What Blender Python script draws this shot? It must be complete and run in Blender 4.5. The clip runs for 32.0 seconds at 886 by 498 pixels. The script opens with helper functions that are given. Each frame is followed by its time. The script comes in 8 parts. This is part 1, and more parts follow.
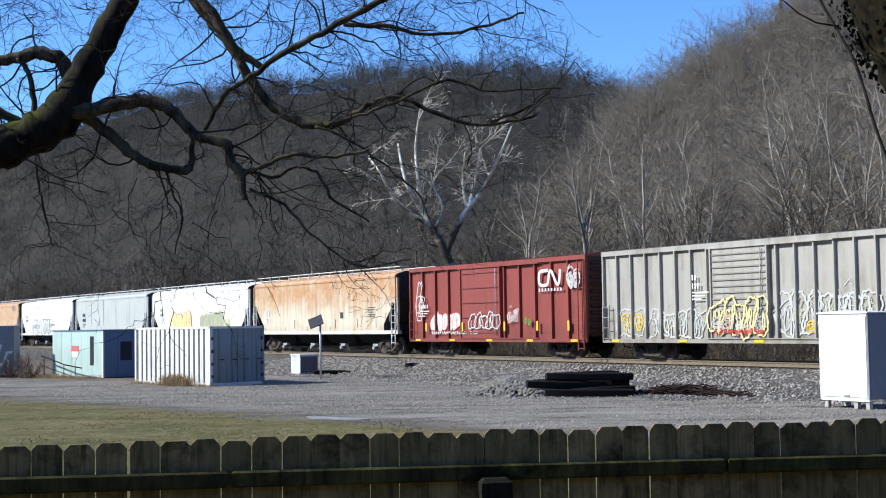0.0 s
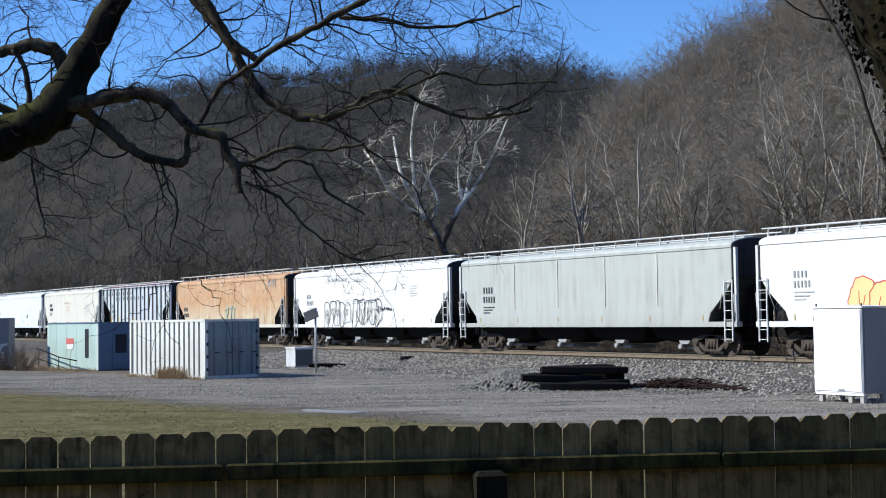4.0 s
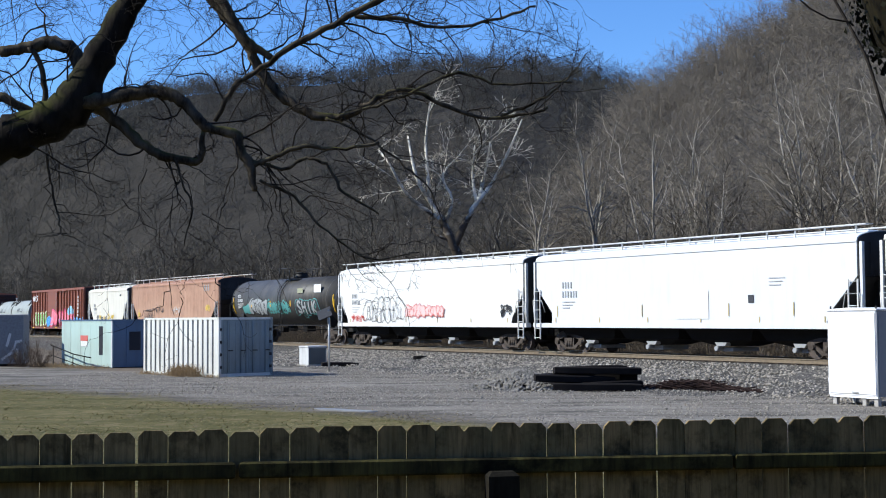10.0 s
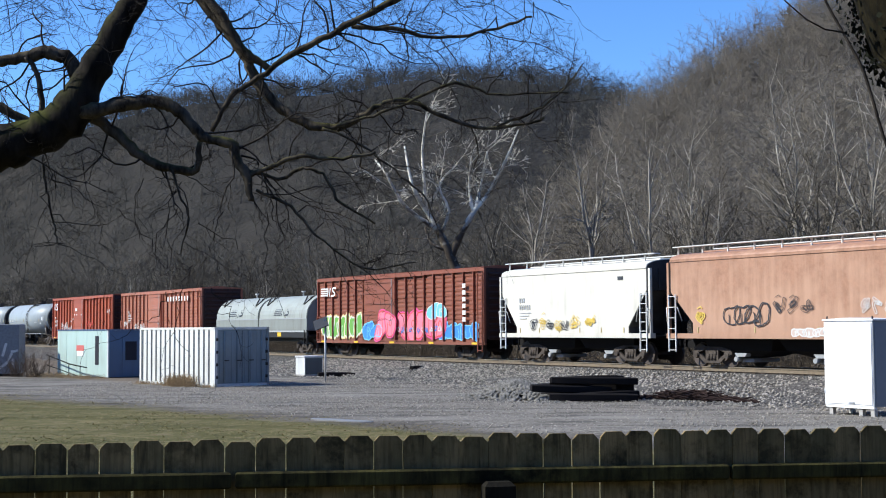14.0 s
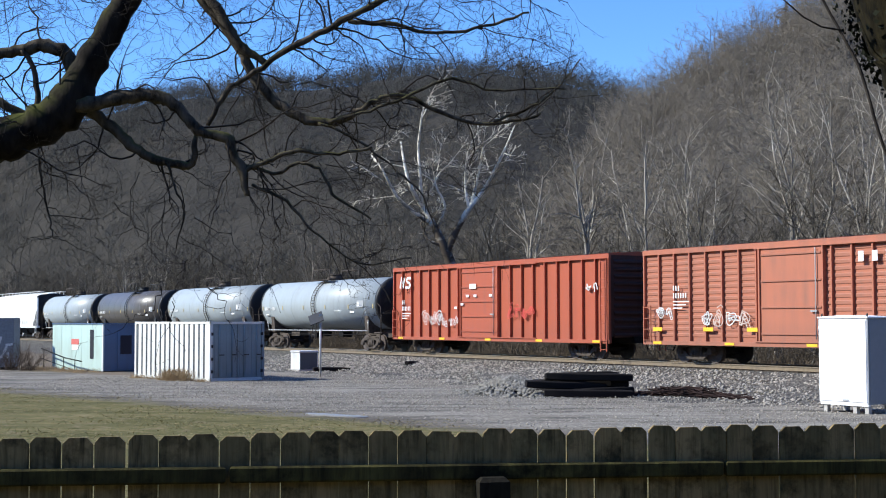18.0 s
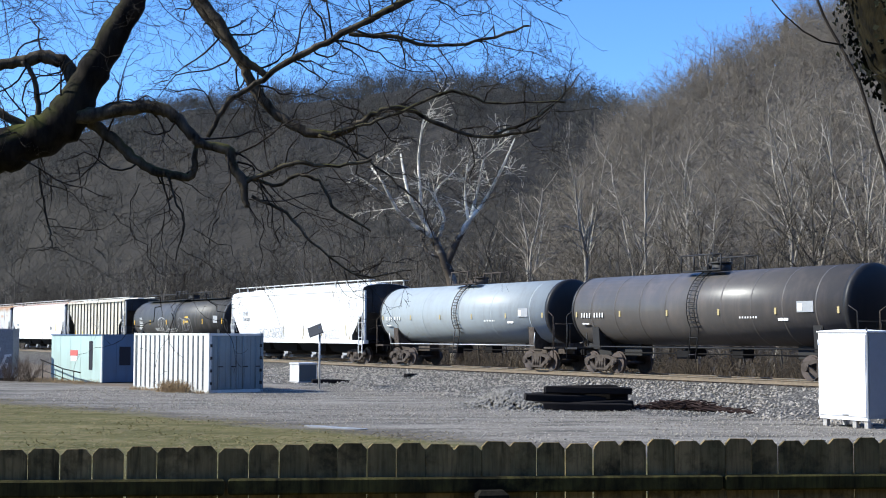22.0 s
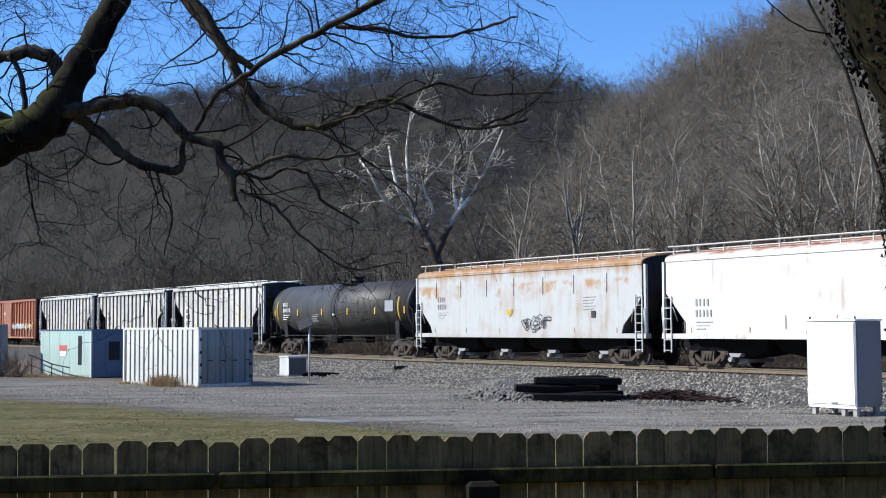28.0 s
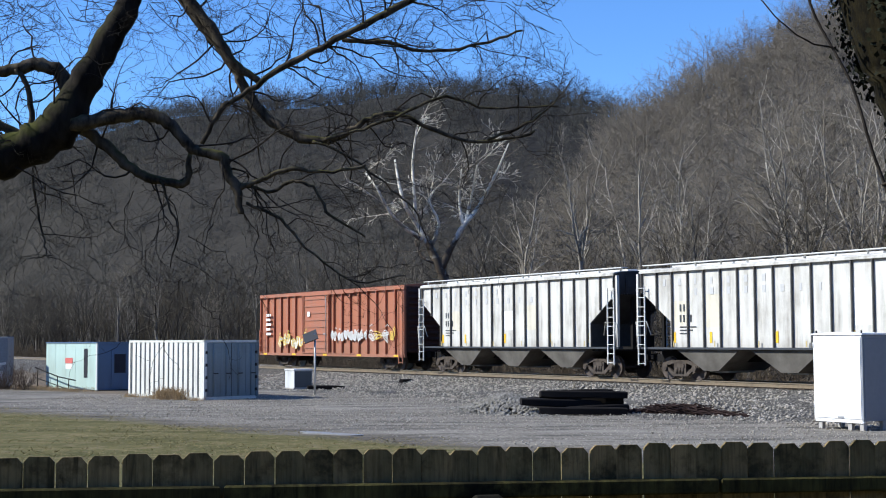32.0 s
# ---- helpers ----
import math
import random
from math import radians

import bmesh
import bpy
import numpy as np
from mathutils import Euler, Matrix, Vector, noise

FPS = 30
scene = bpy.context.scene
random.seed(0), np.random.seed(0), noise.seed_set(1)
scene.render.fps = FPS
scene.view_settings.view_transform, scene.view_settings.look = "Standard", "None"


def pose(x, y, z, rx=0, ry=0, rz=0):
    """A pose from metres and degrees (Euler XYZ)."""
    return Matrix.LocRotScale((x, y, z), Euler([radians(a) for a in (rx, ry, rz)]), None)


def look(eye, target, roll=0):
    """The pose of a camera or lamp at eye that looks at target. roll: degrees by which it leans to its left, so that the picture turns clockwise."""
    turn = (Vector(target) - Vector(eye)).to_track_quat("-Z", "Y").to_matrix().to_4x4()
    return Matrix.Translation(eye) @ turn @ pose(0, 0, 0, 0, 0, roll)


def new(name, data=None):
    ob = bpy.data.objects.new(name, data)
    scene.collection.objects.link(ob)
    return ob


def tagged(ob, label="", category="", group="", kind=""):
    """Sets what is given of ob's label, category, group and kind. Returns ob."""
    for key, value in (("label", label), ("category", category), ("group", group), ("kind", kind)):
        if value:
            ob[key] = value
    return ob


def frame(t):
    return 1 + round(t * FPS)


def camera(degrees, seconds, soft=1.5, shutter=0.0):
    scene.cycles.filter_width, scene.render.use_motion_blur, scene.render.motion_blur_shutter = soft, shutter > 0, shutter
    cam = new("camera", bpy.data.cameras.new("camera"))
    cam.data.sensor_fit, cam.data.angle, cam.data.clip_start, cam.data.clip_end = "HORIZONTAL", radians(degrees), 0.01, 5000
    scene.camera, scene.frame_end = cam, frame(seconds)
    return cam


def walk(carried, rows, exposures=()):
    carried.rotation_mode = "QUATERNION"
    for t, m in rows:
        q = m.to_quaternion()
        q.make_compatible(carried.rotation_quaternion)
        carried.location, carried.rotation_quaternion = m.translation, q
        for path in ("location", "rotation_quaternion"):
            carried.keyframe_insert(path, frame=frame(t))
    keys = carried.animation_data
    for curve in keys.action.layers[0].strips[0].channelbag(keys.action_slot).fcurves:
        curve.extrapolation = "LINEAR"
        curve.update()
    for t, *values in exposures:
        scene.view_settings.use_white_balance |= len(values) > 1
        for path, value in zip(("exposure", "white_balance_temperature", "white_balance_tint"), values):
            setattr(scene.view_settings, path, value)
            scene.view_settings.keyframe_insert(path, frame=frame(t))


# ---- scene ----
# ---- camera: hand-held, at one spot ----
EYE = (0.0, 0.0, 2.35)
cam = camera(36.19, 32.0, soft=1.05)
walk(cam, [(t, pose(*EYE, rx, ry, rz)) for t, rx, ry, rz in (
    (0, 93.15, 0.90, 0.17), (0.5, 93.04, 1.05, 0.12), (1, 92.99, 0.95, 0.00), (1.5, 92.93, 0.75, -0.06), (2, 92.96, 0.94, -0.08),
    (2.5, 92.86, 0.76, -0.05), (4.5, 92.87, 0.77, -0.03), (5, 92.81, 0.62, 0.03), (5.5, 92.92, 0.92, 0.16), (6, 93.00, 0.98, 0.10),
    (6.5, 93.13, 1.13, 0.16), (7, 93.27, 1.06, 0.25), (7.5, 93.14, 0.90, 0.35), (8, 93.11, 0.89, 0.34), (8.5, 93.00, 0.89, 0.31),
    (9, 92.86, 0.43, 0.42), (9.5, 92.88, 0.56, 0.48), (10, 92.86, 0.37, 0.53), (10.5, 92.98, 0.30, 0.62), (11, 93.07, 0.36, 0.65),
    (11.5, 93.08, 0.42, 0.69), (12, 93.29, 0.56, 0.68), (12.5, 93.33, 0.61, 0.61), (13, 93.42, 0.62, 0.54), (13.5, 93.39, 0.64, 0.43),
    (14, 93.28, 0.34, 0.38), (14.5, 93.24, 0.31, 0.37), (16.5, 92.90, 0.56, 0.07), (17, 92.89, 0.33, 0.07), (17.5, 92.97, 0.35, 0.11),
    (18, 93.09, 0.06, 0.18), (18.5, 93.34, 0.13, 0.26), (19, 93.77, 0.15, 0.35), (19.5, 94.27, 0.52, 0.42), (20, 94.21, 0.24, 0.35),
    (20.5, 94.15, 0.41, 0.27), (21, 93.90, 0.25, 0.28), (21.5, 93.73, 0.03, 0.19), (22, 93.62, -0.17, 0.15), (22.5, 93.62, 0.30, -0.01),
    (23, 93.59, 0.43, -0.17), (23.5, 93.53, 0.77, -0.42), (24, 93.33, 0.33, -0.46), (24.5, 93.13, 0.32, -0.40), (25, 93.07, 0.38, -0.39),
    (25.5, 92.93, 0.22, -0.40), (27.5, 93.16, 0.50, -0.26), (28, 93.28, 0.32, -0.29), (28.5, 93.31, 0.35, -0.20), (29, 93.54, 0.23, -0.06),
    (29.5, 93.67, 0.13, -0.07), (30, 93.66, 0.14, -0.02), (30.5, 93.74, -0.05, -0.10), (31, 93.78, -0.13, -0.05), (31.5, 93.79, -0.00, 0.00),
    (32, 93.84, 0.22, -0.05),)], exposures=[(0.0, 0.50, 5850, 8), (2.0, 0.32, 5850, 8), (6.0, 0.22, 5850, 8), (8.0, 0.32, 5850, 8), (10.0, 0.28, 5850, 8), (12.0, 0.44, 5850, 8), (14.0, 0.41, 5850, 8), (18.0, 0.58, 5850, 8), (20.0, 0.62, 5850, 8), (22.0, 0.64, 5850, 8), (24.0, 0.44, 5850, 8), (25.0, 0.52, 5850, 8), (28.0, 0.31, 5850, 8), (30.0, 0.52, 5850, 8), (32.0, 0.42, 5850, 8)])

# ---- light ----
SUN_TO = Vector((-1.0, -0.06, 0.74)).normalized()
world = bpy.data.worlds.new("world")
scene.world = world
world.use_nodes = True
wn = world.node_tree
sky = wn.nodes.new("ShaderNodeTexSky")
sky.sky_type, sky.sun_disc = "NISHITA", False
sky.sun_elevation = math.asin(SUN_TO.z)
sky.sun_rotation = math.atan2(SUN_TO.x, SUN_TO.y)
sky.altitude, sky.air_density, sky.dust_density, sky.ozone_density = 300, 1.0, 0.0, 8.0
deep = wn.nodes.new("ShaderNodeHueSaturation")
deep.inputs["Saturation"].default_value, deep.inputs["Hue"].default_value, deep.inputs["Value"].default_value = 1.05, 0.505, 1.10
wn.links.new(sky.outputs[0], deep.inputs["Color"])
wn.links.new(deep.outputs[0], wn.nodes["Background"].inputs[0])
wn.nodes["Background"].inputs[1].default_value = 0.13
sun_data = bpy.data.lights.new("sun", "SUN")
sun_data.energy, sun_data.angle, sun_data.color = 5.0, radians(0.55), (1.0, 0.935, 0.80)
sun = new("sun", sun_data)
sun.matrix_world = look(SUN_TO * 60, (0, 0, 0))

# ---- materials ----
def nodes_of(name):
    m = bpy.data.materials.new(name)
    m.use_nodes = True
    nt = m.node_tree
    return m, nt, nt.nodes, nt.nodes["Principled BSDF"]


def noise_tex(nt, coord, scale, detail=4, rough=0.55, stretch=(1, 1, 1)):
    mp = nt.nodes.new("ShaderNodeMapping")
    mp.inputs["Scale"].default_value = stretch
    nt.links.new(coord, mp.inputs["Vector"])
    n = nt.nodes.new("ShaderNodeTexNoise")
    n.inputs["Scale"].default_value = scale
    n.inputs["Detail"].default_value = detail
    n.inputs["Roughness"].default_value = rough
    nt.links.new(mp.outputs[0], n.inputs["Vector"])
    return n.outputs["Fac"]


def ramp(nt, fac, a, b, lo=0.0, hi=1.0):
    r = nt.nodes.new("ShaderNodeMapRange")
    r.inputs["From Min"].default_value, r.inputs["From Max"].default_value = a, b
    r.inputs["To Min"].default_value, r.inputs["To Max"].default_value = lo, hi
    nt.links.new(fac, r.inputs["Value"])
    return r.outputs[0]


def blend(nt, fac, a, b, how="MIX"):
    m = nt.nodes.new("ShaderNodeMix")
    m.data_type, m.blend_type = "RGBA", how
    for sock, v in ((m.inputs[0], fac), (m.inputs[6], a), (m.inputs[7], b)):
        if isinstance(v, bpy.types.NodeSocket):
            nt.links.new(v, sock)
        elif isinstance(v, tuple):
            sock.default_value = (*v, 1)
        else:
            sock.default_value = v
    return m.outputs[2]


def calc(nt, op, a, b):
    m = nt.nodes.new("ShaderNodeMath")
    m.operation, m.use_clamp = op, True
    for sock, v in zip(m.inputs, (a, b)):
        if isinstance(v, bpy.types.NodeSocket):
            nt.links.new(v, sock)
        else:
            sock.default_value = v
    return m.outputs[0]


def bump(nt, bsdf, height, strength=0.3, dist=0.02):
    b = nt.nodes.new("ShaderNodeBump")
    b.inputs["Strength"].default_value, b.inputs["Distance"].default_value = strength, dist
    nt.links.new(height, b.inputs["Height"])
    nt.links.new(b.outputs[0], bsdf.inputs["Normal"])


def coords(nt, which="Object"):
    return nt.nodes.new("ShaderNodeTexCoord").outputs[which]


def mottled(name, a, b, scale=3.0, rough=0.8, grain=40.0, bumpy=0.25, dist=0.01, metal=0.0, stretch=(1, 1, 1), island=0.0, rand=0.0):
    """A surface of two tones at two scales, with a fine relief."""
    m, nt, ns, bs = nodes_of(name)
    co = coords(nt)
    f = ramp(nt, noise_tex(nt, co, scale, stretch=stretch), 0.3, 0.7)
    col = blend(nt, f, a, b)
    g = noise_tex(nt, co, grain, 3)
    col = blend(nt, ramp(nt, g, 0.25, 0.75, 0.0, 0.45), col, tuple(0.55 * v for v in a))
    if rand:
        oi = nt.nodes.new("ShaderNodeObjectInfo")
        col = blend(nt, ramp(nt, oi.outputs["Random"], 0, 1, 0, rand), col, tuple(0.35 * v for v in b))
    if island:
        ge = nt.nodes.new("ShaderNodeNewGeometry")
        col = blend(nt, ramp(nt, ge.outputs["Random Per Island"], 0, 1, 0, island), col, tuple(1.5 * v for v in b))
    nt.links.new(col, bs.inputs["Base Color"])
    bs.inputs["Roughness"].default_value, bs.inputs["Metallic"].default_value = rough, metal
    bs.inputs["Specular IOR Level"].default_value = 0.12 if rough > 0.75 else 0.4
    bump(nt, bs, g, bumpy, dist)
    return m


def paint(name, base, dirt=(0.16, 0.13, 0.10), amount=0.35, rough=0.5, rust=None, rust_from=9.0, rust_full=9.5, rust_noise=0.5, patch=0.0, patch_z=None):
    """Weathered car paint: vertical streaks of dirt, and rust that starts at a height and runs down in streaks."""
    m, nt, ns, bs = nodes_of(name)
    co = coords(nt)
    streak = noise_tex(nt, co, 2.6, 5, 0.6, (1.0, 1.0, 0.12))
    cloud = noise_tex(nt, co, 0.7, 4, 0.6)
    fine = noise_tex(nt, co, 22, 3)
    f = calc(nt, "MULTIPLY", ramp(nt, streak, 0.42, 0.8), ramp(nt, cloud, 0.3, 0.7))
    col = blend(nt, calc(nt, "MULTIPLY", f, amount * 2.2), base, dirt)
    sep = nt.nodes.new("ShaderNodeSeparateXYZ")
    nt.links.new(co, sep.inputs[0])
    col = blend(nt, ramp(nt, sep.outputs[2], 1.75, 1.1, 0.0, amount * 0.6), col, dirt)
    if rust:
        h = ramp(nt, sep.outputs[2], rust_from, rust_full)
        h = calc(nt, "ADD", h, ramp(nt, streak, 0.35, 0.7, -rust_noise, rust_noise))
        h = calc(nt, "ADD", h, ramp(nt, cloud, 0.35, 0.65, -rust_noise * 0.7, rust_noise * 0.7))
        deep = blend(nt, ramp(nt, noise_tex(nt, co, 3.5, 6, 0.7), 0.35, 0.65), rust, tuple(0.72 * v for v in rust))
        col = blend(nt, h, col, deep)
    if patch:
        spots = ramp(nt, noise_tex(nt, co, 0.9, 5, 0.6), 0.50, 0.62, 0.0, patch)
        if patch_z:
            spots = calc(nt, "MULTIPLY", spots, calc(nt, "MULTIPLY", ramp(nt, sep.outputs[2], patch_z[0], patch_z[0] + 0.3), ramp(nt, sep.outputs[2], patch_z[1], patch_z[1] - 0.15)))
        col = blend(nt, spots, col, rust or (0.23, 0.075, 0.03))
    col = blend(nt, ramp(nt, fine, 0.3, 0.8, 0.0, 0.18), col, dirt)
    nt.links.new(col, bs.inputs["Base Color"])
    bs.inputs["Roughness"].default_value = rough
    bs.inputs["Specular IOR Level"].default_value = 0.3
    bump(nt, bs, noise_tex(nt, co, 1.5, 3), 0.12, 0.03)
    return m


def plain(name, col, rough=0.6, metal=0.0, vary=0.25):
    m, nt, ns, bs = nodes_of(name)
    co = coords(nt)
    c = blend(nt, ramp(nt, noise_tex(nt, co, 9, 4), 0.35, 0.75, 0, vary), col, tuple(0.45 * v for v in col))
    nt.links.new(c, bs.inputs["Base Color"])
    bs.inputs["Roughness"].default_value, bs.inputs["Metallic"].default_value = rough, metal
    bs.inputs["Specular IOR Level"].default_value = 0.15 if rough > 0.7 else 0.4
    return m


def bark(name, a, b, scale=6.0, moss=None):
    m, nt, ns, bs = nodes_of(name)
    co = coords(nt)
    n1 = noise_tex(nt, co, scale, 6, 0.65, (1, 1, 0.35))
    col = blend(nt, ramp(nt, n1, 0.35, 0.65), a, b)
    if moss:
        ge = nt.nodes.new("ShaderNodeNewGeometry")
        sp = nt.nodes.new("ShaderNodeSeparateXYZ")
        nt.links.new(ge.outputs["Normal"], sp.inputs[0])
        f = calc(nt, "MULTIPLY", ramp(nt, sp.outputs[2], 0.1, 0.8), ramp(nt, noise_tex(nt, co, 3.0, 4), 0.45, 0.6))
        col = blend(nt, f, col, moss)
    nt.links.new(col, bs.inputs["Base Color"])
    bs.inputs["Roughness"].default_value, bs.inputs["Specular IOR Level"].default_value = 0.9, 0.1
    bump(nt, bs, n1, 0.6, 0.02)
    return m


M = {}
M["steel_dark"] = plain("dark_steel", (0.020, 0.019, 0.019), 0.65)
M["under"] = plain("underframe_black", (0.011, 0.010, 0.010), 0.8)
M["truck"] = mottled("truck_iron", (0.12, 0.10, 0.085), (0.05, 0.04, 0.034), 5, 0.8, 30)
M["wheel"] = mottled("wheel_steel", (0.12, 0.09, 0.075), (0.05, 0.04, 0.035), 6, 0.6, 30)
M["tread"] = plain("polished_tread", (0.55, 0.54, 0.52), 0.3, 0.9)
M["white_metal"] = plain("white_painted_metal", (0.72, 0.72, 0.70), 0.5)
M["grey_metal"] = plain("grey_metal", (0.36, 0.37, 0.38), 0.5)
M["galv"] = plain("galvanised_steel", (0.55, 0.55, 0.54), 0.45, 0.2)
M["yellow"] = plain("reflector_yellow", (0.85, 0.52, 0.03), 0.5, 0, 0.1)
M["worn_yellow"] = plain("worn_yellow_mark", (0.52, 0.42, 0.20), 0.6, 0, 0.5)
M["mark_dark"] = plain("stencil_dark", (0.05, 0.055, 0.065), 0.6)
M["mark_grey"] = plain("stencil_grey", (0.36, 0.37, 0.38), 0.6)
M["mark_white"] = plain("stencil_white", (0.80, 0.80, 0.78), 0.6)
M["mark_faint"] = plain("faded_stencil", (0.55, 0.55, 0.55), 0.6)
M["mark_red"] = plain("faded_red_stencil", (0.74, 0.56, 0.50), 0.6)
# dark tone for car ends that lie in shade
M["end_grime"] = mottled("shaded_end_paint", (0.075, 0.072, 0.072), (0.035, 0.034, 0.034), 1.2, 0.85, 12)
# ribs darker than the body: their shaded flanks are painted in
M["rib_grime"] = mottled("shaded_rib_paint", (0.20, 0.19, 0.175), (0.11, 0.105, 0.098), 2.0, 0.85, 12)
M["bay_grime"] = mottled("dark_bay_paint", (0.20, 0.185, 0.165), (0.09, 0.082, 0.072), 1.2, 0.85, 12)
M["bay_cream"] = mottled("dull_cream_bay", (0.40, 0.37, 0.31), (0.18, 0.16, 0.13), 1.2, 0.85, 12)
for key, c in (("sp_white", (0.66, 0.65, 0.63)), ("sp_black", (0.04, 0.04, 0.045)), ("sp_pink", (0.75, 0.08, 0.30)), ("sp_blue", (0.06, 0.25, 0.70)),
               ("sp_green", (0.16, 0.40, 0.07)), ("sp_yellow", (0.72, 0.52, 0.10)), ("sp_red", (0.60, 0.08, 0.06)), ("sp_teal", (0.12, 0.36, 0.34)),
               ("sp_grey", (0.36, 0.36, 0.37)), ("sp_olive", (0.36, 0.37, 0.25)), ("sp_cyan", (0.2, 0.55, 0.8)), ("sp_pale_olive", (0.50, 0.50, 0.36)), ("sp_pale_pink", (0.58, 0.46, 0.40)), ("sp_rose", (0.85, 0.22, 0.30)), ("sp_pale_yellow", (0.80, 0.66, 0.30)), ("sp_faint_red", (0.80, 0.58, 0.56)), ("sp_chalk", (0.56, 0.56, 0.52)), ("sp_silver", (0.36, 0.38, 0.38))):
    M[key] = plain("spray_" + key[3:], c, 0.6, 0, 0.15)

P = {}
P["grey_box"] = paint("grey_boxcar_paint", (0.43, 0.41, 0.365), (0.17, 0.14, 0.105), 0.6)
P["cn_red"] = paint("oxide_red_paint", (0.29, 0.066, 0.052), (0.10, 0.045, 0.035), 0.4)
P["rust_cream"] = paint("rusted_cream_paint", (0.66, 0.60, 0.47), (0.35, 0.22, 0.12), 0.5, rust=(0.60, 0.335, 0.16), rust_from=2.0, rust_full=3.6, rust_noise=0.38)
P["rust_orange"] = paint("rusted_orange_paint", (0.64, 0.55, 0.39), (0.34, 0.23, 0.14), 0.5, rust=(0.64, 0.37, 0.19), rust_from=1.3, rust_full=2.9, rust_noise=0.35)
P["rust_brown"] = paint("brown_rust_paint", (0.50, 0.30, 0.20), (0.27, 0.16, 0.105), 0.5, rust=(0.45, 0.245, 0.155), rust_from=1.4, rust_full=4.4, rust_noise=0.5)
P["white"] = paint("white_paint", (0.84, 0.84, 0.82), (0.45, 0.43, 0.40), 0.22)
P["white_b"] = paint("bluish_white_paint", (0.76, 0.79, 0.82), (0.42, 0.43, 0.45), 0.2)
P["white_top"] = paint("white_paint_rusty_edge", (0.84, 0.84, 0.82), (0.45, 0.40, 0.34), 0.25, rust=(0.42, 0.18, 0.07), rust_from=4.28, rust_full=4.62, rust_noise=0.35)
P["white_rust"] = paint("white_paint_rust_runs", (0.57, 0.575, 0.57), (0.38, 0.35, 0.31), 0.3, rust=(0.46, 0.235, 0.075), rust_from=3.75, rust_full=4.35, rust_noise=0.34, patch=0.85, patch_z=(2.95, 3.75))
P["dusty_white"] = paint("dusty_grey_white_paint", (0.50, 0.525, 0.50), (0.28, 0.265, 0.22), 0.45)
P["cream"] = paint("cream_paint", (0.74, 0.71, 0.62), (0.38, 0.34, 0.28), 0.35)
P["pale_blue"] = paint("pale_blue_grey_paint", (0.60, 0.66, 0.70), (0.30, 0.31, 0.31), 0.4)
P["grey_white"] = paint("greyish_white_paint", (0.69, 0.675, 0.63), (0.22, 0.195, 0.165), 0.7)
P["cream_rib"] = paint("dirty_cream_paint", (0.72, 0.68, 0.56), (0.25, 0.2, 0.15), 0.5)
# tank heads near black: the shade on them is put into the paint
P["tank_head"] = paint("shaded_tank_head_paint", (0.018, 0.018, 0.020), (0.045, 0.04, 0.036), 0.4, 0.5)
P["tank_black"] = paint("black_tank_paint", (0.046, 0.045, 0.043), (0.13, 0.115, 0.095), 0.6, 0.5)
P["tank_grey"] = paint("light_grey_tank_paint", (0.345, 0.385, 0.405), (0.20, 0.18, 0.15), 0.3, 0.45)
P["tank_brown"] = paint("brownish_black_tank_paint", (0.085, 0.079, 0.074), (0.15, 0.125, 0.108), 0.6, 0.36)
P["ns_brown"] = paint("faded_brown_red_paint", (0.27, 0.085, 0.05), (0.16, 0.075, 0.05), 0.5)
P["southern"] = paint("faded_red_paint", (0.42, 0.150, 0.088), (0.24, 0.12, 0.085), 0.6)
P["ns_red"] = paint("bright_red_orange_paint", (0.39, 0.095, 0.048), (0.26, 0.09, 0.06), 0.4)
P["last_red"] = paint("peeling_rust_red_paint", (0.40, 0.145, 0.08), (0.27, 0.15, 0.10), 0.6)
# darker red for boxcar ends, which carries their shade in the colour
P["red_end"] = paint("shaded_red_end_paint", (0.075, 0.030, 0.024), (0.030, 0.022, 0.020), 0.7)
P["maroon"] = paint("maroon_roof_paint", (0.13, 0.030, 0.032), (0.06, 0.035, 0.033), 0.5)
P["coil_skirt"] = paint("dull_grey_green_paint", (0.27, 0.29, 0.265), (0.16, 0.145, 0.12), 0.5)
P["coil"] = paint("pale_grey_green_paint", (0.37, 0.40, 0.365), (0.20, 0.18, 0.15), 0.5)

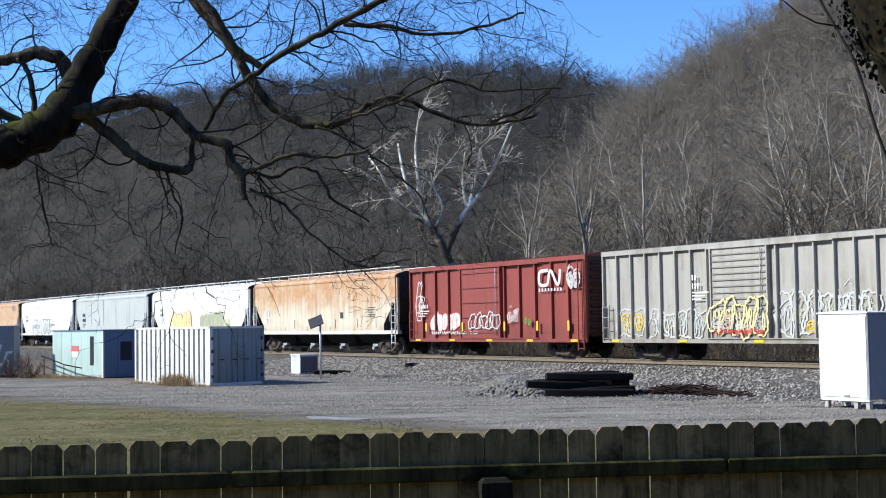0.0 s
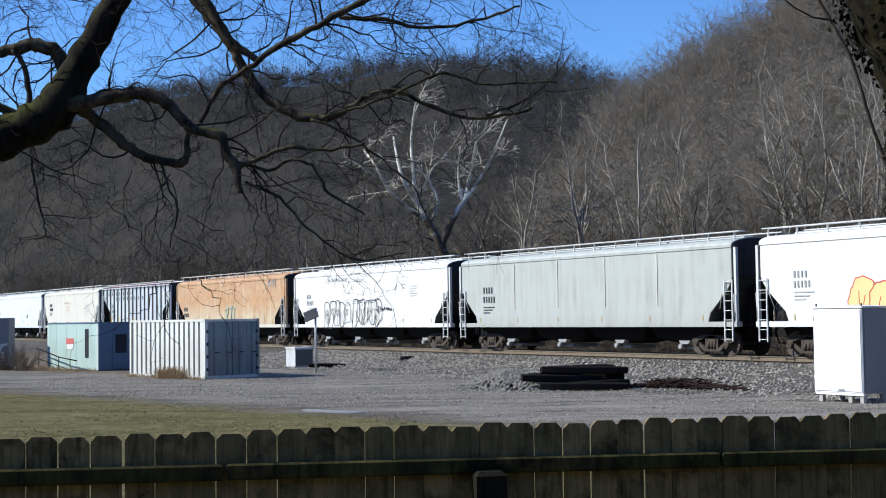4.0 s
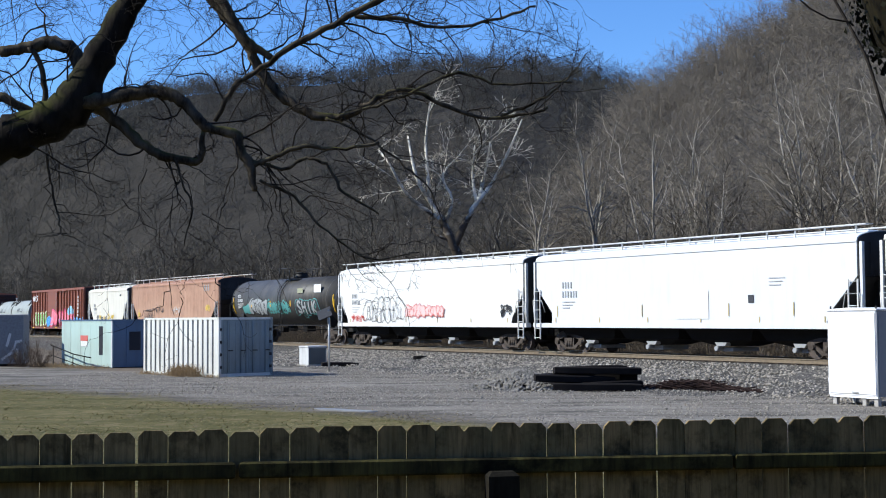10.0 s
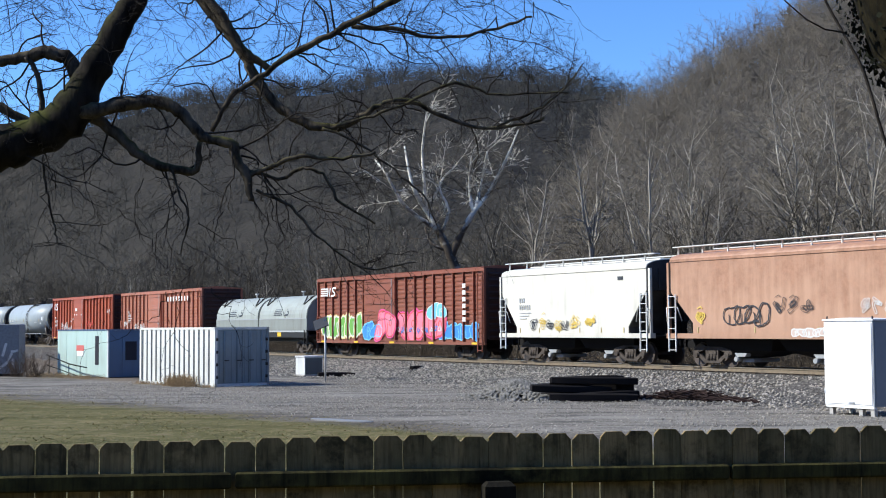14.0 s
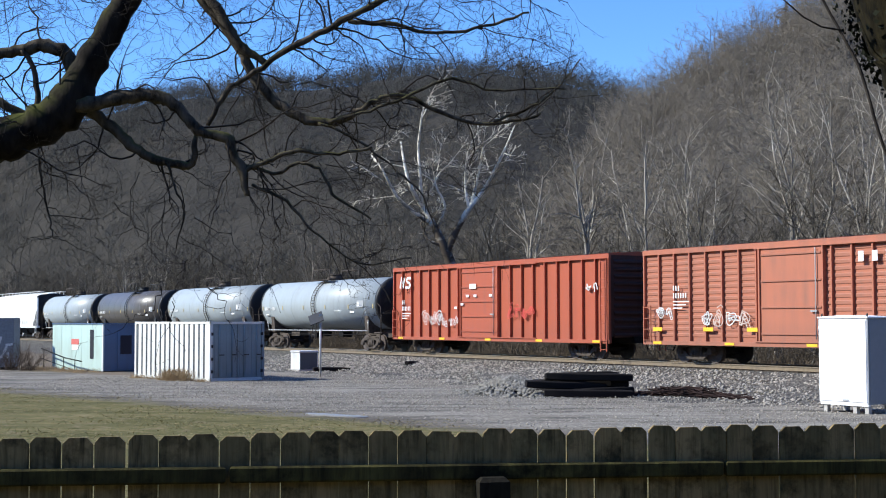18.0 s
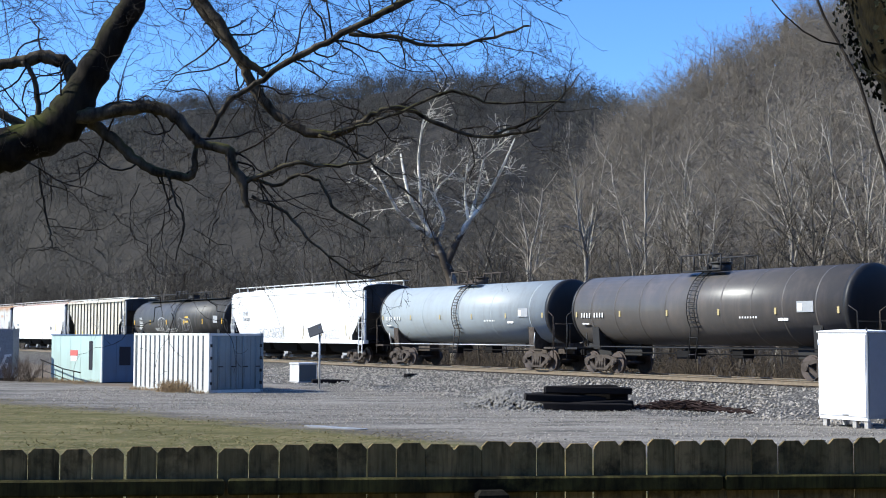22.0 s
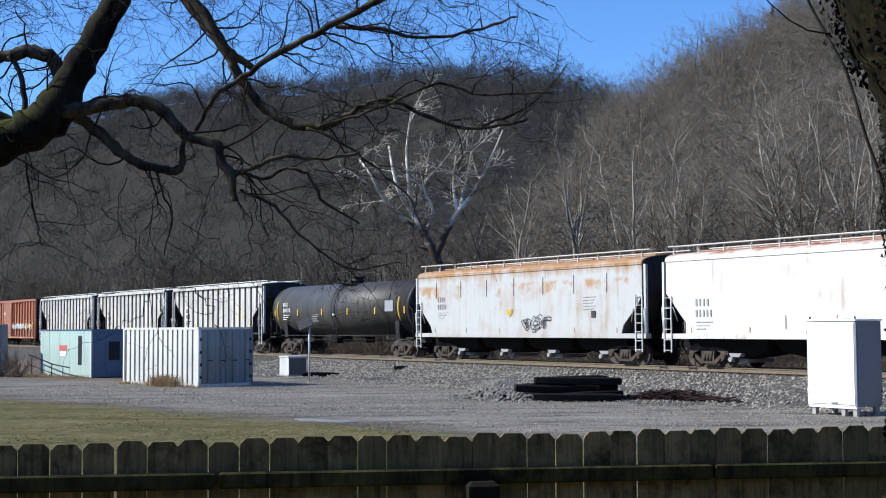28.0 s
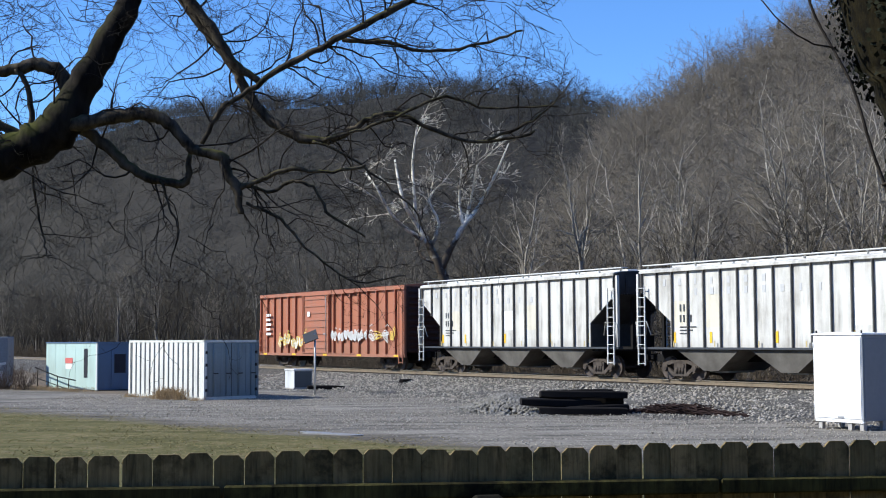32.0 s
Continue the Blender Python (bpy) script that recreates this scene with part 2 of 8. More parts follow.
# ---- mesh building ----
class Build:
    """Collects faces, and becomes one mesh."""

    def __init__(self):
        self.v, self.f, self.smooth = [], [], []

    def face(self, pts, smooth=False):
        i = len(self.v)
        self.v += [tuple(p) for p in pts]
        self.f.append(tuple(range(i, i + len(pts))))
        self.smooth.append(smooth)

    def box(self, x0, x1, y0, y1, z0, z1, bev=0.0):
        i = len(self.v)
        if bev:
            ring = lambda z, b: [(x0 + b, y0 + b, z), (x1 - b, y0 + b, z), (x1 - b, y1 - b, z), (x0 + b, y1 - b, z)]
            self.v += ring(z0, bev) + ring(z0 + bev, 0) + ring(z1 - bev, 0) + ring(z1, bev)
            n = 4
        else:
            self.v += [(x, y, z) for z in (z0, z1) for x, y in ((x0, y0), (x1, y0), (x1, y1), (x0, y1))]
            n = 2
        self.f.append((i + 3, i + 2, i + 1, i))
        for k in range(n - 1):
            for j in range(4):
                a, b = i + 4 * k + j, i + 4 * k + (j + 1) % 4
                self.f.append((a, b, b + 4, a + 4))
        e = i + 4 * (n - 1)
        self.f.append((e, e + 1, e + 2, e + 3))
        self.smooth += [False] * (len(self.f) - len(self.smooth))
        return self

    def loft(self, rings, closed=True, caps=True, smooth=False):
        """Joins rings of equal length."""
        i, n = len(self.v), len(rings[0])
        for r in rings:
            self.v += [tuple(p) for p in r]
        for k in range(len(rings) - 1):
            for j in range(n if closed else n - 1):
                a, b = i + k * n + j, i + k * n + (j + 1) % n
                self.f.append((a, b, b + n, a + n))
                self.smooth.append(smooth)
        if caps:
            self.f.append(tuple(range(i + n - 1, i - 1, -1)))
            self.f.append(tuple(range(i + (len(rings) - 1) * n, i + len(rings) * n)))
            self.smooth += [False, False]
        return self

    def tube(self, pts, radii, n=6, caps=True):
        pts = [Vector(p) for p in pts]
        if not isinstance(radii, (list, tuple)):
            radii = [radii] * len(pts)
        rings, up = [], None
        for k, p in enumerate(pts):
            d = (pts[min(k + 1, len(pts) - 1)] - pts[max(k - 1, 0)]).normalized()
            if up is None:
                up = Vector((0, 0, 1)) if abs(d.z) < 0.9 else Vector((1, 0, 0))
            side = d.cross(up).normalized()
            up = side.cross(d).normalized()
            rings.append([p + radii[k] * (math.cos(a) * side + math.sin(a) * up) for a in (2 * math.pi * j / n for j in range(n))])
        return self.loft(rings, True, caps, n > 4)

    def prism_y(self, outline, y0, y1):
        return self.loft([[(x, y0, z) for x, z in outline], [(x, y1, z) for x, z in outline]])

    def prism_x(self, outline, x0, x1, smooth=False):
        return self.loft([[(x0, y, z) for y, z in outline], [(x1, y, z) for y, z in outline]], smooth=smooth)

    def mesh(self, name, mat):
        me = bpy.data.meshes.new(name)
        me.from_pydata(self.v, [], self.f)
        me.polygons.foreach_set("use_smooth", self.smooth)
        bm = bmesh.new()
        bm.from_mesh(me)
        bmesh.ops.recalc_face_normals(bm, faces=bm.faces)
        bm.to_mesh(me)
        bm.free()
        me.materials.append(mat)
        return me


MESH = {}


def shared(key, make, mat):
    """One mesh for all pieces with the same key."""
    if key not in MESH:
        b = Build()
        make(b)
        MESH[key] = b.mesh(str(key[0]) if isinstance(key, tuple) else key, mat)
    return MESH[key]


def part(name, mesh, parent, label="", at=None):
    ob = new(name, mesh)
    ob.parent = parent
    if at is not None:
        ob.matrix_basis = at
    return tagged(ob, label) if label else ob


def piece(name, make, mat, parent=None, label="", at=None):
    """A part with a mesh of its own."""
    b = Build()
    make(b)
    return part(name, b.mesh(name, mat), parent, label, at)


def arrays_mesh(name, verts, quads, mat):
    """A mesh from numpy arrays of places and four-cornered faces."""
    me = bpy.data.meshes.new(name)
    me.vertices.add(len(verts))
    me.vertices.foreach_set("co", np.asarray(verts, np.float32).ravel())
    n, k = quads.shape
    me.loops.add(n * k)
    me.loops.foreach_set("vertex_index", np.asarray(quads, np.int32).ravel())
    me.polygons.add(n)
    me.polygons.foreach_set("loop_start", np.arange(0, n * k, k, dtype=np.int32))
    me.update(calc_edges=True)
    me.materials.append(mat)
    return me

# ---- the railway line, in plan ----
BETA = radians(31.73)
ALONG = Vector((-math.sin(BETA), math.cos(BETA), 0))     # away from the camera, against the train's way
ACROSS = Vector((math.cos(BETA), math.sin(BETA), 0))     # from the camera's side to the far side
TRACK_D, RAIL_Z = 38.2, 0.70


def line_at(s, off, z):
    return ACROSS * (TRACK_D + off) + ALONG * s + Vector((0, 0, z))


LINE_TURN = Matrix.Rotation(math.atan2(ALONG.y, ALONG.x), 4, "Z")   # x along the line, y to the camera's side


# ---- ground ----
def ground_material():
    m, nt, ns, bs = nodes_of("gravel_and_winter_lawn")
    co = coords(nt)
    sp = nt.nodes.new("ShaderNodeSeparateXYZ")
    nt.links.new(co, sp.inputs[0])
    big = noise_tex(nt, co, 0.35, 5, 0.6)
    mid = noise_tex(nt, co, 1.6, 5, 0.65)
    fine = noise_tex(nt, co, 14, 4, 0.7)
    pebble = nt.nodes.new("ShaderNodeTexVoronoi")
    pebble.inputs["Scale"].default_value = 15
    nt.links.new(co, pebble.inputs["Vector"])
    tracks = noise_tex(nt, co, 0.55, 6, 0.7, (0.45, 1.6, 1))
    stone = blend(nt, ramp(nt, pebble.outputs["Color"], 0.1, 0.9), (0.095, 0.085, 0.071), (0.325, 0.290, 0.243))
    gravel = blend(nt, ramp(nt, big, 0.3, 0.7, 0.0, 0.5), stone, (0.180, 0.160, 0.133))
    gravel = blend(nt, ramp(nt, tracks, 0.49, 0.60, 0, 0.85), gravel, (0.080, 0.073, 0.065))
    ruts = noise_tex(nt, co, 1.5, 5, 0.65, (0.22, 1.5, 1))
    gravel = blend(nt, ramp(nt, ruts, 0.52, 0.68, 0, 0.65), gravel, (0.075, 0.066, 0.055))
    gravel = blend(nt, ramp(nt, ruts, 0.46, 0.32, 0, 0.5), gravel, (0.25, 0.225, 0.19))
    worn = noise_tex(nt, co, 0.30, 6, 0.7, (0.30, 1.5, 1))
    gravel = blend(nt, ramp(nt, worn, 0.50, 0.62, 0, 0.6), gravel, (0.30, 0.275, 0.235))
    stretched = noise_tex(nt, co, 0.55, 7, 0.75, (0.45, 1.3, 1))
    grass = blend(nt, ramp(nt, stretched, 0.35, 0.65), (0.072, 0.068, 0.022), (0.215, 0.172, 0.082))
    grass = blend(nt, ramp(nt, noise_tex(nt, co, 3.2, 6, 0.8, (0.7, 1.3, 1)), 0.44, 0.58, 0, 0.85), grass, (0.080, 0.080, 0.026))
    grass = blend(nt, ramp(nt, mid, 0.56, 0.66, 0, 0.7), grass, (0.20, 0.158, 0.090))
    # the lawn's edge runs from the far left to behind the fence
    edge = nt.nodes.new("ShaderNodeMath")
    edge.operation = "MULTIPLY_ADD"
    nt.links.new(sp.outputs[0], edge.inputs[0])
    edge.inputs[1].default_value = 1.06
    nt.links.new(sp.outputs[1], edge.inputs[2])
    wob = nt.nodes.new("ShaderNodeMath")
    wob.operation = "MULTIPLY_ADD"
    nt.links.new(noise_tex(nt, co, 0.5, 5, 0.65), wob.inputs[0])
    wob.inputs[1].default_value = 5.0
    nt.links.new(edge.outputs[0], wob.inputs[2])
    lawn = ramp(nt, wob.outputs[0], 33.6, 31.8)
    band = calc(nt, "MULTIPLY", ramp(nt, wob.outputs[0], 35.2, 33.0), calc(nt, "SUBTRACT", 1.0, lawn))
    col = blend(nt, calc(nt, "MULTIPLY", band, 0.8), gravel, (0.085, 0.07, 0.055))
    col = blend(nt, lawn, col, grass)
    # dry weeds and leaf litter past the yard, towards the sheds and beyond the line
    weeds = ramp(nt, wob.outputs[0], 46.0, 48.5)
    near_sheds = ramp(nt, sp.outputs[0], -9.0, -13.0)
    litter = blend(nt, ramp(nt, mid, 0.3, 0.7), (0.20, 0.15, 0.10), (0.10, 0.075, 0.05))
    col = blend(nt, calc(nt, "MULTIPLY", calc(nt, "MULTIPLY", weeds, near_sheds), 0.75), col, litter)
    far = nt.nodes.new("ShaderNodeVectorMath")
    far.operation = "DOT_PRODUCT"
    nt.links.new(co, far.inputs[0])
    far.inputs[1].default_value = ACROSS
    beyond = ramp(nt, far.outputs["Value"], TRACK_D + 4, TRACK_D + 9)
    col = blend(nt, beyond, col, litter)
    nt.links.new(col, bs.inputs["Base Color"])
    bs.inputs["Roughness"].default_value, bs.inputs["Specular IOR Level"].default_value = 0.95, 0.1
    bump(nt, bs, pebble.outputs["Distance"], 0.55, 0.04)
    return m


def ground():
    xs = np.concatenate([[-2500, -800, -300, -120], np.arange(-60, 60.1, 1.2), [120, 300, 800, 2500]])
    ys = np.concatenate([[-2500, -800, -200, -60, -20], np.arange(0, 110.1, 1.2), [150, 250, 500, 1000, 2500]])
    X, Y = np.meshgrid(xs, ys)
    inside = (np.abs(X) < 59) & (Y > 12) & (Y < 108)
    Z = np.array([[0.05 * noise.noise((x * 0.16, y * 0.16, 0)) + 0.03 * noise.noise((x * 0.7, y * 0.7, 3)) for x in xs] for y in ys]) * inside
    verts = np.stack([X, Y, Z], -1).reshape(-1, 3)
    n, k = X.shape
    i = np.arange(n * k).reshape(n, k)
    quads = np.stack([i[:-1, :-1], i[:-1, 1:], i[1:, 1:], i[1:, :-1]], -1).reshape(-1, 4)
    me = arrays_mesh("ground", verts, quads, ground_material())
    tagged(new("ground", me), "grey gravel yard with a patch of dull winter lawn", "ground", kind="structure")


ground()

def ballast_material():
    m, nt, ns, bs = nodes_of("ballast_stone")
    co = coords(nt)
    v = nt.nodes.new("ShaderNodeTexVoronoi")
    v.inputs["Scale"].default_value = 9
    nt.links.new(co, v.inputs["Vector"])
    col = blend(nt, ramp(nt, v.outputs["Color"], 0.1, 0.9), (0.088, 0.080, 0.070), (0.345, 0.318, 0.275))
    col = blend(nt, ramp(nt, v.outputs["Distance"], 0.25, 0.6, 0, 0.85), col, (0.04, 0.037, 0.034))
    col = blend(nt, ramp(nt, noise_tex(nt, co, 0.4, 5), 0.45, 0.7, 0, 0.5), col, (0.13, 0.12, 0.11))
    nt.links.new(col, bs.inputs["Base Color"])
    bs.inputs["Roughness"].default_value, bs.inputs["Specular IOR Level"].default_value = 0.95, 0.1
    bump(nt, bs, v.outputs["Distance"], 1.0, 0.08)
    return m


M["ballast"] = ballast_material()
M["stones"] = mottled("loose_stone", (0.170, 0.153, 0.130), (0.30, 0.271, 0.231), 4, 0.95, 30, 0.3, island=1.0)
M["dark_stones"] = mottled("dark_heap_stone", (0.10, 0.093, 0.082), (0.18, 0.168, 0.15), 4, 0.95, 30, 0.3, island=1.0)
M["rail"] = mottled("rusty_rail", (0.25, 0.195, 0.130), (0.15, 0.118, 0.082), 6, 0.7, 40)
M["tie"] = mottled("creosoted_timber", (0.10, 0.075, 0.055), (0.045, 0.036, 0.030), 3, 0.9, 30, 0.4, stretch=(0.3, 1, 1), rand=0.5)
M["tie_black"] = mottled("black_creosoted_timber", (0.022, 0.019, 0.018), (0.009, 0.008, 0.008), 3, 0.92, 30, 0.5, stretch=(0.2, 1, 1))


def ballast_height(off):
    pts = ((-12.0, -0.06), (-9.0, 0.02), (-5.0, 0.22), (-3.6, 0.34), (-2.4, 0.50), (2.4, 0.50), (3.8, 0.25), (7.0, -0.06))
    return float(np.interp(off, [p[0] for p in pts], [p[1] for p in pts]))


def ballast():
    offs = np.concatenate([np.arange(-12, -2.3, 0.6), [-2.4, -1.2, 0, 1.2, 2.4, 3.8, 5, 7]])
    ss = np.concatenate([np.arange(-70, 130, 1.0), np.arange(130, 700, 15)])
    verts = []
    for s in ss:
        for o in offs:
            w = 0.07 * noise.noise((s * 0.35, o * 0.5, 1)) + 0.05 * noise.noise((s * 1.1, o * 1.3, 5)) if -11 < o < -2.5 else 0
            verts.append(line_at(s, o, ballast_height(o) + w))
    k, n = len(offs), len(ss)
    i = np.arange(n * k).reshape(n, k)
    quads = np.stack([i[:-1, :-1], i[:-1, 1:], i[1:, 1:], i[1:, :-1]], -1).reshape(-1, 4)
    tagged(new("ballast_bed", arrays_mesh("ballast_bed", np.array(verts), quads, M["ballast"])), "grey crushed stone bank under the railway line", "ballast", kind="structure")


ballast()


def loose_stones():
    rng = np.random.default_rng(4)
    n = 22000
    octa = np.array([(1, 0, 0), (-1, 0, 0), (0, 1, 0), (0, -1, 0), (0, 0, 1), (0, 0, -1)], float)
    tri = np.array([(0, 2, 4), (2, 1, 4), (1, 3, 4), (3, 0, 4), (2, 0, 5), (1, 2, 5), (3, 1, 5), (0, 3, 5)])
    s = rng.uniform(-32, 75, n)
    off = -2.3 - 8.5 * rng.beta(1.1, 1.5, n)
    heap = rng.random(n) < 0.13
    cs, co = 36.9, -12.9
    s = np.where(heap, cs + rng.normal(0, 1.3, n), s)
    off = np.where(heap, co + rng.normal(0, 0.65, n), off)
    size = rng.uniform(0.028, 0.082, n) * np.where(heap, 1.35, 1.0)
    V = octa[None] * size[:, None, None] * rng.uniform(0.55, 1.2, (n, 6, 3))
    a = rng.uniform(0, 6.28, n)
    c, d = np.cos(a)[:, None], np.sin(a)[:, None]
    V = np.stack([V[..., 0] * c - V[..., 1] * d, V[..., 0] * d + V[..., 1] * c, V[..., 2] * 0.75], -1)
    z = np.array([ballast_height(o) for o in off])
    r2 = ((s - cs) / 1.6) ** 2 + ((off - co) / 0.9) ** 2
    z = z + np.where(heap, 0.62 * np.exp(-r2), 0.0) + 0.015
    A, L = np.array(ACROSS), np.array(ALONG)
    base = (TRACK_D + off)[:, None] * A + s[:, None] * L + np.stack([0 * z, 0 * z, z], -1)
    verts = (V + base[:, None]).reshape(-1, 3)
    faces = (tri[None] + 6 * np.arange(n)[:, None, None]).reshape(-1, 3)
    far, dark = np.repeat(~heap, 8), np.repeat(heap, 8)
    for name, some, mat, label in (("ballast_stones", far, M["stones"], "loose grey crushed stones strewn over the bank"), ("stone_heap", dark, M["dark_stones"], "low heap of dark blue-grey stones beside the ties")):
        tagged(new(name, arrays_mesh(name, verts, faces[some], mat)), label, "gravel", kind="stuff")


loose_stones()


def yard_gravel():
    """Single stones over the yard, and single blades over the lawn."""
    rng = np.random.default_rng(6)
    n = 30000
    x, y = rng.uniform(-16, 15, n), rng.uniform(29, 60, n)
    keep = (1.06 * x + y > 32.5 + rng.normal(0, 0.6, n)) & (x * ACROSS.x + y * ACROSS.y < TRACK_D - 9)
    x, y = x[keep], y[keep]
    n = len(x)
    size = 0.009 + 0.030 * rng.beta(1.0, 2.6, n)
    octa = np.array([(1, 0, 0), (-1, 0, 0), (0, 1, 0), (0, -1, 0), (0, 0, 1), (0, 0, -1)], float)
    tri = np.array([(0, 2, 4), (2, 1, 4), (1, 3, 4), (3, 0, 4), (2, 0, 5), (1, 2, 5), (3, 1, 5), (0, 3, 5)])
    V = octa[None] * size[:, None, None] * rng.uniform(0.55, 1.3, (n, 6, 3)) + np.stack([x, y, 0.02 + 0 * x], -1)[:, None]
    ob = new("yard_stones", arrays_mesh("yard_stones", V.reshape(-1, 3), (tri[None] + 6 * np.arange(n)[:, None, None]).reshape(-1, 3), M["stones"]))
    tagged(ob, "loose grey stones on the gravel yard", "gravel", kind="stuff")
    n = 60000
    x, y = rng.uniform(-20, 2, n), rng.uniform(9, 52, n)
    dens = np.array([noise.noise((a * 0.35, b * 0.6, 9)) for a, b in zip(x, y)])
    keep = (1.06 * x + y < 32.2 + rng.normal(0, 0.5, n)) & (x > -0.36 * y - 1) & (dens > rng.normal(-0.05, 0.2, n))
    x, y = x[keep], y[keep]
    n = len(x)
    a, h, w = rng.uniform(0, 6.28, n), rng.uniform(0.008, 0.03, n), rng.uniform(0.008, 0.02, n)
    u = np.stack([np.cos(a) * w, np.sin(a) * w, 0 * a], -1)
    p = np.stack([x, y, 0 * x + 0.015], -1)
    lean = np.stack([rng.normal(0, 0.06, n), rng.normal(0, 0.06, n), h], -1)
    V = np.stack([p - u, p + u, p + lean + 0.3 * u, p + lean - 0.3 * u], 1).reshape(-1, 3)
    ob = new("lawn_grass", arrays_mesh("lawn_grass", V, np.arange(4 * n).reshape(n, 4), M["blade"]))
    tagged(ob, "short dull green and tan winter grass", "grass", kind="stuff")


M["blade"] = mottled("winter_blade", (0.135, 0.128, 0.045), (0.255, 0.205, 0.105), 0.8, 0.9, 20, 0.2, island=0.5)
yard_gravel()


def railway():
    track = tagged(new("railway_track"), "single railway track of rusty rails on timber ties", "railway track", kind="structure")
    track.matrix_basis = Matrix.Translation(line_at(0, 0, 0)) @ LINE_TURN
    z = RAIL_Z
    prof = [(-0.07, z - 0.17), (0.07, z - 0.17), (0.07, z - 0.155), (0.012, z - 0.135), (0.012, z - 0.045), (0.036, z - 0.035), (0.036, z),
            (-0.036, z), (-0.036, z - 0.035), (-0.012, z - 0.045), (-0.012, z - 0.135), (-0.07, z - 0.155)]
    for y in (-0.755, 0.755):
        rail = piece("rail", lambda b: b.prism_x([(y + p, q) for p, q in prof], -80, 700), M["rail"], track, "rusty steel rail with a bright running surface")
        piece("rail_head", lambda b: b.box(-80, 700, y - 0.033, y + 0.033, z, z + 0.004), M["tread"], rail)
    tie = shared("tie", lambda b: b.box(-0.115, 0.115, -1.3, 1.3, z - 0.34, z - 0.172, 0.012), M["tie"])
    for k in range(220):
        part("tie", tie, track, at=pose(-32 + 0.5 * k, random.uniform(-0.05, 0.05), 0, 0, 0, random.uniform(-1, 1)))


railway()


# ---- hills ----
def hill_height(px, kind):
    if kind == "far":
        xs, ys = (-500, -5, 155, 245, 325, 425, 495, 555, 635, 715, 845, 925, 995, 1055, 1100, 1300, 1700), (270, 240, 200, 174, 164, 163, 152, 149, 139, 131, 133, 138, 153, 168, 178, 190, 200)
        trees = 30
    else:
        xs, ys = (900, 1000, 1060, 1085, 1125, 1155, 1195, 1225, 1285, 1335, 1568, 2000), (430, 300, 215, 178, 152, 132, 120, 88, 58, 36, -70, -200)
        trees = 86
    return (600 - np.interp(px, xs, ys) - trees) / 2400


HILL = {"far": (430.0, 95.0), "near": (235.0, 60.0)}


def hill_point(px, t, kind):
    """px: the direction's tangent in units of 1/2400 from 784; t: 0 at the foot, 1 on the crest."""
    crest, _ = HILL[kind]
    foot_d = TRACK_D + (22.0 if kind == "near" else 34.0)
    tan_a = (px - 784) / 2400
    foot = foot_d / (math.cos(BETA) * tan_a + math.sin(BETA))
    foot = min(max(foot, 40.0), crest * 0.8)
    y = foot + (crest - foot) * t
    top = float(hill_height(px, kind)) * crest
    u = min(t, 1.0)
    rise = top * (0.25 * u + 0.75 * (u * u * (3 - 2 * u))) - max(t - 1, 0) * 60
    rough = (2.2 * noise.noise((tan_a * y * 0.022, y * 0.022, 7 if kind == "far" else 2)) + 1.6 * noise.noise((tan_a * y * 0.09, y * 0.09, 4))) * min(1, 4 * t)
    return Vector((tan_a * y, y, rise + rough + 0.2 * min(1, t * 5) - 0.3))


# ridge darker than the near hillside: its shaded slope is in the colour
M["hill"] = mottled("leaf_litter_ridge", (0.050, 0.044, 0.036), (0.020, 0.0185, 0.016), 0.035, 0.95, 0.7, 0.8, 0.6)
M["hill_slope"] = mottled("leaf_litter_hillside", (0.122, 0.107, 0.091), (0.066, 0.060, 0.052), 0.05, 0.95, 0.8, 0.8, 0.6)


def hills():
    for kind, lo, hi, label in (("far", -540, 1900, "brown wooded ridge of leaf litter across the valley"), ("near", 880, 2300, "steep brown wooded hillside beyond the railway line")):
        pxs, ts = np.arange(lo, hi + 1, 16), np.concatenate([np.linspace(0, 1, 26), [1.12, 1.3]])
        verts = np.array([hill_point(px, t, kind) for t in ts for px in pxs])
        n, k = len(ts), len(pxs)
        i = np.arange(n * k).reshape(n, k)
        quads = np.stack([i[:-1, :-1], i[:-1, 1:], i[1:, 1:], i[1:, :-1]], -1).reshape(-1, 4)
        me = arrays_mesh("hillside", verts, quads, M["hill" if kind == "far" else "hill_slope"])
        me.polygons.foreach_set("use_smooth", [True] * len(quads))
        tagged(new("hillside_" + kind, me), label, "hill", kind="structure")


hills()


def unseen_slopes():
    """Unseen slopes beside and behind the camera, added to block low sky light."""
    angles, radii = np.linspace(radians(-52), radians(-308), 60), np.array([95.0, 130, 170, 215, 270, 330])
    verts = []
    for r in radii:
        for a in angles:
            u = (r - 95) / 235
            h = 92 * (u * u * (3 - 2 * u)) * (1 + 0.25 * noise.noise((math.cos(a) * 2, math.sin(a) * 2, 3)))
            edge = min(1.0, abs(a - angles[0]) / 0.3 + 0.55, abs(a - angles[-1]) / 0.3 + 0.55)
            verts.append((r * math.sin(a), r * math.cos(a), h * edge - 0.4 + 2.5 * noise.noise((r * 0.02, a * 4, 1)) * u))
    n, k = len(radii), len(angles)
    i = np.arange(n * k).reshape(n, k)
    quads = np.stack([i[:-1, :-1], i[:-1, 1:], i[1:, 1:], i[1:, :-1]], -1).reshape(-1, 4)
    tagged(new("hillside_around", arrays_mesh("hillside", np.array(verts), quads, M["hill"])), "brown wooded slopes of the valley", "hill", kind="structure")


unseen_slopes()


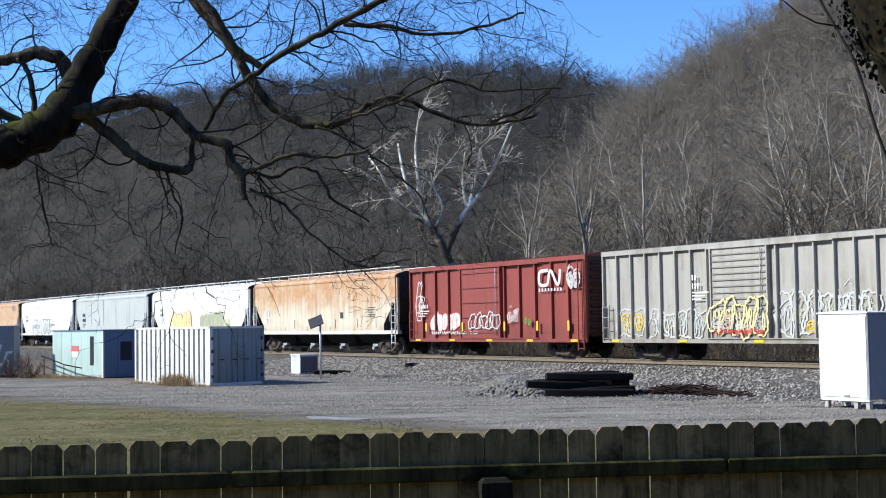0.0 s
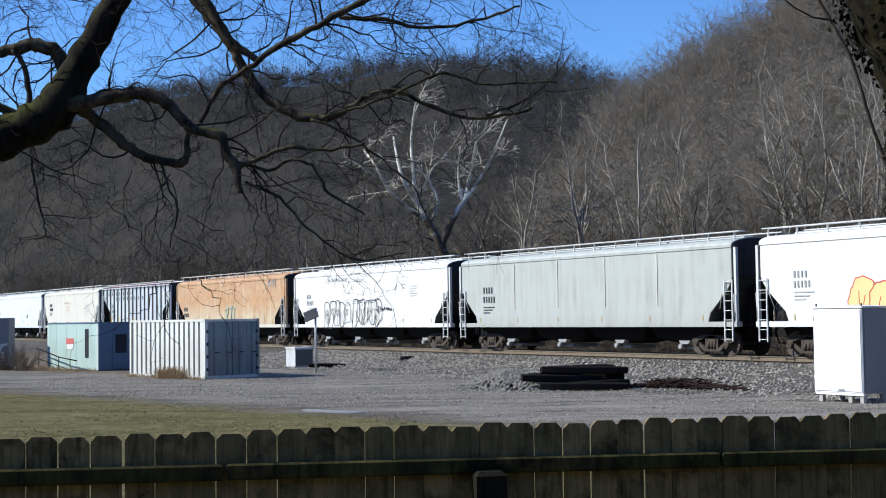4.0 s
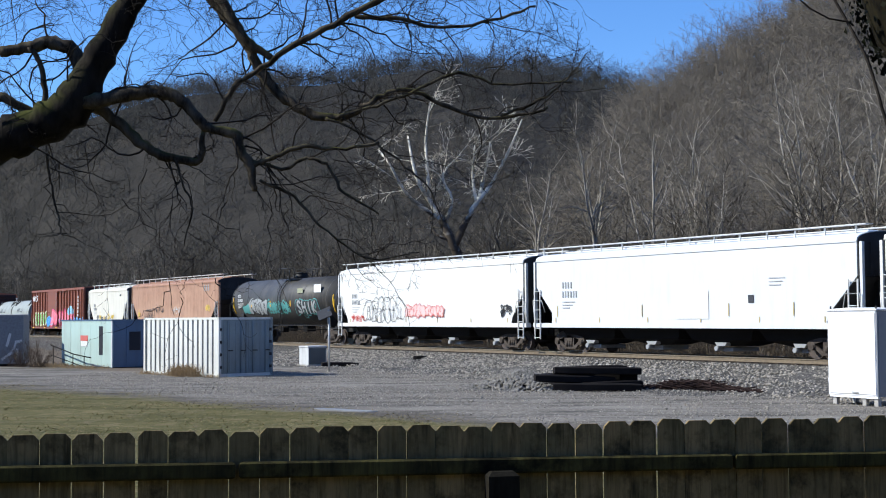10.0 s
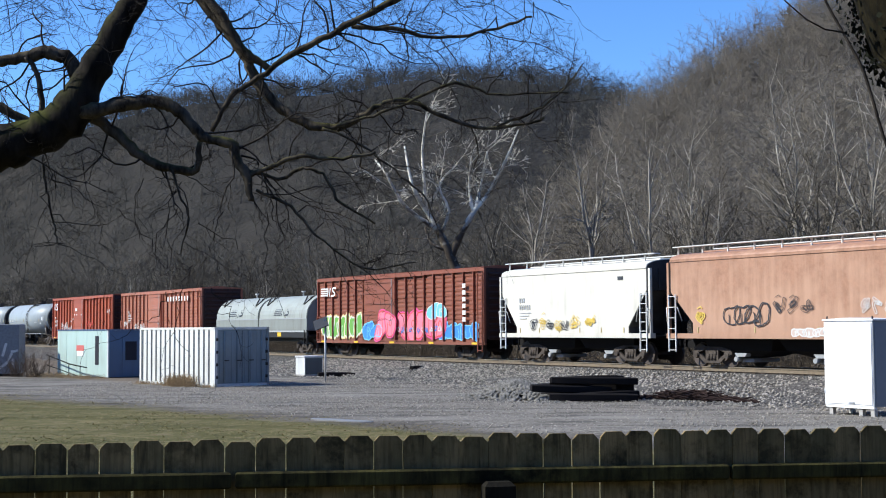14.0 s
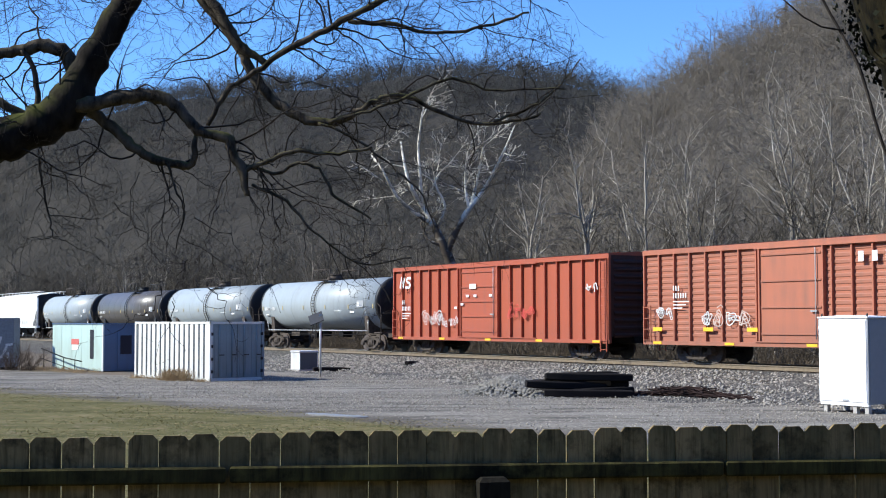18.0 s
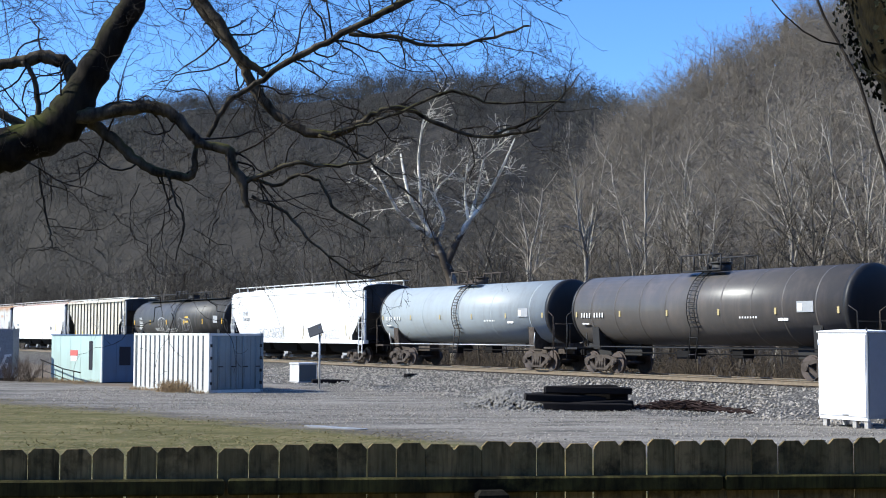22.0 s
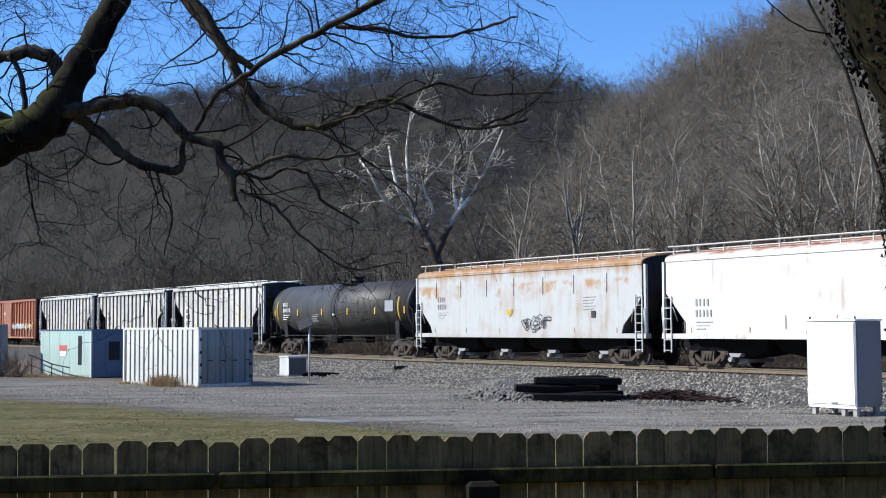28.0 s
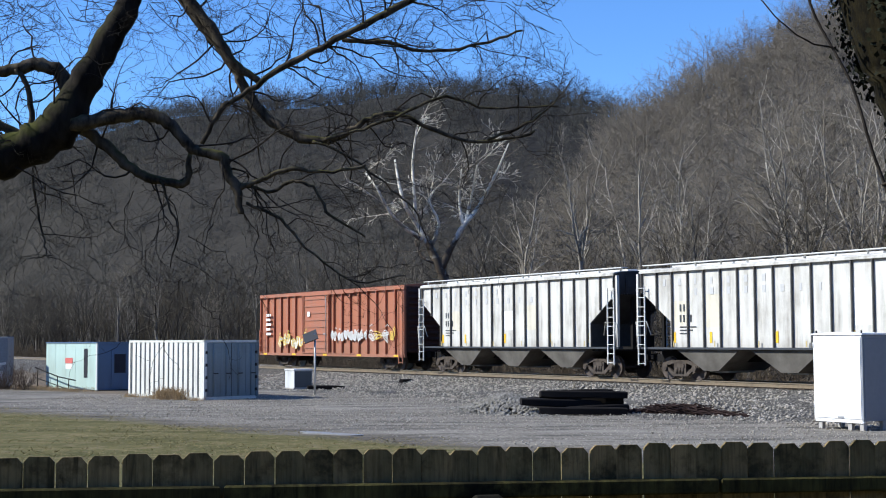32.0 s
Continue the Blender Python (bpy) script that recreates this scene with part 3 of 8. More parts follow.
# ---- trees ----
def grow(rng, out, p, d, length, radius, level, plan, wild=0.16, bare=0.3):
    """Adds the segments of a stem and of what grows from it: (from, to, radius, radius, level)."""
    segs, kids, ratio, spread, sag = plan[level]
    pts, step = [(p, radius)], length / segs
    for k in range(segs):
        d = (d + Vector(rng.normal(0, wild if level or wild > 0.2 else 0.10, 3)) + Vector((0, 0, sag))).normalized()
        q = p + d * step
        r = radius * (1 - 0.75 * (k + 1) / segs)
        out.append((p, q, pts[-1][1], r, level))
        p = q
        pts.append((p, r))
    if level + 1 < len(plan):
        start = bare if level == 0 else 0.2
        for c in range(kids):
            f = start + (1 - start) * (c + rng.uniform(0, 0.9)) / kids
            k = min(int(f * segs), segs - 1)
            w = f * segs - k
            at = pts[k][0].lerp(pts[k + 1][0], w)
            r = pts[k][1] * (1 - w) + pts[k + 1][1] * w
            axis = (pts[k + 1][0] - pts[k][0]).normalized()
            side = axis.cross(Vector(rng.normal(0, 1, 3))).normalized()
            ang = math.radians(spread) * rng.uniform(0.7, 1.25)
            grow(rng, out, at, axis * math.cos(ang) + side * math.sin(ang), length * ratio * (1.15 - 0.6 * f) * rng.uniform(0.7, 1.2), max(r * 0.62, 0.0007 if wild > 0.2 else 0.004), level + 1, plan, wild)


def segment_arrays(segs, sides=3):
    """Tapered prisms for all segments at once."""
    p0 = np.array([s[0] for s in segs])
    p1 = np.array([s[1] for s in segs])
    r0, r1 = np.array([s[2] for s in segs]), np.array([s[3] for s in segs])
    d = p1 - p0
    d /= np.linalg.norm(d, axis=1, keepdims=True) + 1e-9
    ref = np.where(np.abs(d[:, 2:3]) < 0.9, [[0, 0, 1.0]], [[1.0, 0, 0]])
    a = np.cross(d, ref)
    a /= np.linalg.norm(a, axis=1, keepdims=True)
    b = np.cross(d, a)
    ang = 2 * np.pi * np.arange(sides) / sides
    ring = np.cos(ang)[None, :, None] * a[:, None] + np.sin(ang)[None, :, None] * b[:, None]
    v = np.concatenate([p0[:, None] + ring * r0[:, None, None], p1[:, None] + ring * r1[:, None, None]], 1)
    j = np.arange(sides)
    q = np.stack([j, (j + 1) % sides, (j + 1) % sides + sides, j + sides], -1)
    quads = q[None] + (2 * sides * np.arange(len(segs)))[:, None, None]
    return v.reshape(-1, 3), quads.reshape(-1, 4)


def stand_bark(name, a, b, other, scale=0.8):
    """Bark of a whole stand: tone from stem to stem, and patches of another kind of tree."""
    m, nt, ns, bs = nodes_of(name)
    co = coords(nt)
    col = blend(nt, ramp(nt, noise_tex(nt, co, scale, 5, 0.65), 0.35, 0.65), a, b)
    col = blend(nt, ramp(nt, noise_tex(nt, co, 0.045, 5, 0.65), 0.44, 0.60, 0, 0.75), col, other)
    nt.links.new(col, bs.inputs["Base Color"])
    bs.inputs["Roughness"].default_value, bs.inputs["Specular IOR Level"].default_value = 0.9, 0.1
    return m


# far bark is darkened too, for the shade on the ridge
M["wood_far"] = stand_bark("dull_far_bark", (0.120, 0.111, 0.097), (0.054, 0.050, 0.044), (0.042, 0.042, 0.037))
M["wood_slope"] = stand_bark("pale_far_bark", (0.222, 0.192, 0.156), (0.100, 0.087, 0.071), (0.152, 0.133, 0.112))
M["wood_near"] = bark("grey_bark", (0.30, 0.27, 0.225), (0.11, 0.098, 0.080), 2.0)
M["twig"] = bark("brown_twig", (0.230, 0.202, 0.163), (0.096, 0.085, 0.068), 2.0)
M["scrub"] = bark("dark_scrub_stem", (0.125, 0.098, 0.068), (0.050, 0.040, 0.029), 2.0)


def cone_arrays(segs, thick=3, tip=2):
    """Triangles for many stems at once: prisms for what carries more, cones for what ends."""
    body = [s for s in segs if s[4] < tip]
    tips = [s for s in segs if s[4] >= tip]
    v, q = segment_arrays(body, thick)
    tri = np.concatenate([q[:, [0, 1, 2]], q[:, [0, 2, 3]]])
    w, r = segment_arrays([(a, b, r0, r0, l) for a, b, r0, r1, l in tips], 3)
    w = w.reshape(-1, 6, 3)
    w = np.concatenate([w[:, :3], w[:, 3:].mean(axis=1, keepdims=True)], 1)
    fan = np.array([(0, 1, 3), (1, 2, 3), (2, 0, 3)])
    more = (fan[None] + (4 * np.arange(len(tips)))[:, None, None]).reshape(-1, 3) + len(v)
    return np.concatenate([v, w.reshape(-1, 3)]), np.concatenate([tri, more])


def woods():
    rng = np.random.default_rng(11)
    plans = {"far": ((3, 12, 0.50, 50, 0.06), (1, 6, 0.55, 46, 0.05), (1, 0, 0, 0, 0)), "near": ((4, 15, 0.46, 50, 0.06), (1, 7, 0.55, 46, 0.05), (1, 0, 0, 0, 0))}
    kits = {"far": [], "near": []}
    for k in range(16):
        kind = "far" if k % 2 else "near"
        segs = []
        grow(rng, segs, Vector((0, 0, -0.4)), Vector((0, 0, 1)), rng.uniform(9, 14), 0.085, 0, plans[kind], bare=0.16)
        fine = 0.034 if kind == "far" else 0.024
        kits[kind].append(cone_arrays([(a, b, max(r0, fine), max(r1, fine * 0.7), l) for a, b, r0, r1, l in segs]))
    for kind, n, lo, hi in (("far", 4600, -60, 1330), ("near", 2350, 930, 1760)):
        V, Q, base = [], [], 0
        for _ in range(n):
            px = rng.uniform(lo, hi)
            crest = rng.random() < (0.48 if kind == "far" else 0.36)
            t = rng.uniform(0.90, 1.03) if crest else (rng.uniform(0, 1) if rng.random() < 0.6 else rng.uniform(0.6, 1))
            p = hill_point(px, t, kind)
            if kind == "far" and px > 1130 and t < 0.85:
                continue
            v, q = kits[kind][rng.integers(8)]
            a, sc = rng.uniform(0, 6.28), (rng.uniform(0.22, 0.46) if rng.random() < 0.9 else rng.uniform(0.46, 0.60)) if crest or t > 0.9 else rng.uniform(0.36, 0.78)
            wide = rng.uniform(0.95, 1.55)
            rot = np.array([[math.cos(a), -math.sin(a), 0], [math.sin(a), math.cos(a), 0], [0, 0, 1]])
            V.append(v @ rot.T * np.array((sc * wide, sc * wide, sc)) + np.array(p))
            Q.append(q + base)
            base += len(v)
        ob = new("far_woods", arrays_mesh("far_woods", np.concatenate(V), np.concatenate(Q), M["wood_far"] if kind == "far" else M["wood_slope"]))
        tagged(ob, "dense bare winter woods on the " + ("ridge across the valley" if kind == "far" else "steep hillside"), "woods", kind="stuff")


woods()


def pines():
    """Small dark evergreens on the steep hill's skyline."""
    needles = mottled("pine_needles", (0.020, 0.030, 0.014), (0.010, 0.016, 0.009), 0.8, 0.8, 12)
    for k, (px, t, h) in enumerate(((1166, 0.97, 4.2), (1184, 0.965, 5.2), (1196, 0.97, 5.6), (1212, 0.965, 5.0), (1250, 0.97, 4.2), (1352, 0.95, 4.5), (1391, 0.955, 8.0))):
        rng = np.random.default_rng(300 + k)
        segs, stem = [], [(Vector((0, 0, -0.5)), Vector((0, 0, h * 0.97)), 0.09, 0.02, 0)]
        for _ in range(240):
            z = h * rng.uniform(0.12, 1.0)
            r = (1.02 - z / h) * h * 0.34 * rng.uniform(0.5, 1.15) + 0.16
            a = rng.uniform(0, 6.28)
            d = Vector((math.cos(a), math.sin(a), rng.uniform(-0.25, 0.35)))
            segs.append((Vector((0, 0, z)), Vector((0, 0, z)) + d * r, 0.11, 0.03, 0))
        root = tagged(new("pine_tree"), "small dark green pine on the hill's skyline", "tree", "pines on the skyline")
        root.matrix_basis = Matrix.Translation(hill_point(px, t, "near"))
        part("trunk", arrays_mesh("trunk", *segment_arrays(stem, 6), M["wood_far"]), root)
        part("crown", arrays_mesh("crown", *segment_arrays(segs, 4), needles), root, "dark green needles")


pines()


def leaders(rng, segs, h, r, plan):
    """A short crooked trunk that divides into a few rising stems."""
    p, d = Vector((0, 0, -0.3)), Vector((rng.normal(0, 0.05), rng.normal(0, 0.05), 1)).normalized()
    base, n = h * rng.uniform(0.22, 0.42), 4
    for k in range(n):
        d = (d + Vector(rng.normal(0, 0.06, 3)) + Vector((0, 0, 0.05))).normalized()
        q = p + d * base / n
        segs.append((p, q, r * (1 - 0.06 * k), r * (1 - 0.06 * (k + 1)), 0))
        p = q
    turn, count = rng.uniform(0, 6.28), rng.integers(2, 5)
    for k in range(count):
        a, lean = turn + 6.28 * k / count + rng.normal(0, 0.3), rng.uniform(0.12, 0.42)
        way = Vector((math.cos(a) * lean, math.sin(a) * lean, 1)).normalized()
        grow(rng, segs, p, way, (h - base) * rng.uniform(0.7, 1.05), r * (0.72 if k == 0 else 0.5), 0, plan, bare=0.08)


def tree_kit(seed, plan, h, r, split=1):
    rng = np.random.default_rng(seed)
    segs = []
    leaders(rng, segs, h, r, plan)
    low = [(a, b, 1.35 * r0, 1.3 * r1, l) for a, b, r0, r1, l in segs if l < split]
    high = [(a, b, max(r0, 0.011), max(r1, 0.007), l) for a, b, r0, r1, l in segs if l >= split]
    return arrays_mesh("trunk", *segment_arrays(low, 6), M["wood_near"]), arrays_mesh("crown", *cone_arrays(high, 3, 3), M["twig"])


def line_trees():
    """The row of bare trees that stands along the far side of the line."""
    rng = np.random.default_rng(21)
    plans = (((6, 9, 0.46, 42, 0.06), (4, 8, 0.46, 44, 0.05), (2, 6, 0.5, 44, 0.02), (1, 0, 0, 0, 0)),
             ((6, 11, 0.40, 50, 0.05), (4, 8, 0.44, 48, 0.04), (2, 6, 0.5, 44, 0.02), (1, 0, 0, 0, 0)))
    kits = [tree_kit(40 + k, plans[k % 2], rng.uniform(12, 16), rng.uniform(0.10, 0.15), 2) for k in range(8)]
    for k in range(78):
        s = -22 + 3.4 * k + rng.uniform(-1.5, 1.5)
        off = rng.uniform(12, 36)
        root = new("bare_tree")
        base = line_at(s, off, 0)
        base.z = 0.05
        root.matrix_basis = Matrix.Translation(base) @ pose(0, 0, 0, rng.uniform(-5, 5), rng.uniform(-5, 5), rng.uniform(0, 360)) @ Matrix.Scale(rng.uniform(0.4, 0.9), 4)
        tagged(root, "bare grey-brown tree beyond the railway line", "tree", "trees beyond the line")
        a, b = kits[rng.integers(len(kits))]
        part("trunk", a, root)
        part("crown", b, root)


line_trees()


def brush():
    """Undergrowth along the foot of the woods."""
    rng = np.random.default_rng(8)
    segs = []
    for _ in range(4300):
        s, off = rng.uniform(-25, 260), 6.5 + 26 * rng.beta(1.0, 1.6)
        p = line_at(s, off, 0.0)
        for _ in range(6):
            d = Vector((rng.normal(0, 0.6), rng.normal(0, 0.6), 1)).normalized()
            h = rng.uniform(0.5, 2.6)
            q = p + d * h * 0.55
            e = q + (d + Vector(rng.normal(0, 0.6, 3))).normalized() * h * 0.5
            segs += [(p, q, 0.018, 0.013, 0), (q, e, 0.013, 0.006, 0)]
    ob = new("undergrowth", arrays_mesh("undergrowth", *segment_arrays(segs, 3), M["scrub"]))
    tagged(ob, "tangled leafless brush along the foot of the woods", "brush", kind="stuff")


brush()


def thicket():
    """A dense dark stand of young trees on the valley floor."""
    rng = np.random.default_rng(18)
    plan = ((4, 9, 0.40, 42, 0.06), (2, 6, 0.46, 44, 0.05), (1, 0, 0, 0, 0))
    kits = []
    for k in range(6):
        segs = []
        leaders(rng, segs, rng.uniform(9, 13), 0.10, plan)
        kits.append(cone_arrays([(a, b, max(r0, 0.02), max(r1, 0.012), l) for a, b, r0, r1, l in segs]))
    V, Q, base = [], [], 0
    for _ in range(620):
        s, off = rng.uniform(48, 330), rng.uniform(11, 48)
        p = line_at(s, off, 0.0)
        v, q = kits[rng.integers(6)]
        a, sc = rng.uniform(0, 6.28), rng.uniform(0.6, 1.15)
        rot = np.array([[math.cos(a), -math.sin(a), 0], [math.sin(a), math.cos(a), 0], [0, 0, 1]])
        V.append(v @ rot.T * sc + np.array(p))
        Q.append(q + base)
        base += len(v)
    m = bark("dark_thicket_bark", (0.098, 0.085, 0.067), (0.036, 0.032, 0.026), 0.6)
    ob = new("thicket", arrays_mesh("thicket", np.concatenate(V), np.concatenate(Q), m))
    tagged(ob, "dense dark thicket of bare young trees on the valley floor", "woods", kind="stuff")


thicket()


def pale_trees():
    """Tall slender trees with pale stems that stand out against the hillside."""
    rng = np.random.default_rng(77)
    plan = ((7, 11, 0.42, 42, 0.06), (4, 8, 0.45, 44, 0.05), (2, 6, 0.5, 42, 0.02), (1, 0, 0, 0, 0))
    m = bark("pale_grey_bark", (0.47, 0.425, 0.36), (0.15, 0.132, 0.108), 1.2)
    for k, (x, y, h) in enumerate(((13.3, 88, 17.5), (15.6, 84, 12.5), (20.8, 86, 21.5), (22.6, 84, 17.5), (25.2, 80, 18.5), (9.5, 95, 16.0), (28.5, 92, 20.0), (18.0, 98, 17.5), (5.8, 100, 14.0))):
        segs = []
        leaders(rng, segs, h, 0.13, plan)
        root = tagged(new("pale_tree"), "tall slender bare tree with a pale grey stem", "tree", "pale trees below the hillside")
        root.matrix_basis = pose(x, y, 0.3)
        part("trunk", arrays_mesh("trunk", *segment_arrays([(a, b, max(r0 * 1.4, 0.020), max(r1 * 1.4, 0.012), l) for a, b, r0, r1, l in segs if l < 2], 5), m), root)
        part("crown", arrays_mesh("crown", *cone_arrays([(a, b, max(r0, 0.013), max(r1, 0.008), l) for a, b, r0, r1, l in segs if l > 1], 3, 3), M["twig"]), root)


pale_trees()

# ---- the yard ----


def fence_material(name, pale, grey, stain, amount):
    """Old boards: grain along the board, grey-green weathering, and dark mildew in blotches and runs; no two boards alike."""
    m, nt, ns, bs = nodes_of(name)
    oi = nt.nodes.new("ShaderNodeObjectInfo")
    shift = nt.nodes.new("ShaderNodeVectorMath")
    shift.operation = "MULTIPLY_ADD"
    nt.links.new(oi.outputs["Random"], shift.inputs[0])
    shift.inputs[1].default_value = (37.0, 11.0, 53.0)
    nt.links.new(coords(nt), shift.inputs[2])
    co = shift.outputs[0]
    grain = noise_tex(nt, co, 9, 5, 0.7, (6, 6, 0.35))
    cloud = noise_tex(nt, co, 5.0, 5, 0.65, (1, 1, 0.6))
    runs = noise_tex(nt, co, 7.0, 5, 0.6, (3.0, 1, 0.35))
    col = blend(nt, ramp(nt, cloud, 0.35, 0.65), pale, grey)
    col = blend(nt, ramp(nt, grain, 0.45, 0.7, 0, 0.55), col, stain)
    col = blend(nt, ramp(nt, noise_tex(nt, co, 4.2, 6, 0.7), 0.5, 0.66, 0, amount), col, stain)
    col = blend(nt, ramp(nt, runs, 0.55, 0.72, 0, amount), col, stain)
    col = blend(nt, ramp(nt, oi.outputs["Random"], 0, 1, 0, 0.45), col, tuple(0.5 * v for v in grey))
    nt.links.new(col, bs.inputs["Base Color"])
    bs.inputs["Roughness"].default_value, bs.inputs["Specular IOR Level"].default_value = 0.9, 0.12
    bump(nt, bs, grain, 0.6, 0.008)
    return m


M["fence"] = fence_material("weathered_fence_board", (0.41, 0.285, 0.130), (0.215, 0.168, 0.078), (0.032, 0.026, 0.013), 0.92)
M["fence_moss"] = fence_material("mossy_fence_rail", (0.120, 0.105, 0.034), (0.036, 0.032, 0.014), (0.007, 0.006, 0.004), 0.9)
M["fence_post"] = fence_material("dark_rotten_post", (0.030, 0.026, 0.018), (0.016, 0.014, 0.010), (0.005, 0.0045, 0.004), 0.9)
M["cont_white"] = paint("white_container_paint", (0.80, 0.81, 0.765), (0.34, 0.31, 0.28), 0.3)
# door end away from the sun: its shade is put into this colour
M["cont_end"] = paint("shaded_container_paint", (0.275, 0.335, 0.350), (0.12, 0.11, 0.10), 0.4)
# near-black tone that stands for the shadow inside the grooves
M["recess"] = paint("shaded_recess_paint", (0.09, 0.10, 0.12), (0.05, 0.047, 0.045), 0.4)
M["green"] = paint("pale_green_paint", (0.50, 0.66, 0.62), (0.28, 0.3, 0.25), 0.3)
M["navy"] = paint("faded_blue_paint", (0.10, 0.17, 0.28), (0.08, 0.08, 0.09), 0.3)
M["dark_hole"] = plain("dark_opening", (0.012, 0.014, 0.025), 0.7)
M["cabinet"] = plain("white_enamel", (0.86, 0.86, 0.87), 0.4, 0, 0.06)
# grey version of the white enamel, for the side in shade
M["cabinet_side"] = plain("shaded_side_enamel", (0.23, 0.25, 0.28), 0.5, 0, 0.15)
# dark tone for the utility box's face turned from the sun
M["box_front"] = paint("shaded_box_paint", (0.11, 0.125, 0.13), (0.08, 0.08, 0.08), 0.35)
M["box_grey"] = paint("pale_grey_box_paint", (0.80, 0.81, 0.81), (0.2, 0.19, 0.18), 0.35)
M["concrete"] = mottled("pale_concrete", (0.52, 0.50, 0.47), (0.36, 0.34, 0.31), 2.5, 0.9, 30)
M["panel"] = plain("solar_cell_blue", (0.020, 0.022, 0.028), 0.6)
M["dry_grass"] = plain("dry_grass", (0.36, 0.26, 0.15), 0.9, 0, 0.5)
M["cardinal"] = plain("faded_red_sign", (0.62, 0.16, 0.14), 0.6)


def fence():
    rng = random.Random(5)
    root = tagged(new("fence"), "weathered grey-brown wooden picket fence with clipped tops", "fence")
    turn = math.atan(0.205)
    root.matrix_basis = pose(0, 6.55, 0, 0, 0, math.degrees(turn))
    kinds = []
    for k in range(5):
        def board(b, k=k):
            w, h, c = 0.0695 - 0.0006 * k, 1.80, 0.024 + 0.002 * (k % 3)
            out = [(-w, 0.04), (w, 0.04), (w, h - c * 1.1), (w - c, h - 0.002 * (k % 2)), (-w + c, h), (-w, h - c)]
            b.loft([[(x * 0.985, -0.008, z) for x, z in out], [(x, -0.005, z) for x, z in out], [(x, 0.007, z) for x, z in out]])
        kinds.append(shared(("picket", k), board, M["fence"]))
    x = -5.0
    while x < 6.2:
        w = 0.1385 + rng.choice((0, 0, 0.001))
        part("picket", kinds[rng.randrange(5)], root, at=pose(x + w / 2, rng.uniform(-0.003, 0.003), 0.03 + rng.uniform(-0.009, 0.009), 0, rng.uniform(-0.2, 0.2), 0))
        x += w + (rng.uniform(0.003, 0.007) if rng.random() < (0.17 if x < -0.4 else 0.05) else 0.0004)
    for z in (0.35, 1.02, 1.652):
        for k in range(-2, 3):
            x = 2.44 * k + 0.16
            sag = (-0.012 - 0.0102 * x) if z > 1.5 else 0.0
            piece("rail", lambda b: b.box(-1.21, 1.21, -0.052, -0.012, z - 0.040, z + 0.036, 0.009), M["fence_moss"], root, "mossy horizontal rail", at=pose(x, 0, sag + rng.uniform(-0.004, 0.004), 0, 0.58 if z > 1.5 else 0, 0))
    for k in range(-2, 4):
        piece("post", lambda b: b.box(-0.075, 0.075, -0.145, -0.056, -0.3, 1.615, 0.02), M["fence_post"], root, "dark rotten square wooden post", at=pose(2.44 * k + 0.20, 0, 0))


fence()

CON_U = Vector((-0.665, 0.747, 0)).normalized()     # along the container's long side
CON_TURN = math.degrees(math.atan2(CON_U.y, CON_U.x))


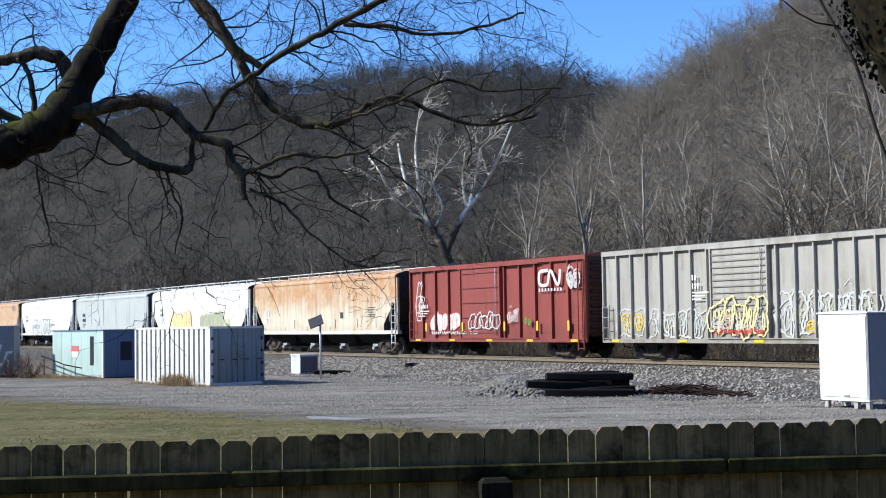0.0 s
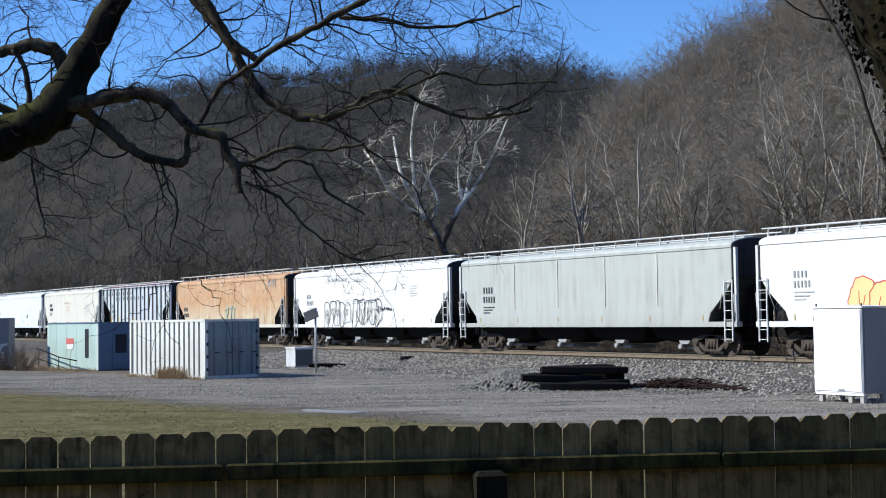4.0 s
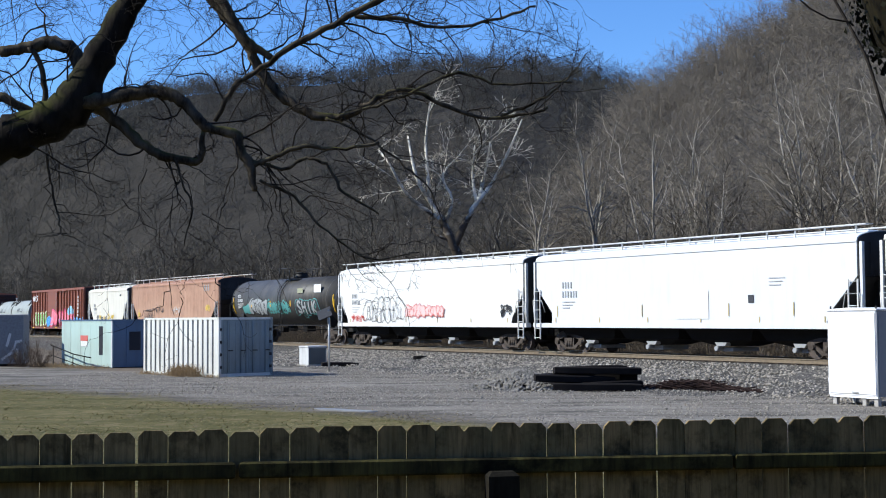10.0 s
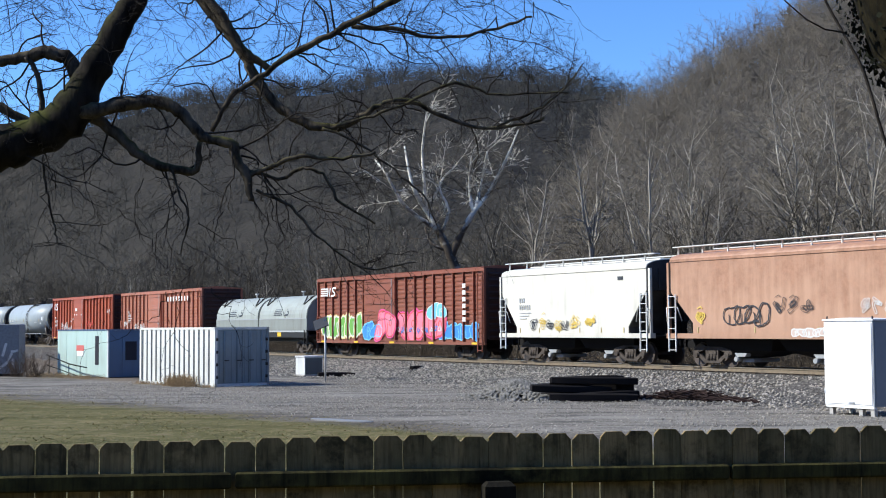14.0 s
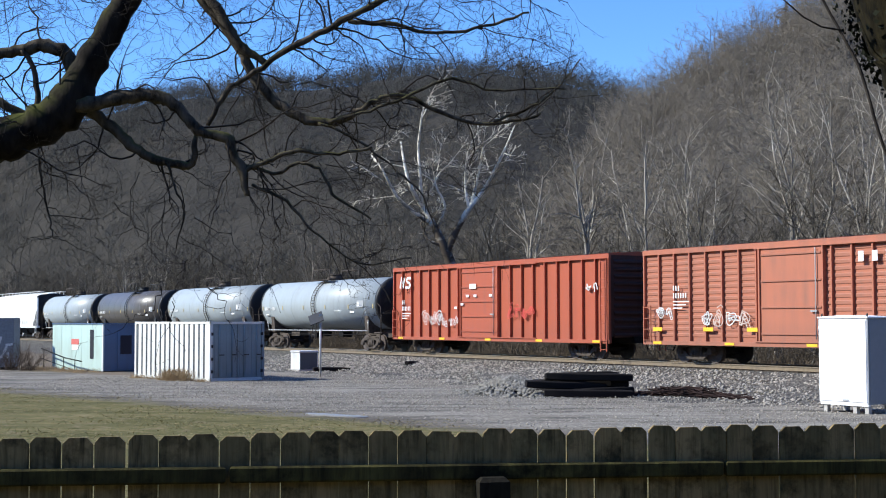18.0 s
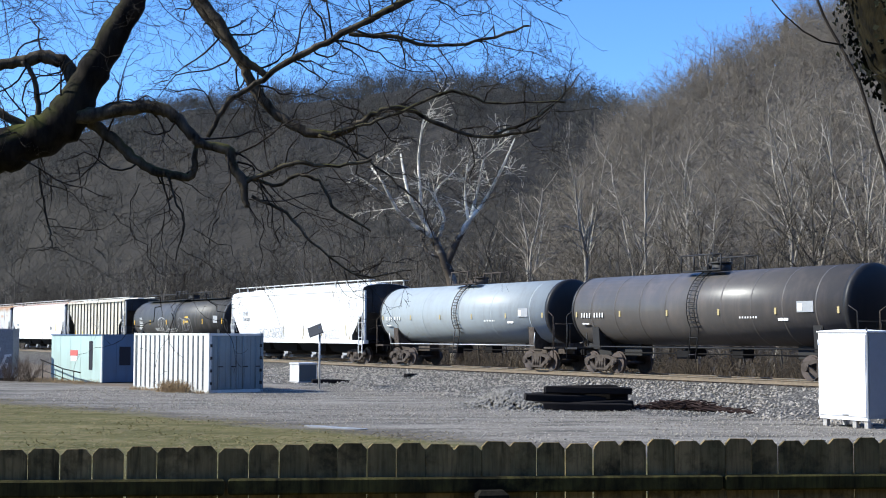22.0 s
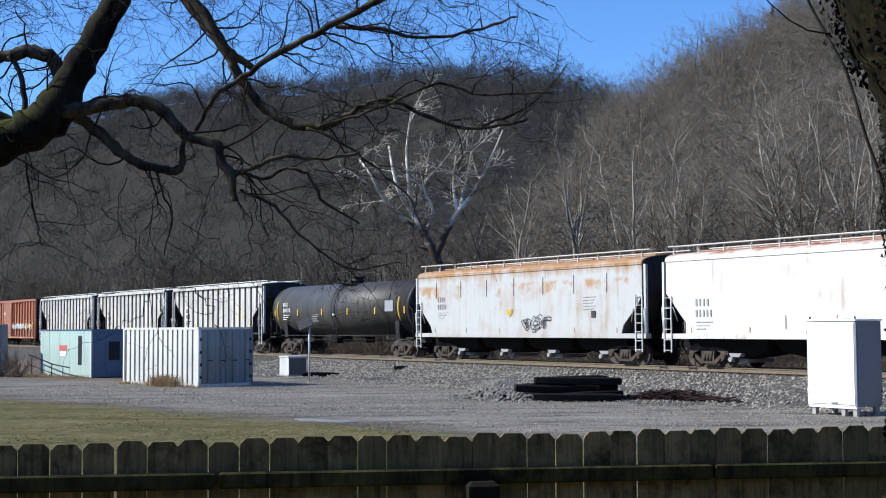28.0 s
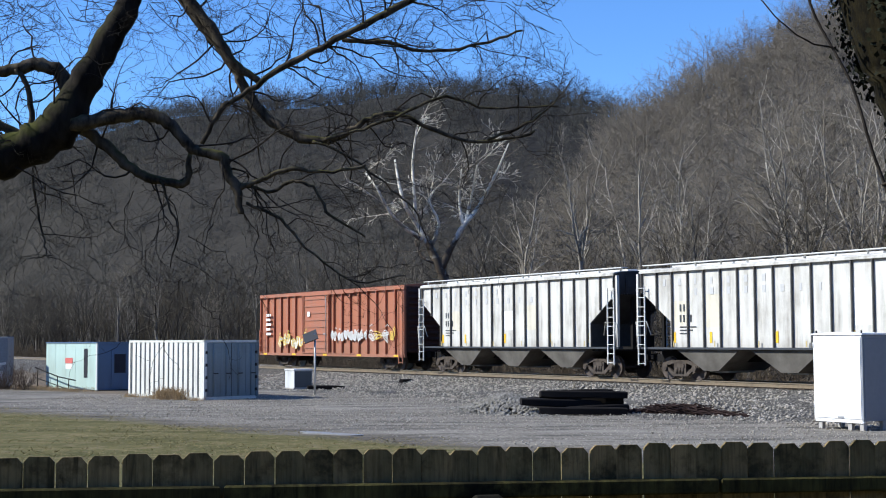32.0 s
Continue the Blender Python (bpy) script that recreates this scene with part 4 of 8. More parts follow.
def shipping_container():
    # x along the long side, y towards the door end's far edge is negative
    root = tagged(new("shipping_container"), "white corrugated steel shipping container with shaded doors, on the gravel", "container")
    root.matrix_basis = pose(-9.42, 53.9, -0.02, 0, 0, CON_TURN)
    L, W, H = 6.06, 2.58, 2.40
    piece("roof", lambda b: b.box(0, L, -W, 0, H - 0.09, H), M["cont_white"], root)
    piece("base_frame", lambda b: b.box(0, L, -W, 0, 0.0, 0.14), M["cont_white"], root)
    wave = []
    n = 15
    for k in range(n):
        x = 0.16 + (L - 0.32) * k / n
        p = (L - 0.32) / n
        wave += [(x, -0.02), (x + 0.64 * p, -0.02), (x + 0.65 * p, -0.055), (x + 0.99 * p, -0.055)]
    wave.append((L - 0.16, -0.02))
    for y0, sg in ((0.0, 1), (-W, -1)):
        pts = [(x, y0 + sg * y) for x, y in wave]
        piece("corrugated_side", lambda b: b.loft([[(x, y, 0.14) for x, y in pts] + [(x, y - sg * 0.03, 0.14) for x, y in pts[::-1]], [(x, y, H - 0.09) for x, y in pts] + [(x, y - sg * 0.03, H - 0.09) for x, y in pts[::-1]]]), M["cont_white"], root, "white corrugated steel side")
    p = (L - 0.32) / n
    # one dark strip per groove, painting in its shadow
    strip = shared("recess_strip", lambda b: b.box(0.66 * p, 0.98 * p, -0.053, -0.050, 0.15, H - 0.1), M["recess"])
    for k in range(n):
        part("recess_strip", strip, root, "dirty recess of the corrugation", at=pose(0.16 + p * k, 0, 0))
    piece("end_wall", lambda b: b.box(L - 0.06, L - 0.02, -W + 0.1, -0.1, 0.14, H - 0.09), M["cont_white"], root)
    for x in (0.0, L - 0.12):
        for y in (-W, -0.12):
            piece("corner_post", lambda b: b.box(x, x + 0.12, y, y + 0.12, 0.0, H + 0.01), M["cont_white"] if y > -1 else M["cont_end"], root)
    for k in range(2):
        y0 = -W + 0.13 + k * (W / 2 - 0.12)
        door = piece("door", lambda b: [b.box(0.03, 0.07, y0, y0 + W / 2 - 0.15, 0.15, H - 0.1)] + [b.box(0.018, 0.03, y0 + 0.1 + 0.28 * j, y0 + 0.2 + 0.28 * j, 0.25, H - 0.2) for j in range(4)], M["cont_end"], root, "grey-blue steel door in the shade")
        for j in (0.25, 0.85):
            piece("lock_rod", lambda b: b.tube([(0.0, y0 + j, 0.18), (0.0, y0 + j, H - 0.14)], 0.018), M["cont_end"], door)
            piece("handle", lambda b: b.box(-0.03, 0.0, y0 + j - 0.22, y0 + j, 1.05, 1.09), M["steel_dark"], door)
        for j in range(4):
            piece("hinge", lambda b: b.box(-0.005, 0.03, (-0.16 if k else -W + 0.06), (-0.06 if k else -W + 0.16), 0.35 + 0.5 * j, 0.47 + 0.5 * j), M["steel_dark"], root)


shipping_container()


def storage_shed():
    root = tagged(new("storage_shed"), "pale green metal storage shed with a dark slit opening", "shed")
    root.matrix_basis = pose(-16.45, 64.9, -0.02, 0, 0, CON_TURN)
    L, W, H = 5.4, 2.5, 2.34
    piece("side_wall", lambda b: [b.box(0, L, -0.06, 0, 0.05, H - 0.06)] + [b.box(x, x + 0.012, 0.0, 0.006, 0.08, H - 0.08) for x in (1.1, 2.2, 3.3, 4.4)], M["green"], root, "pale green sheet metal wall")
    # this end lies in shade, painted in as dark blue
    piece("end_wall", lambda b: [b.box(0, 0.06, -W, -0.061, 0.05, H - 0.06)], M["navy"], root, "shaded blue end wall")
    piece("back_wall", lambda b: b.box(L - 0.06, L, -W, -0.061, 0.05, H - 0.06), M["green"], root)
    piece("rear_wall", lambda b: b.box(0.061, L - 0.061, -W, -W + 0.06, 0.05, H - 0.06), M["green"], root)
    piece("roof", lambda b: b.box(-0.03, L + 0.03, -W - 0.03, 0.03, H - 0.058, H), M["navy"], root, "flat dark blue roof")
    piece("skid", lambda b: b.box(0.05, L - 0.05, -W + 0.1, -0.1, -0.1, 0.048), M["under"], root)
    piece("corner_trim", lambda b: b.box(-0.012, 0.1, -0.02, 0.012, 0.04, H - 0.062), M["white_metal"], root)
    piece("slit_opening", lambda b: b.box(0.95, 1.32, 0.0, 0.012, 0.62, 2.02), M["dark_hole"], root, "tall dark slit in the wall")
    piece("end_door", lambda b: b.box(-0.02, 0.0, -1.75, -0.75, 0.1, 2.05), M["navy"], root)
    piece("window", lambda b: b.box(-0.03, -0.021, -1.5, -0.9, 0.85, 1.75), M["dark_hole"], root, "dark window in the shaded end")
    sign = piece("notice", lambda b: b.box(2.55, 3.25, 0.0, 0.015, 1.02, 1.28), M["mark_white"], root, "small white notice below a red one")
    piece("notice_head", lambda b: b.box(2.5, 3.3, 0.001, 0.014, 1.29, 1.56), M["cardinal"], sign)


storage_shed()


def step_rail():
    root = tagged(new("step_rail"), "dark sloping pipe handrail beside the green shed", "handrail")
    root.matrix_basis = pose(-16.45, 64.9, 0, 0, 0, CON_TURN) @ pose(0, 0.5, 0)
    piece("top_pipe", lambda b: b.tube([(5.6, 0, 1.05), (3.0, 0, 0.62), (1.2, 0, 0.48)], 0.03), M["under"], root)
    piece("lower_pipe", lambda b: b.tube([(5.6, 0, 0.55), (3.0, 0, 0.18), (1.9, 0, 0.02)], 0.022), M["under"], root)
    for x, z in ((5.3, 1.0), (3.1, 0.64), (1.9, 0.53)):
        piece("upright", lambda b: b.tube([(x, 0, -0.05), (x, 0, z)], 0.024), M["under"], root)


step_rail()


def utility_box():
    root = tagged(new("utility_box"), "small pale utility box on the gravel by the post", "utility box")
    root.matrix_basis = pose(-7.15, 65.9, 0, 0, 0, 124)
    piece("body", lambda b: b.box(0, 0.95, -0.98, 0, 0.05, 0.88, 0.02), M["box_grey"], root)
    piece("lid", lambda b: b.box(-0.03, 0.98, -1.01, 0.03, 0.88, 0.97, 0.02), M["box_grey"], root)
    piece("plinth", lambda b: b.box(-0.06, 1.01, -1.11, 0.06, -0.1, 0.05), M["concrete"], root)
    # thin dark sheet that paints the front's shade
    piece("front_panel", lambda b: b.box(-0.012, -0.002, -0.95, -0.03, 0.08, 0.86), M["box_front"], root, "dark grey front panel")


utility_box()


def post_with_panel():
    root = tagged(new("solar_panel_post"), "thin grey metal post with a tilted dark solar panel", "post")
    root.matrix_basis = pose(-5.62, 60.2, 0, 0, 0, 0)
    piece("post", lambda b: b.tube([(0, 0, -0.2), (0, 0, 2.72)], 0.045, 8), M["galv"], root)
    piece("panel", lambda b: b.box(-0.42, 0.22, -0.35, 0.35, -0.02, 0.02, 0.005), M["panel"], root, "dark solar panel", at=pose(-0.1, -0.05, 2.56, 38, -22, 0))
    piece("bracket", lambda b: b.box(-0.06, 0.06, -0.06, 0.06, 2.40, 2.72), M["grey_metal"], root)


post_with_panel()


def signal_cabinet():
    root = tagged(new("signal_cabinet"), "tall white steel equipment cabinet on short legs", "cabinet")
    root.matrix_basis = Matrix.Translation((10.65, 34.45, 0)) @ Matrix.Rotation(math.atan2(-ALONG.y, -ALONG.x), 4, "Z") @ pose(-1.63, 0, 0)
    W, D, H0, H1 = 1.63, 0.95, 0.25, 2.51
    piece("body", lambda b: b.box(0, W - 0.032, 0, D, H0, H1 - 0.07, 0.015), M["cabinet"], root)
    # panel over the side that paints its shade grey
    piece("side_panel", lambda b: [b.box(W - 0.03, W, 0.01, D, H0, H1 - 0.075, 0.004), b.box(W, W + 0.012, 0.06, D - 0.06, H0 + 0.08, H1 - 0.16, 0.004)], M["cabinet_side"], root, "grey steel side panel")
    piece("roof_cap", lambda b: b.prism_y([(-0.03, H1 - 0.068), (W + 0.03, H1 - 0.068), (W + 0.03, H1 - 0.03), (W * 0.5, H1 + 0.012), (-0.03, H1 - 0.03)], -0.035, D + 0.03), M["cabinet"], root)
    door = piece("door", lambda b: b.box(0.03, W - 0.05, -0.022, -0.002, H0 + 0.05, H1 - 0.12, 0.006), M["cabinet"], root, "flush white door")
    piece("door_pull", lambda b: b.box(W * 0.50, W * 0.50 + 0.2, -0.04, -0.023, H0 + 0.07, H0 + 0.11), M["grey_metal"], door)
    for z in (H0 + 0.3, H1 - 0.4):
        piece("hinge", lambda b: b.tube([(0.02, -0.025, z), (0.02, -0.025, z + 0.14)], 0.014, 6), M["cabinet"], door)
    piece("base_rail", lambda b: b.box(0.02, W - 0.02, 0.01, 0.09, H0 - 0.05, H0), M["cabinet"], root)
    for x, y in ((0.09, 0.05), (W * 0.66, 0.05), (W - 0.17, 0.05), (0.09, D - 0.17), (W - 0.17, D - 0.17)):
        piece("leg", lambda b: b.box(x, x + 0.12, y, y + 0.12, -0.1, H0 - 0.05 if y < 0.1 else H0), M["concrete"], root, "pale block foot")
    for x in (0.06, W - 0.06):
        piece("lifting_eye", lambda b: b.tube([(x, 0.06, H1 - 0.04), (x, 0.06, H1 + 0.05)], 0.022, 6), M["steel_dark"], root)


signal_cabinet()


def tie_pile():
    rng = random.Random(3)
    kinds = []
    for k in range(4):
        def worn(b, k=k):
            # a timber with a slight bow, a twist and rounded, split ends
            half, rings = (1.32, 1.18, 1.38, 1.25)[k], []
            for j in range(9):
                u = -1 + j / 4
                q = 0.86 if j in (0, 8) else 1.0
                tw, bow = 0.10 * u * (k - 1.5), 0.02 * (k % 2) * (1 - u * u)
                sec = [(-0.13, 0.03), (-0.10, 0.0), (0.10, 0.0), (0.13, 0.035), (0.128, 0.20), (0.095, 0.24), (-0.10, 0.235), (-0.13, 0.20)]
                rings.append([(u * half, q * (y * math.cos(tw) - (z - 0.12) * math.sin(tw)), 0.12 + bow + q * (y * math.sin(tw) + (z - 0.12) * math.cos(tw)) + 0.006 * math.sin(7 * j + 3 * y * 9)) for y, z in sec])
            b.loft(rings)
        kinds.append(shared(("railroad_tie", k), worn, M["tie_black"]))
    # x, y, height, tilt, turn
    spots = ((3.25, 43.25, 0.0, 0, -16), (4.05, 44.0, 0.0, 0, 5), (4.40, 42.55, 0.0, 1, 2), (3.35, 44.5, 0.0, 0, -24), (4.75, 43.1, 0.02, -2, 9), (3.75, 43.05, 0.23, 3, 13), (4.55, 43.6, 0.25, -1.5, -9),
             (4.15, 44.05, 0.25, 1, 3), (4.50, 43.2, 0.49, 1.2, 3), (4.30, 43.62, 0.50, -1.6, -3))
    for n, (x, y, z, tilt, r) in enumerate(spots):
        ob = new("railroad_tie", kinds[(n * 3 + n // 4) % 4])
        ob.matrix_basis = pose(x, y, z, rng.uniform(-4, 4), tilt, r)
        tagged(ob, "black creosoted timber tie in a loose pile", "railroad tie", "pile of ties")
    for x, y, z, r in ((-1.75, 67.6, 0.22, 74), (-5.55, 65.2, 0.0, 25)):
        ob = new("railroad_tie", kinds[1])
        ob.matrix_basis = pose(x, y, z, 4, 2, r) @ Matrix.Scale(0.8, 4)
        tagged(ob, "dark old timber tie half sunk in the stones", "railroad tie", "stray ties")


tie_pile()


def scrap():
    """Split wood and bark strewn beside the ties."""
    rng = random.Random(9)
    b = Build()
    for _ in range(620):
        t = rng.random()
        x, y = 6.0 + 3.2 * t + rng.gauss(0, 0.25), 44.0 - 2.6 * t + rng.gauss(0, 0.28)
        h = 0.30 * math.exp(-((t - 0.45) / 0.25) ** 2) * rng.random()
        a, l, w = rng.gauss(-0.6, 0.6), rng.uniform(0.06, 0.30), rng.uniform(0.01, 0.035)
        u = Vector((math.cos(a), math.sin(a), rng.uniform(-0.25, 0.25))) * l
        p = Vector((x, y, 0.03 + h))
        b.tube([p - u, p + u], [w, w * 0.7], 4)
    ob = new("wood_debris", b.mesh("wood_debris", mottled("split_wood", (0.050, 0.030, 0.025), (0.016, 0.012, 0.011), 6, 0.9, 30)))
    tagged(ob, "low heap of reddish-brown splintered wood", "debris", kind="stuff")


scrap()


def puddle():
    m, nt, ns, bs = nodes_of("pale_wet_slab")
    bs.inputs["Base Color"].default_value = (0.26, 0.255, 0.25, 1)
    bs.inputs["Roughness"].default_value = 0.35
    pts = []
    for k in range(28):
        a = 2 * math.pi * k / 28
        r = 1 + 0.22 * noise.noise((math.cos(a) * 1.5, math.sin(a) * 1.5, 4))
        pts.append((-2.85 + 0.8 * r * math.cos(a) + 0.12 * math.sin(a), 34.2 - 0.42 * r * math.sin(a) - 0.62 * math.cos(a)))
    ob = piece("pale_slab", lambda b: b.loft([[(x, y, -0.02) for x, y in pts], [(x, y, 0.035) for x, y in pts]]), m)
    tagged(ob, "pale flat slab lying in the gravel at the lawn's edge", "slab")


puddle()


def grass_tufts():
    """Dry grass at the foot of the container and the sheds, and thin winter blades over the lawn."""
    rng = np.random.default_rng(15)
    segs = []

    def tuft(c, n, r, h):
        for _ in range(n):
            p = c + Vector((rng.normal(0, r), rng.normal(0, r), 0))
            d = Vector((rng.normal(0, 0.4), rng.normal(0, 0.4), 1)).normalized()
            l = h * rng.uniform(0.4, 1.1)
            q = p + d * l * 0.6
            segs.append((p, q, 0.010, 0.007, 0))
            segs.append((q, q + (d + Vector((rng.normal(0, 0.5), rng.normal(0, 0.5), -0.2))).normalized() * l * 0.4, 0.007, 0.003, 0))

    foot = Vector((-9.42, 53.9, 0))
    for _ in range(26):
        tuft(foot + CON_U * rng.uniform(1.0, 2.6) + Vector((-0.35, -0.3, 0)), 26, 0.18, 0.55)
    for _ in range(40):
        tuft(foot + CON_U * rng.uniform(-0.2, 6.0) + Vector((-0.25, -0.25, 0)), 10, 0.14, 0.2)
    shed = Vector((-16.45, 64.9, 0))
    for _ in range(60):
        tuft(shed + CON_U * rng.uniform(-1, 6.0) + Vector((-0.6, -0.6, 0)) * rng.uniform(0.5, 2), 10, 0.2, 0.25)
    ob = new("dry_grass", arrays_mesh("dry_grass", *segment_arrays(segs, 3), M["dry_grass"]))
    tagged(ob, "tufts of dry tan grass round the sheds", "grass", kind="stuff")


grass_tufts()


def bush():
    rng = np.random.default_rng(61)
    for x, y, h in ((-20.6, 66.8, 1.5), (-21.8, 67.6, 1.3), (-22.6, 69.5, 1.6)):
        segs = []
        for _ in range(60):
            grow(rng, segs, Vector((rng.normal(0, 0.25), rng.normal(0, 0.25), 0)), Vector((rng.normal(0, 0.5), rng.normal(0, 0.5), 1)).normalized(), h * rng.uniform(0.5, 1.1), 0.012, 0, ((4, 5, 0.45, 45, 0), (3, 0, 0, 0, 0)))
        root = tagged(new("bush"), "leafless dark brown bush beside the green shed", "bush", "bushes by the shed")
        root.matrix_basis = pose(x, y, 0)
        part("brushwood", arrays_mesh("brushwood", *segment_arrays(segs, 3), M["bush"]), root)




def equipment_box():
    root = tagged(new("equipment_box"), "weathered grey metal box with a white scrawl", "box")
    root.matrix_basis = pose(-21.9, 68.6, 0, 0, 0, 8)
    piece("body", lambda b: b.box(-2.6, 0, 0, 1.8, 0.1, 2.6, 0.03), plain("weathered_grey_panel", (0.24, 0.245, 0.26), 0.6, 0, 0.5), root)
    piece("skid", lambda b: b.box(-2.55, -0.05, 0.1, 1.7, -0.1, 0.1), M["under"], root)
    b = Build()
    for pts in ([(-0.9, 0.3), (-0.5, 0.6), (-0.3, 1.05)], [(-0.35, 1.1), (-0.05, 1.15)], [(-0.7, 0.9), (-0.55, 1.5)], [(-0.3, 0.4), (-0.25, 0.8)]):
        ribbon(b, [(1.15 * x, 1.1 * z) for x, z in pts], 0.13, -0.012)
    part("scrawl", b.mesh("scrawl", M["sp_white"]), root, "white painted scrawl")


M["bush"] = bark("dark_brown_bush", (0.12, 0.09, 0.07), (0.06, 0.045, 0.036), 6.0)
bush()

# ---- the trees by the camera ----
M["limb"] = bark("dark_mossy_bark", (0.026, 0.021, 0.016), (0.004, 0.0034, 0.0030), 11.0, moss=(0.060, 0.062, 0.012))
M["bough"] = bark("brown_bough_bark", (0.125, 0.102, 0.074), (0.012, 0.010, 0.008), 15.0, moss=(0.085, 0.080, 0.022))
M["fine_twig"] = bark("dark_twig", (0.050, 0.041, 0.033), (0.022, 0.018, 0.015), 20.0)
M["ivy_trunk"] = bark("ivy_clad_bark", (0.026, 0.021, 0.009), (0.005, 0.0044, 0.003), 18.0, moss=(0.036, 0.033, 0.009))

# limbs as (x, z, radius) in metres, in the upright plane through the tree
BOUGHS = {
    "main": ((-2.47, 3.23, 0.118), (-2.30, 3.30, 0.112), (-2.12, 3.37, 0.106), (-1.99, 3.47, 0.111), (-1.91, 3.61, 0.088), (-1.81, 3.80, 0.076), (-1.69, 4.02, 0.064), (-1.60, 4.22, 0.058), (-1.38, 4.75, 0.05), (-1.1, 5.3, 0.03)),
    "upleft": ((-1.96, 3.64, 0.041), (-2.02, 3.77, 0.038), (-2.13, 3.81, 0.035), (-2.25, 3.79, 0.032), (-2.39, 3.76, 0.029)),
    "right": ((-1.93, 3.47, 0.041), (-1.71, 3.51, 0.038), (-1.53, 3.53, 0.035), (-1.42, 3.48, 0.032), (-1.33, 3.39, 0.029), (-1.27, 3.33, 0.026), (-1.14, 3.30, 0.026), (-1.10, 3.21, 0.026), (-1.05, 3.12, 0.023), (-1.03, 3.00, 0.015)),
    "low": ((-1.94, 3.49, 0.035), (-1.83, 3.43, 0.032), (-1.72, 3.34, 0.029), (-1.62, 3.25, 0.026), (-1.48, 3.19, 0.023), (-1.34, 3.18, 0.020), (-1.32, 3.33, 0.012)),
    "arch": ((-1.75, 4.75, 0.05), (-1.52, 4.40, 0.042), (-1.32, 4.10, 0.036), (-1.22, 3.98, 0.032), (-1.13, 3.83, 0.029), (-1.03, 3.65, 0.029), (-0.91, 3.54, 0.026), (-0.80, 3.48, 0.026), (-0.65, 3.45, 0.023), (-0.53, 3.49, 0.020), (-0.39, 3.57, 0.015), (-0.24, 3.60, 0.012), (-0.06, 3.52, 0.012), (0.14, 3.45, 0.009), (0.35, 3.46, 0.009), (0.52, 3.50, 0.006)),
    "stub": ((-1.62, 4.60, 0.035), (-1.42, 4.28, 0.031), (-1.28, 4.09, 0.029), (-1.21, 3.97, 0.029), (-1.12, 3.86, 0.026), (-1.00, 3.78, 0.018)),
    "rise": ((-1.28, 3.40, 0.012), (-1.18, 3.59, 0.015), (-1.03, 3.69, 0.015), (-0.79, 3.84, 0.018), (-0.65, 3.91, 0.018), (-0.41, 4.04, 0.018), (-0.1, 4.22, 0.02), (0.25, 4.5, 0.022), (0.2, 5.0, 0.024)),
    "g1": ((-1.05, 3.13, 0.015), (-0.92, 3.18, 0.012), (-0.77, 3.23, 0.012), (-0.60, 3.21, 0.009), (-0.39, 3.25, 0.009)),
    "g2": ((-1.09, 3.18, 0.012), (-0.89, 3.12, 0.009), (-0.77, 3.17, 0.009), (-0.66, 3.14, 0.009), (-0.57, 2.99, 0.009), (-0.40, 2.89, 0.006)),
    "h1": ((-2.14, 3.21, 0.007), (-2.12, 3.08, 0.006), (-2.07, 2.87, 0.005), (-2.05, 2.78, 0.003)),
    "h2": ((-2.24, 3.78, 0.015), (-2.18, 3.70, 0.015), (-2.15, 3.52, 0.015), (-2.14, 3.45, 0.012)),
    "h3": ((-1.47, 3.19, 0.008), (-1.42, 3.04, 0.006), (-1.37, 2.92, 0.005), (-1.42, 2.74, 0.003)),
    "j1": ((-0.65, 3.44, 0.012), (-0.42, 3.51, 0.009), (-0.24, 3.58, 0.009), (0.03, 3.69, 0.009), (0.26, 3.63, 0.006), (0.65, 3.64, 0.006)),
    "k1": ((-0.53, 3.98, 0.015), (-0.29, 3.96, 0.012), (-0.06, 3.92, 0.009), (0.21, 3.96, 0.009), (0.45, 4.04, 0.006)),
    "m1": ((-0.71, 3.45, 0.009), (-0.48, 3.34, 0.007), (-0.27, 3.18, 0.006), (-0.13, 3.04, 0.005), (-0.07, 2.84, 0.003)),
    "m2": ((-1.01, 3.06, 0.009), (-0.83, 2.97, 0.009), (-0.66, 2.79, 0.006), (-0.43, 2.65, 0.005), (-0.19, 2.69, 0.003)),
    "n1": ((0.26, 3.45, 0.009), (0.47, 3.54, 0.008), (0.63, 3.66, 0.005), (0.74, 3.80, 0.003)),
    "e2": ((-2.30, 3.45, 0.026), (-2.18, 3.42, 0.023), (-2.41, 3.53, 0.026)),
}
DEPTH = {"main": 0, "upleft": 0.1, "right": -0.05, "low": 0.05, "arch": 0.45, "stub": 0.4, "rise": 0.2, "g1": -0.05, "g2": -0.02, "h1": 0.05, "h2": 0.08, "h3": 0.03, "j1": 0.4, "k1": 0.3, "m1": 0.42, "m2": 0.0, "n1": 0.4, "e2": 0.12}
TREE_Y = 7.0


def smooth_path(rows, n):
    """A path through the rows, eased between them."""
    out = []
    for k in range(len(rows) - 1):
        p0, p1, p2, p3 = (np.array(rows[min(max(k + j, 0), len(rows) - 1)]) for j in (-1, 0, 1, 2))
        for i in range(n):
            t = i / n
            out.append(0.5 * (2 * p1 + (p2 - p0) * t + (2 * p0 - 5 * p1 + 4 * p2 - p3) * t * t + (3 * p1 - p0 - 3 * p2 + p3) * t ** 3))
    out.append(np.array(rows[-1]))
    return out


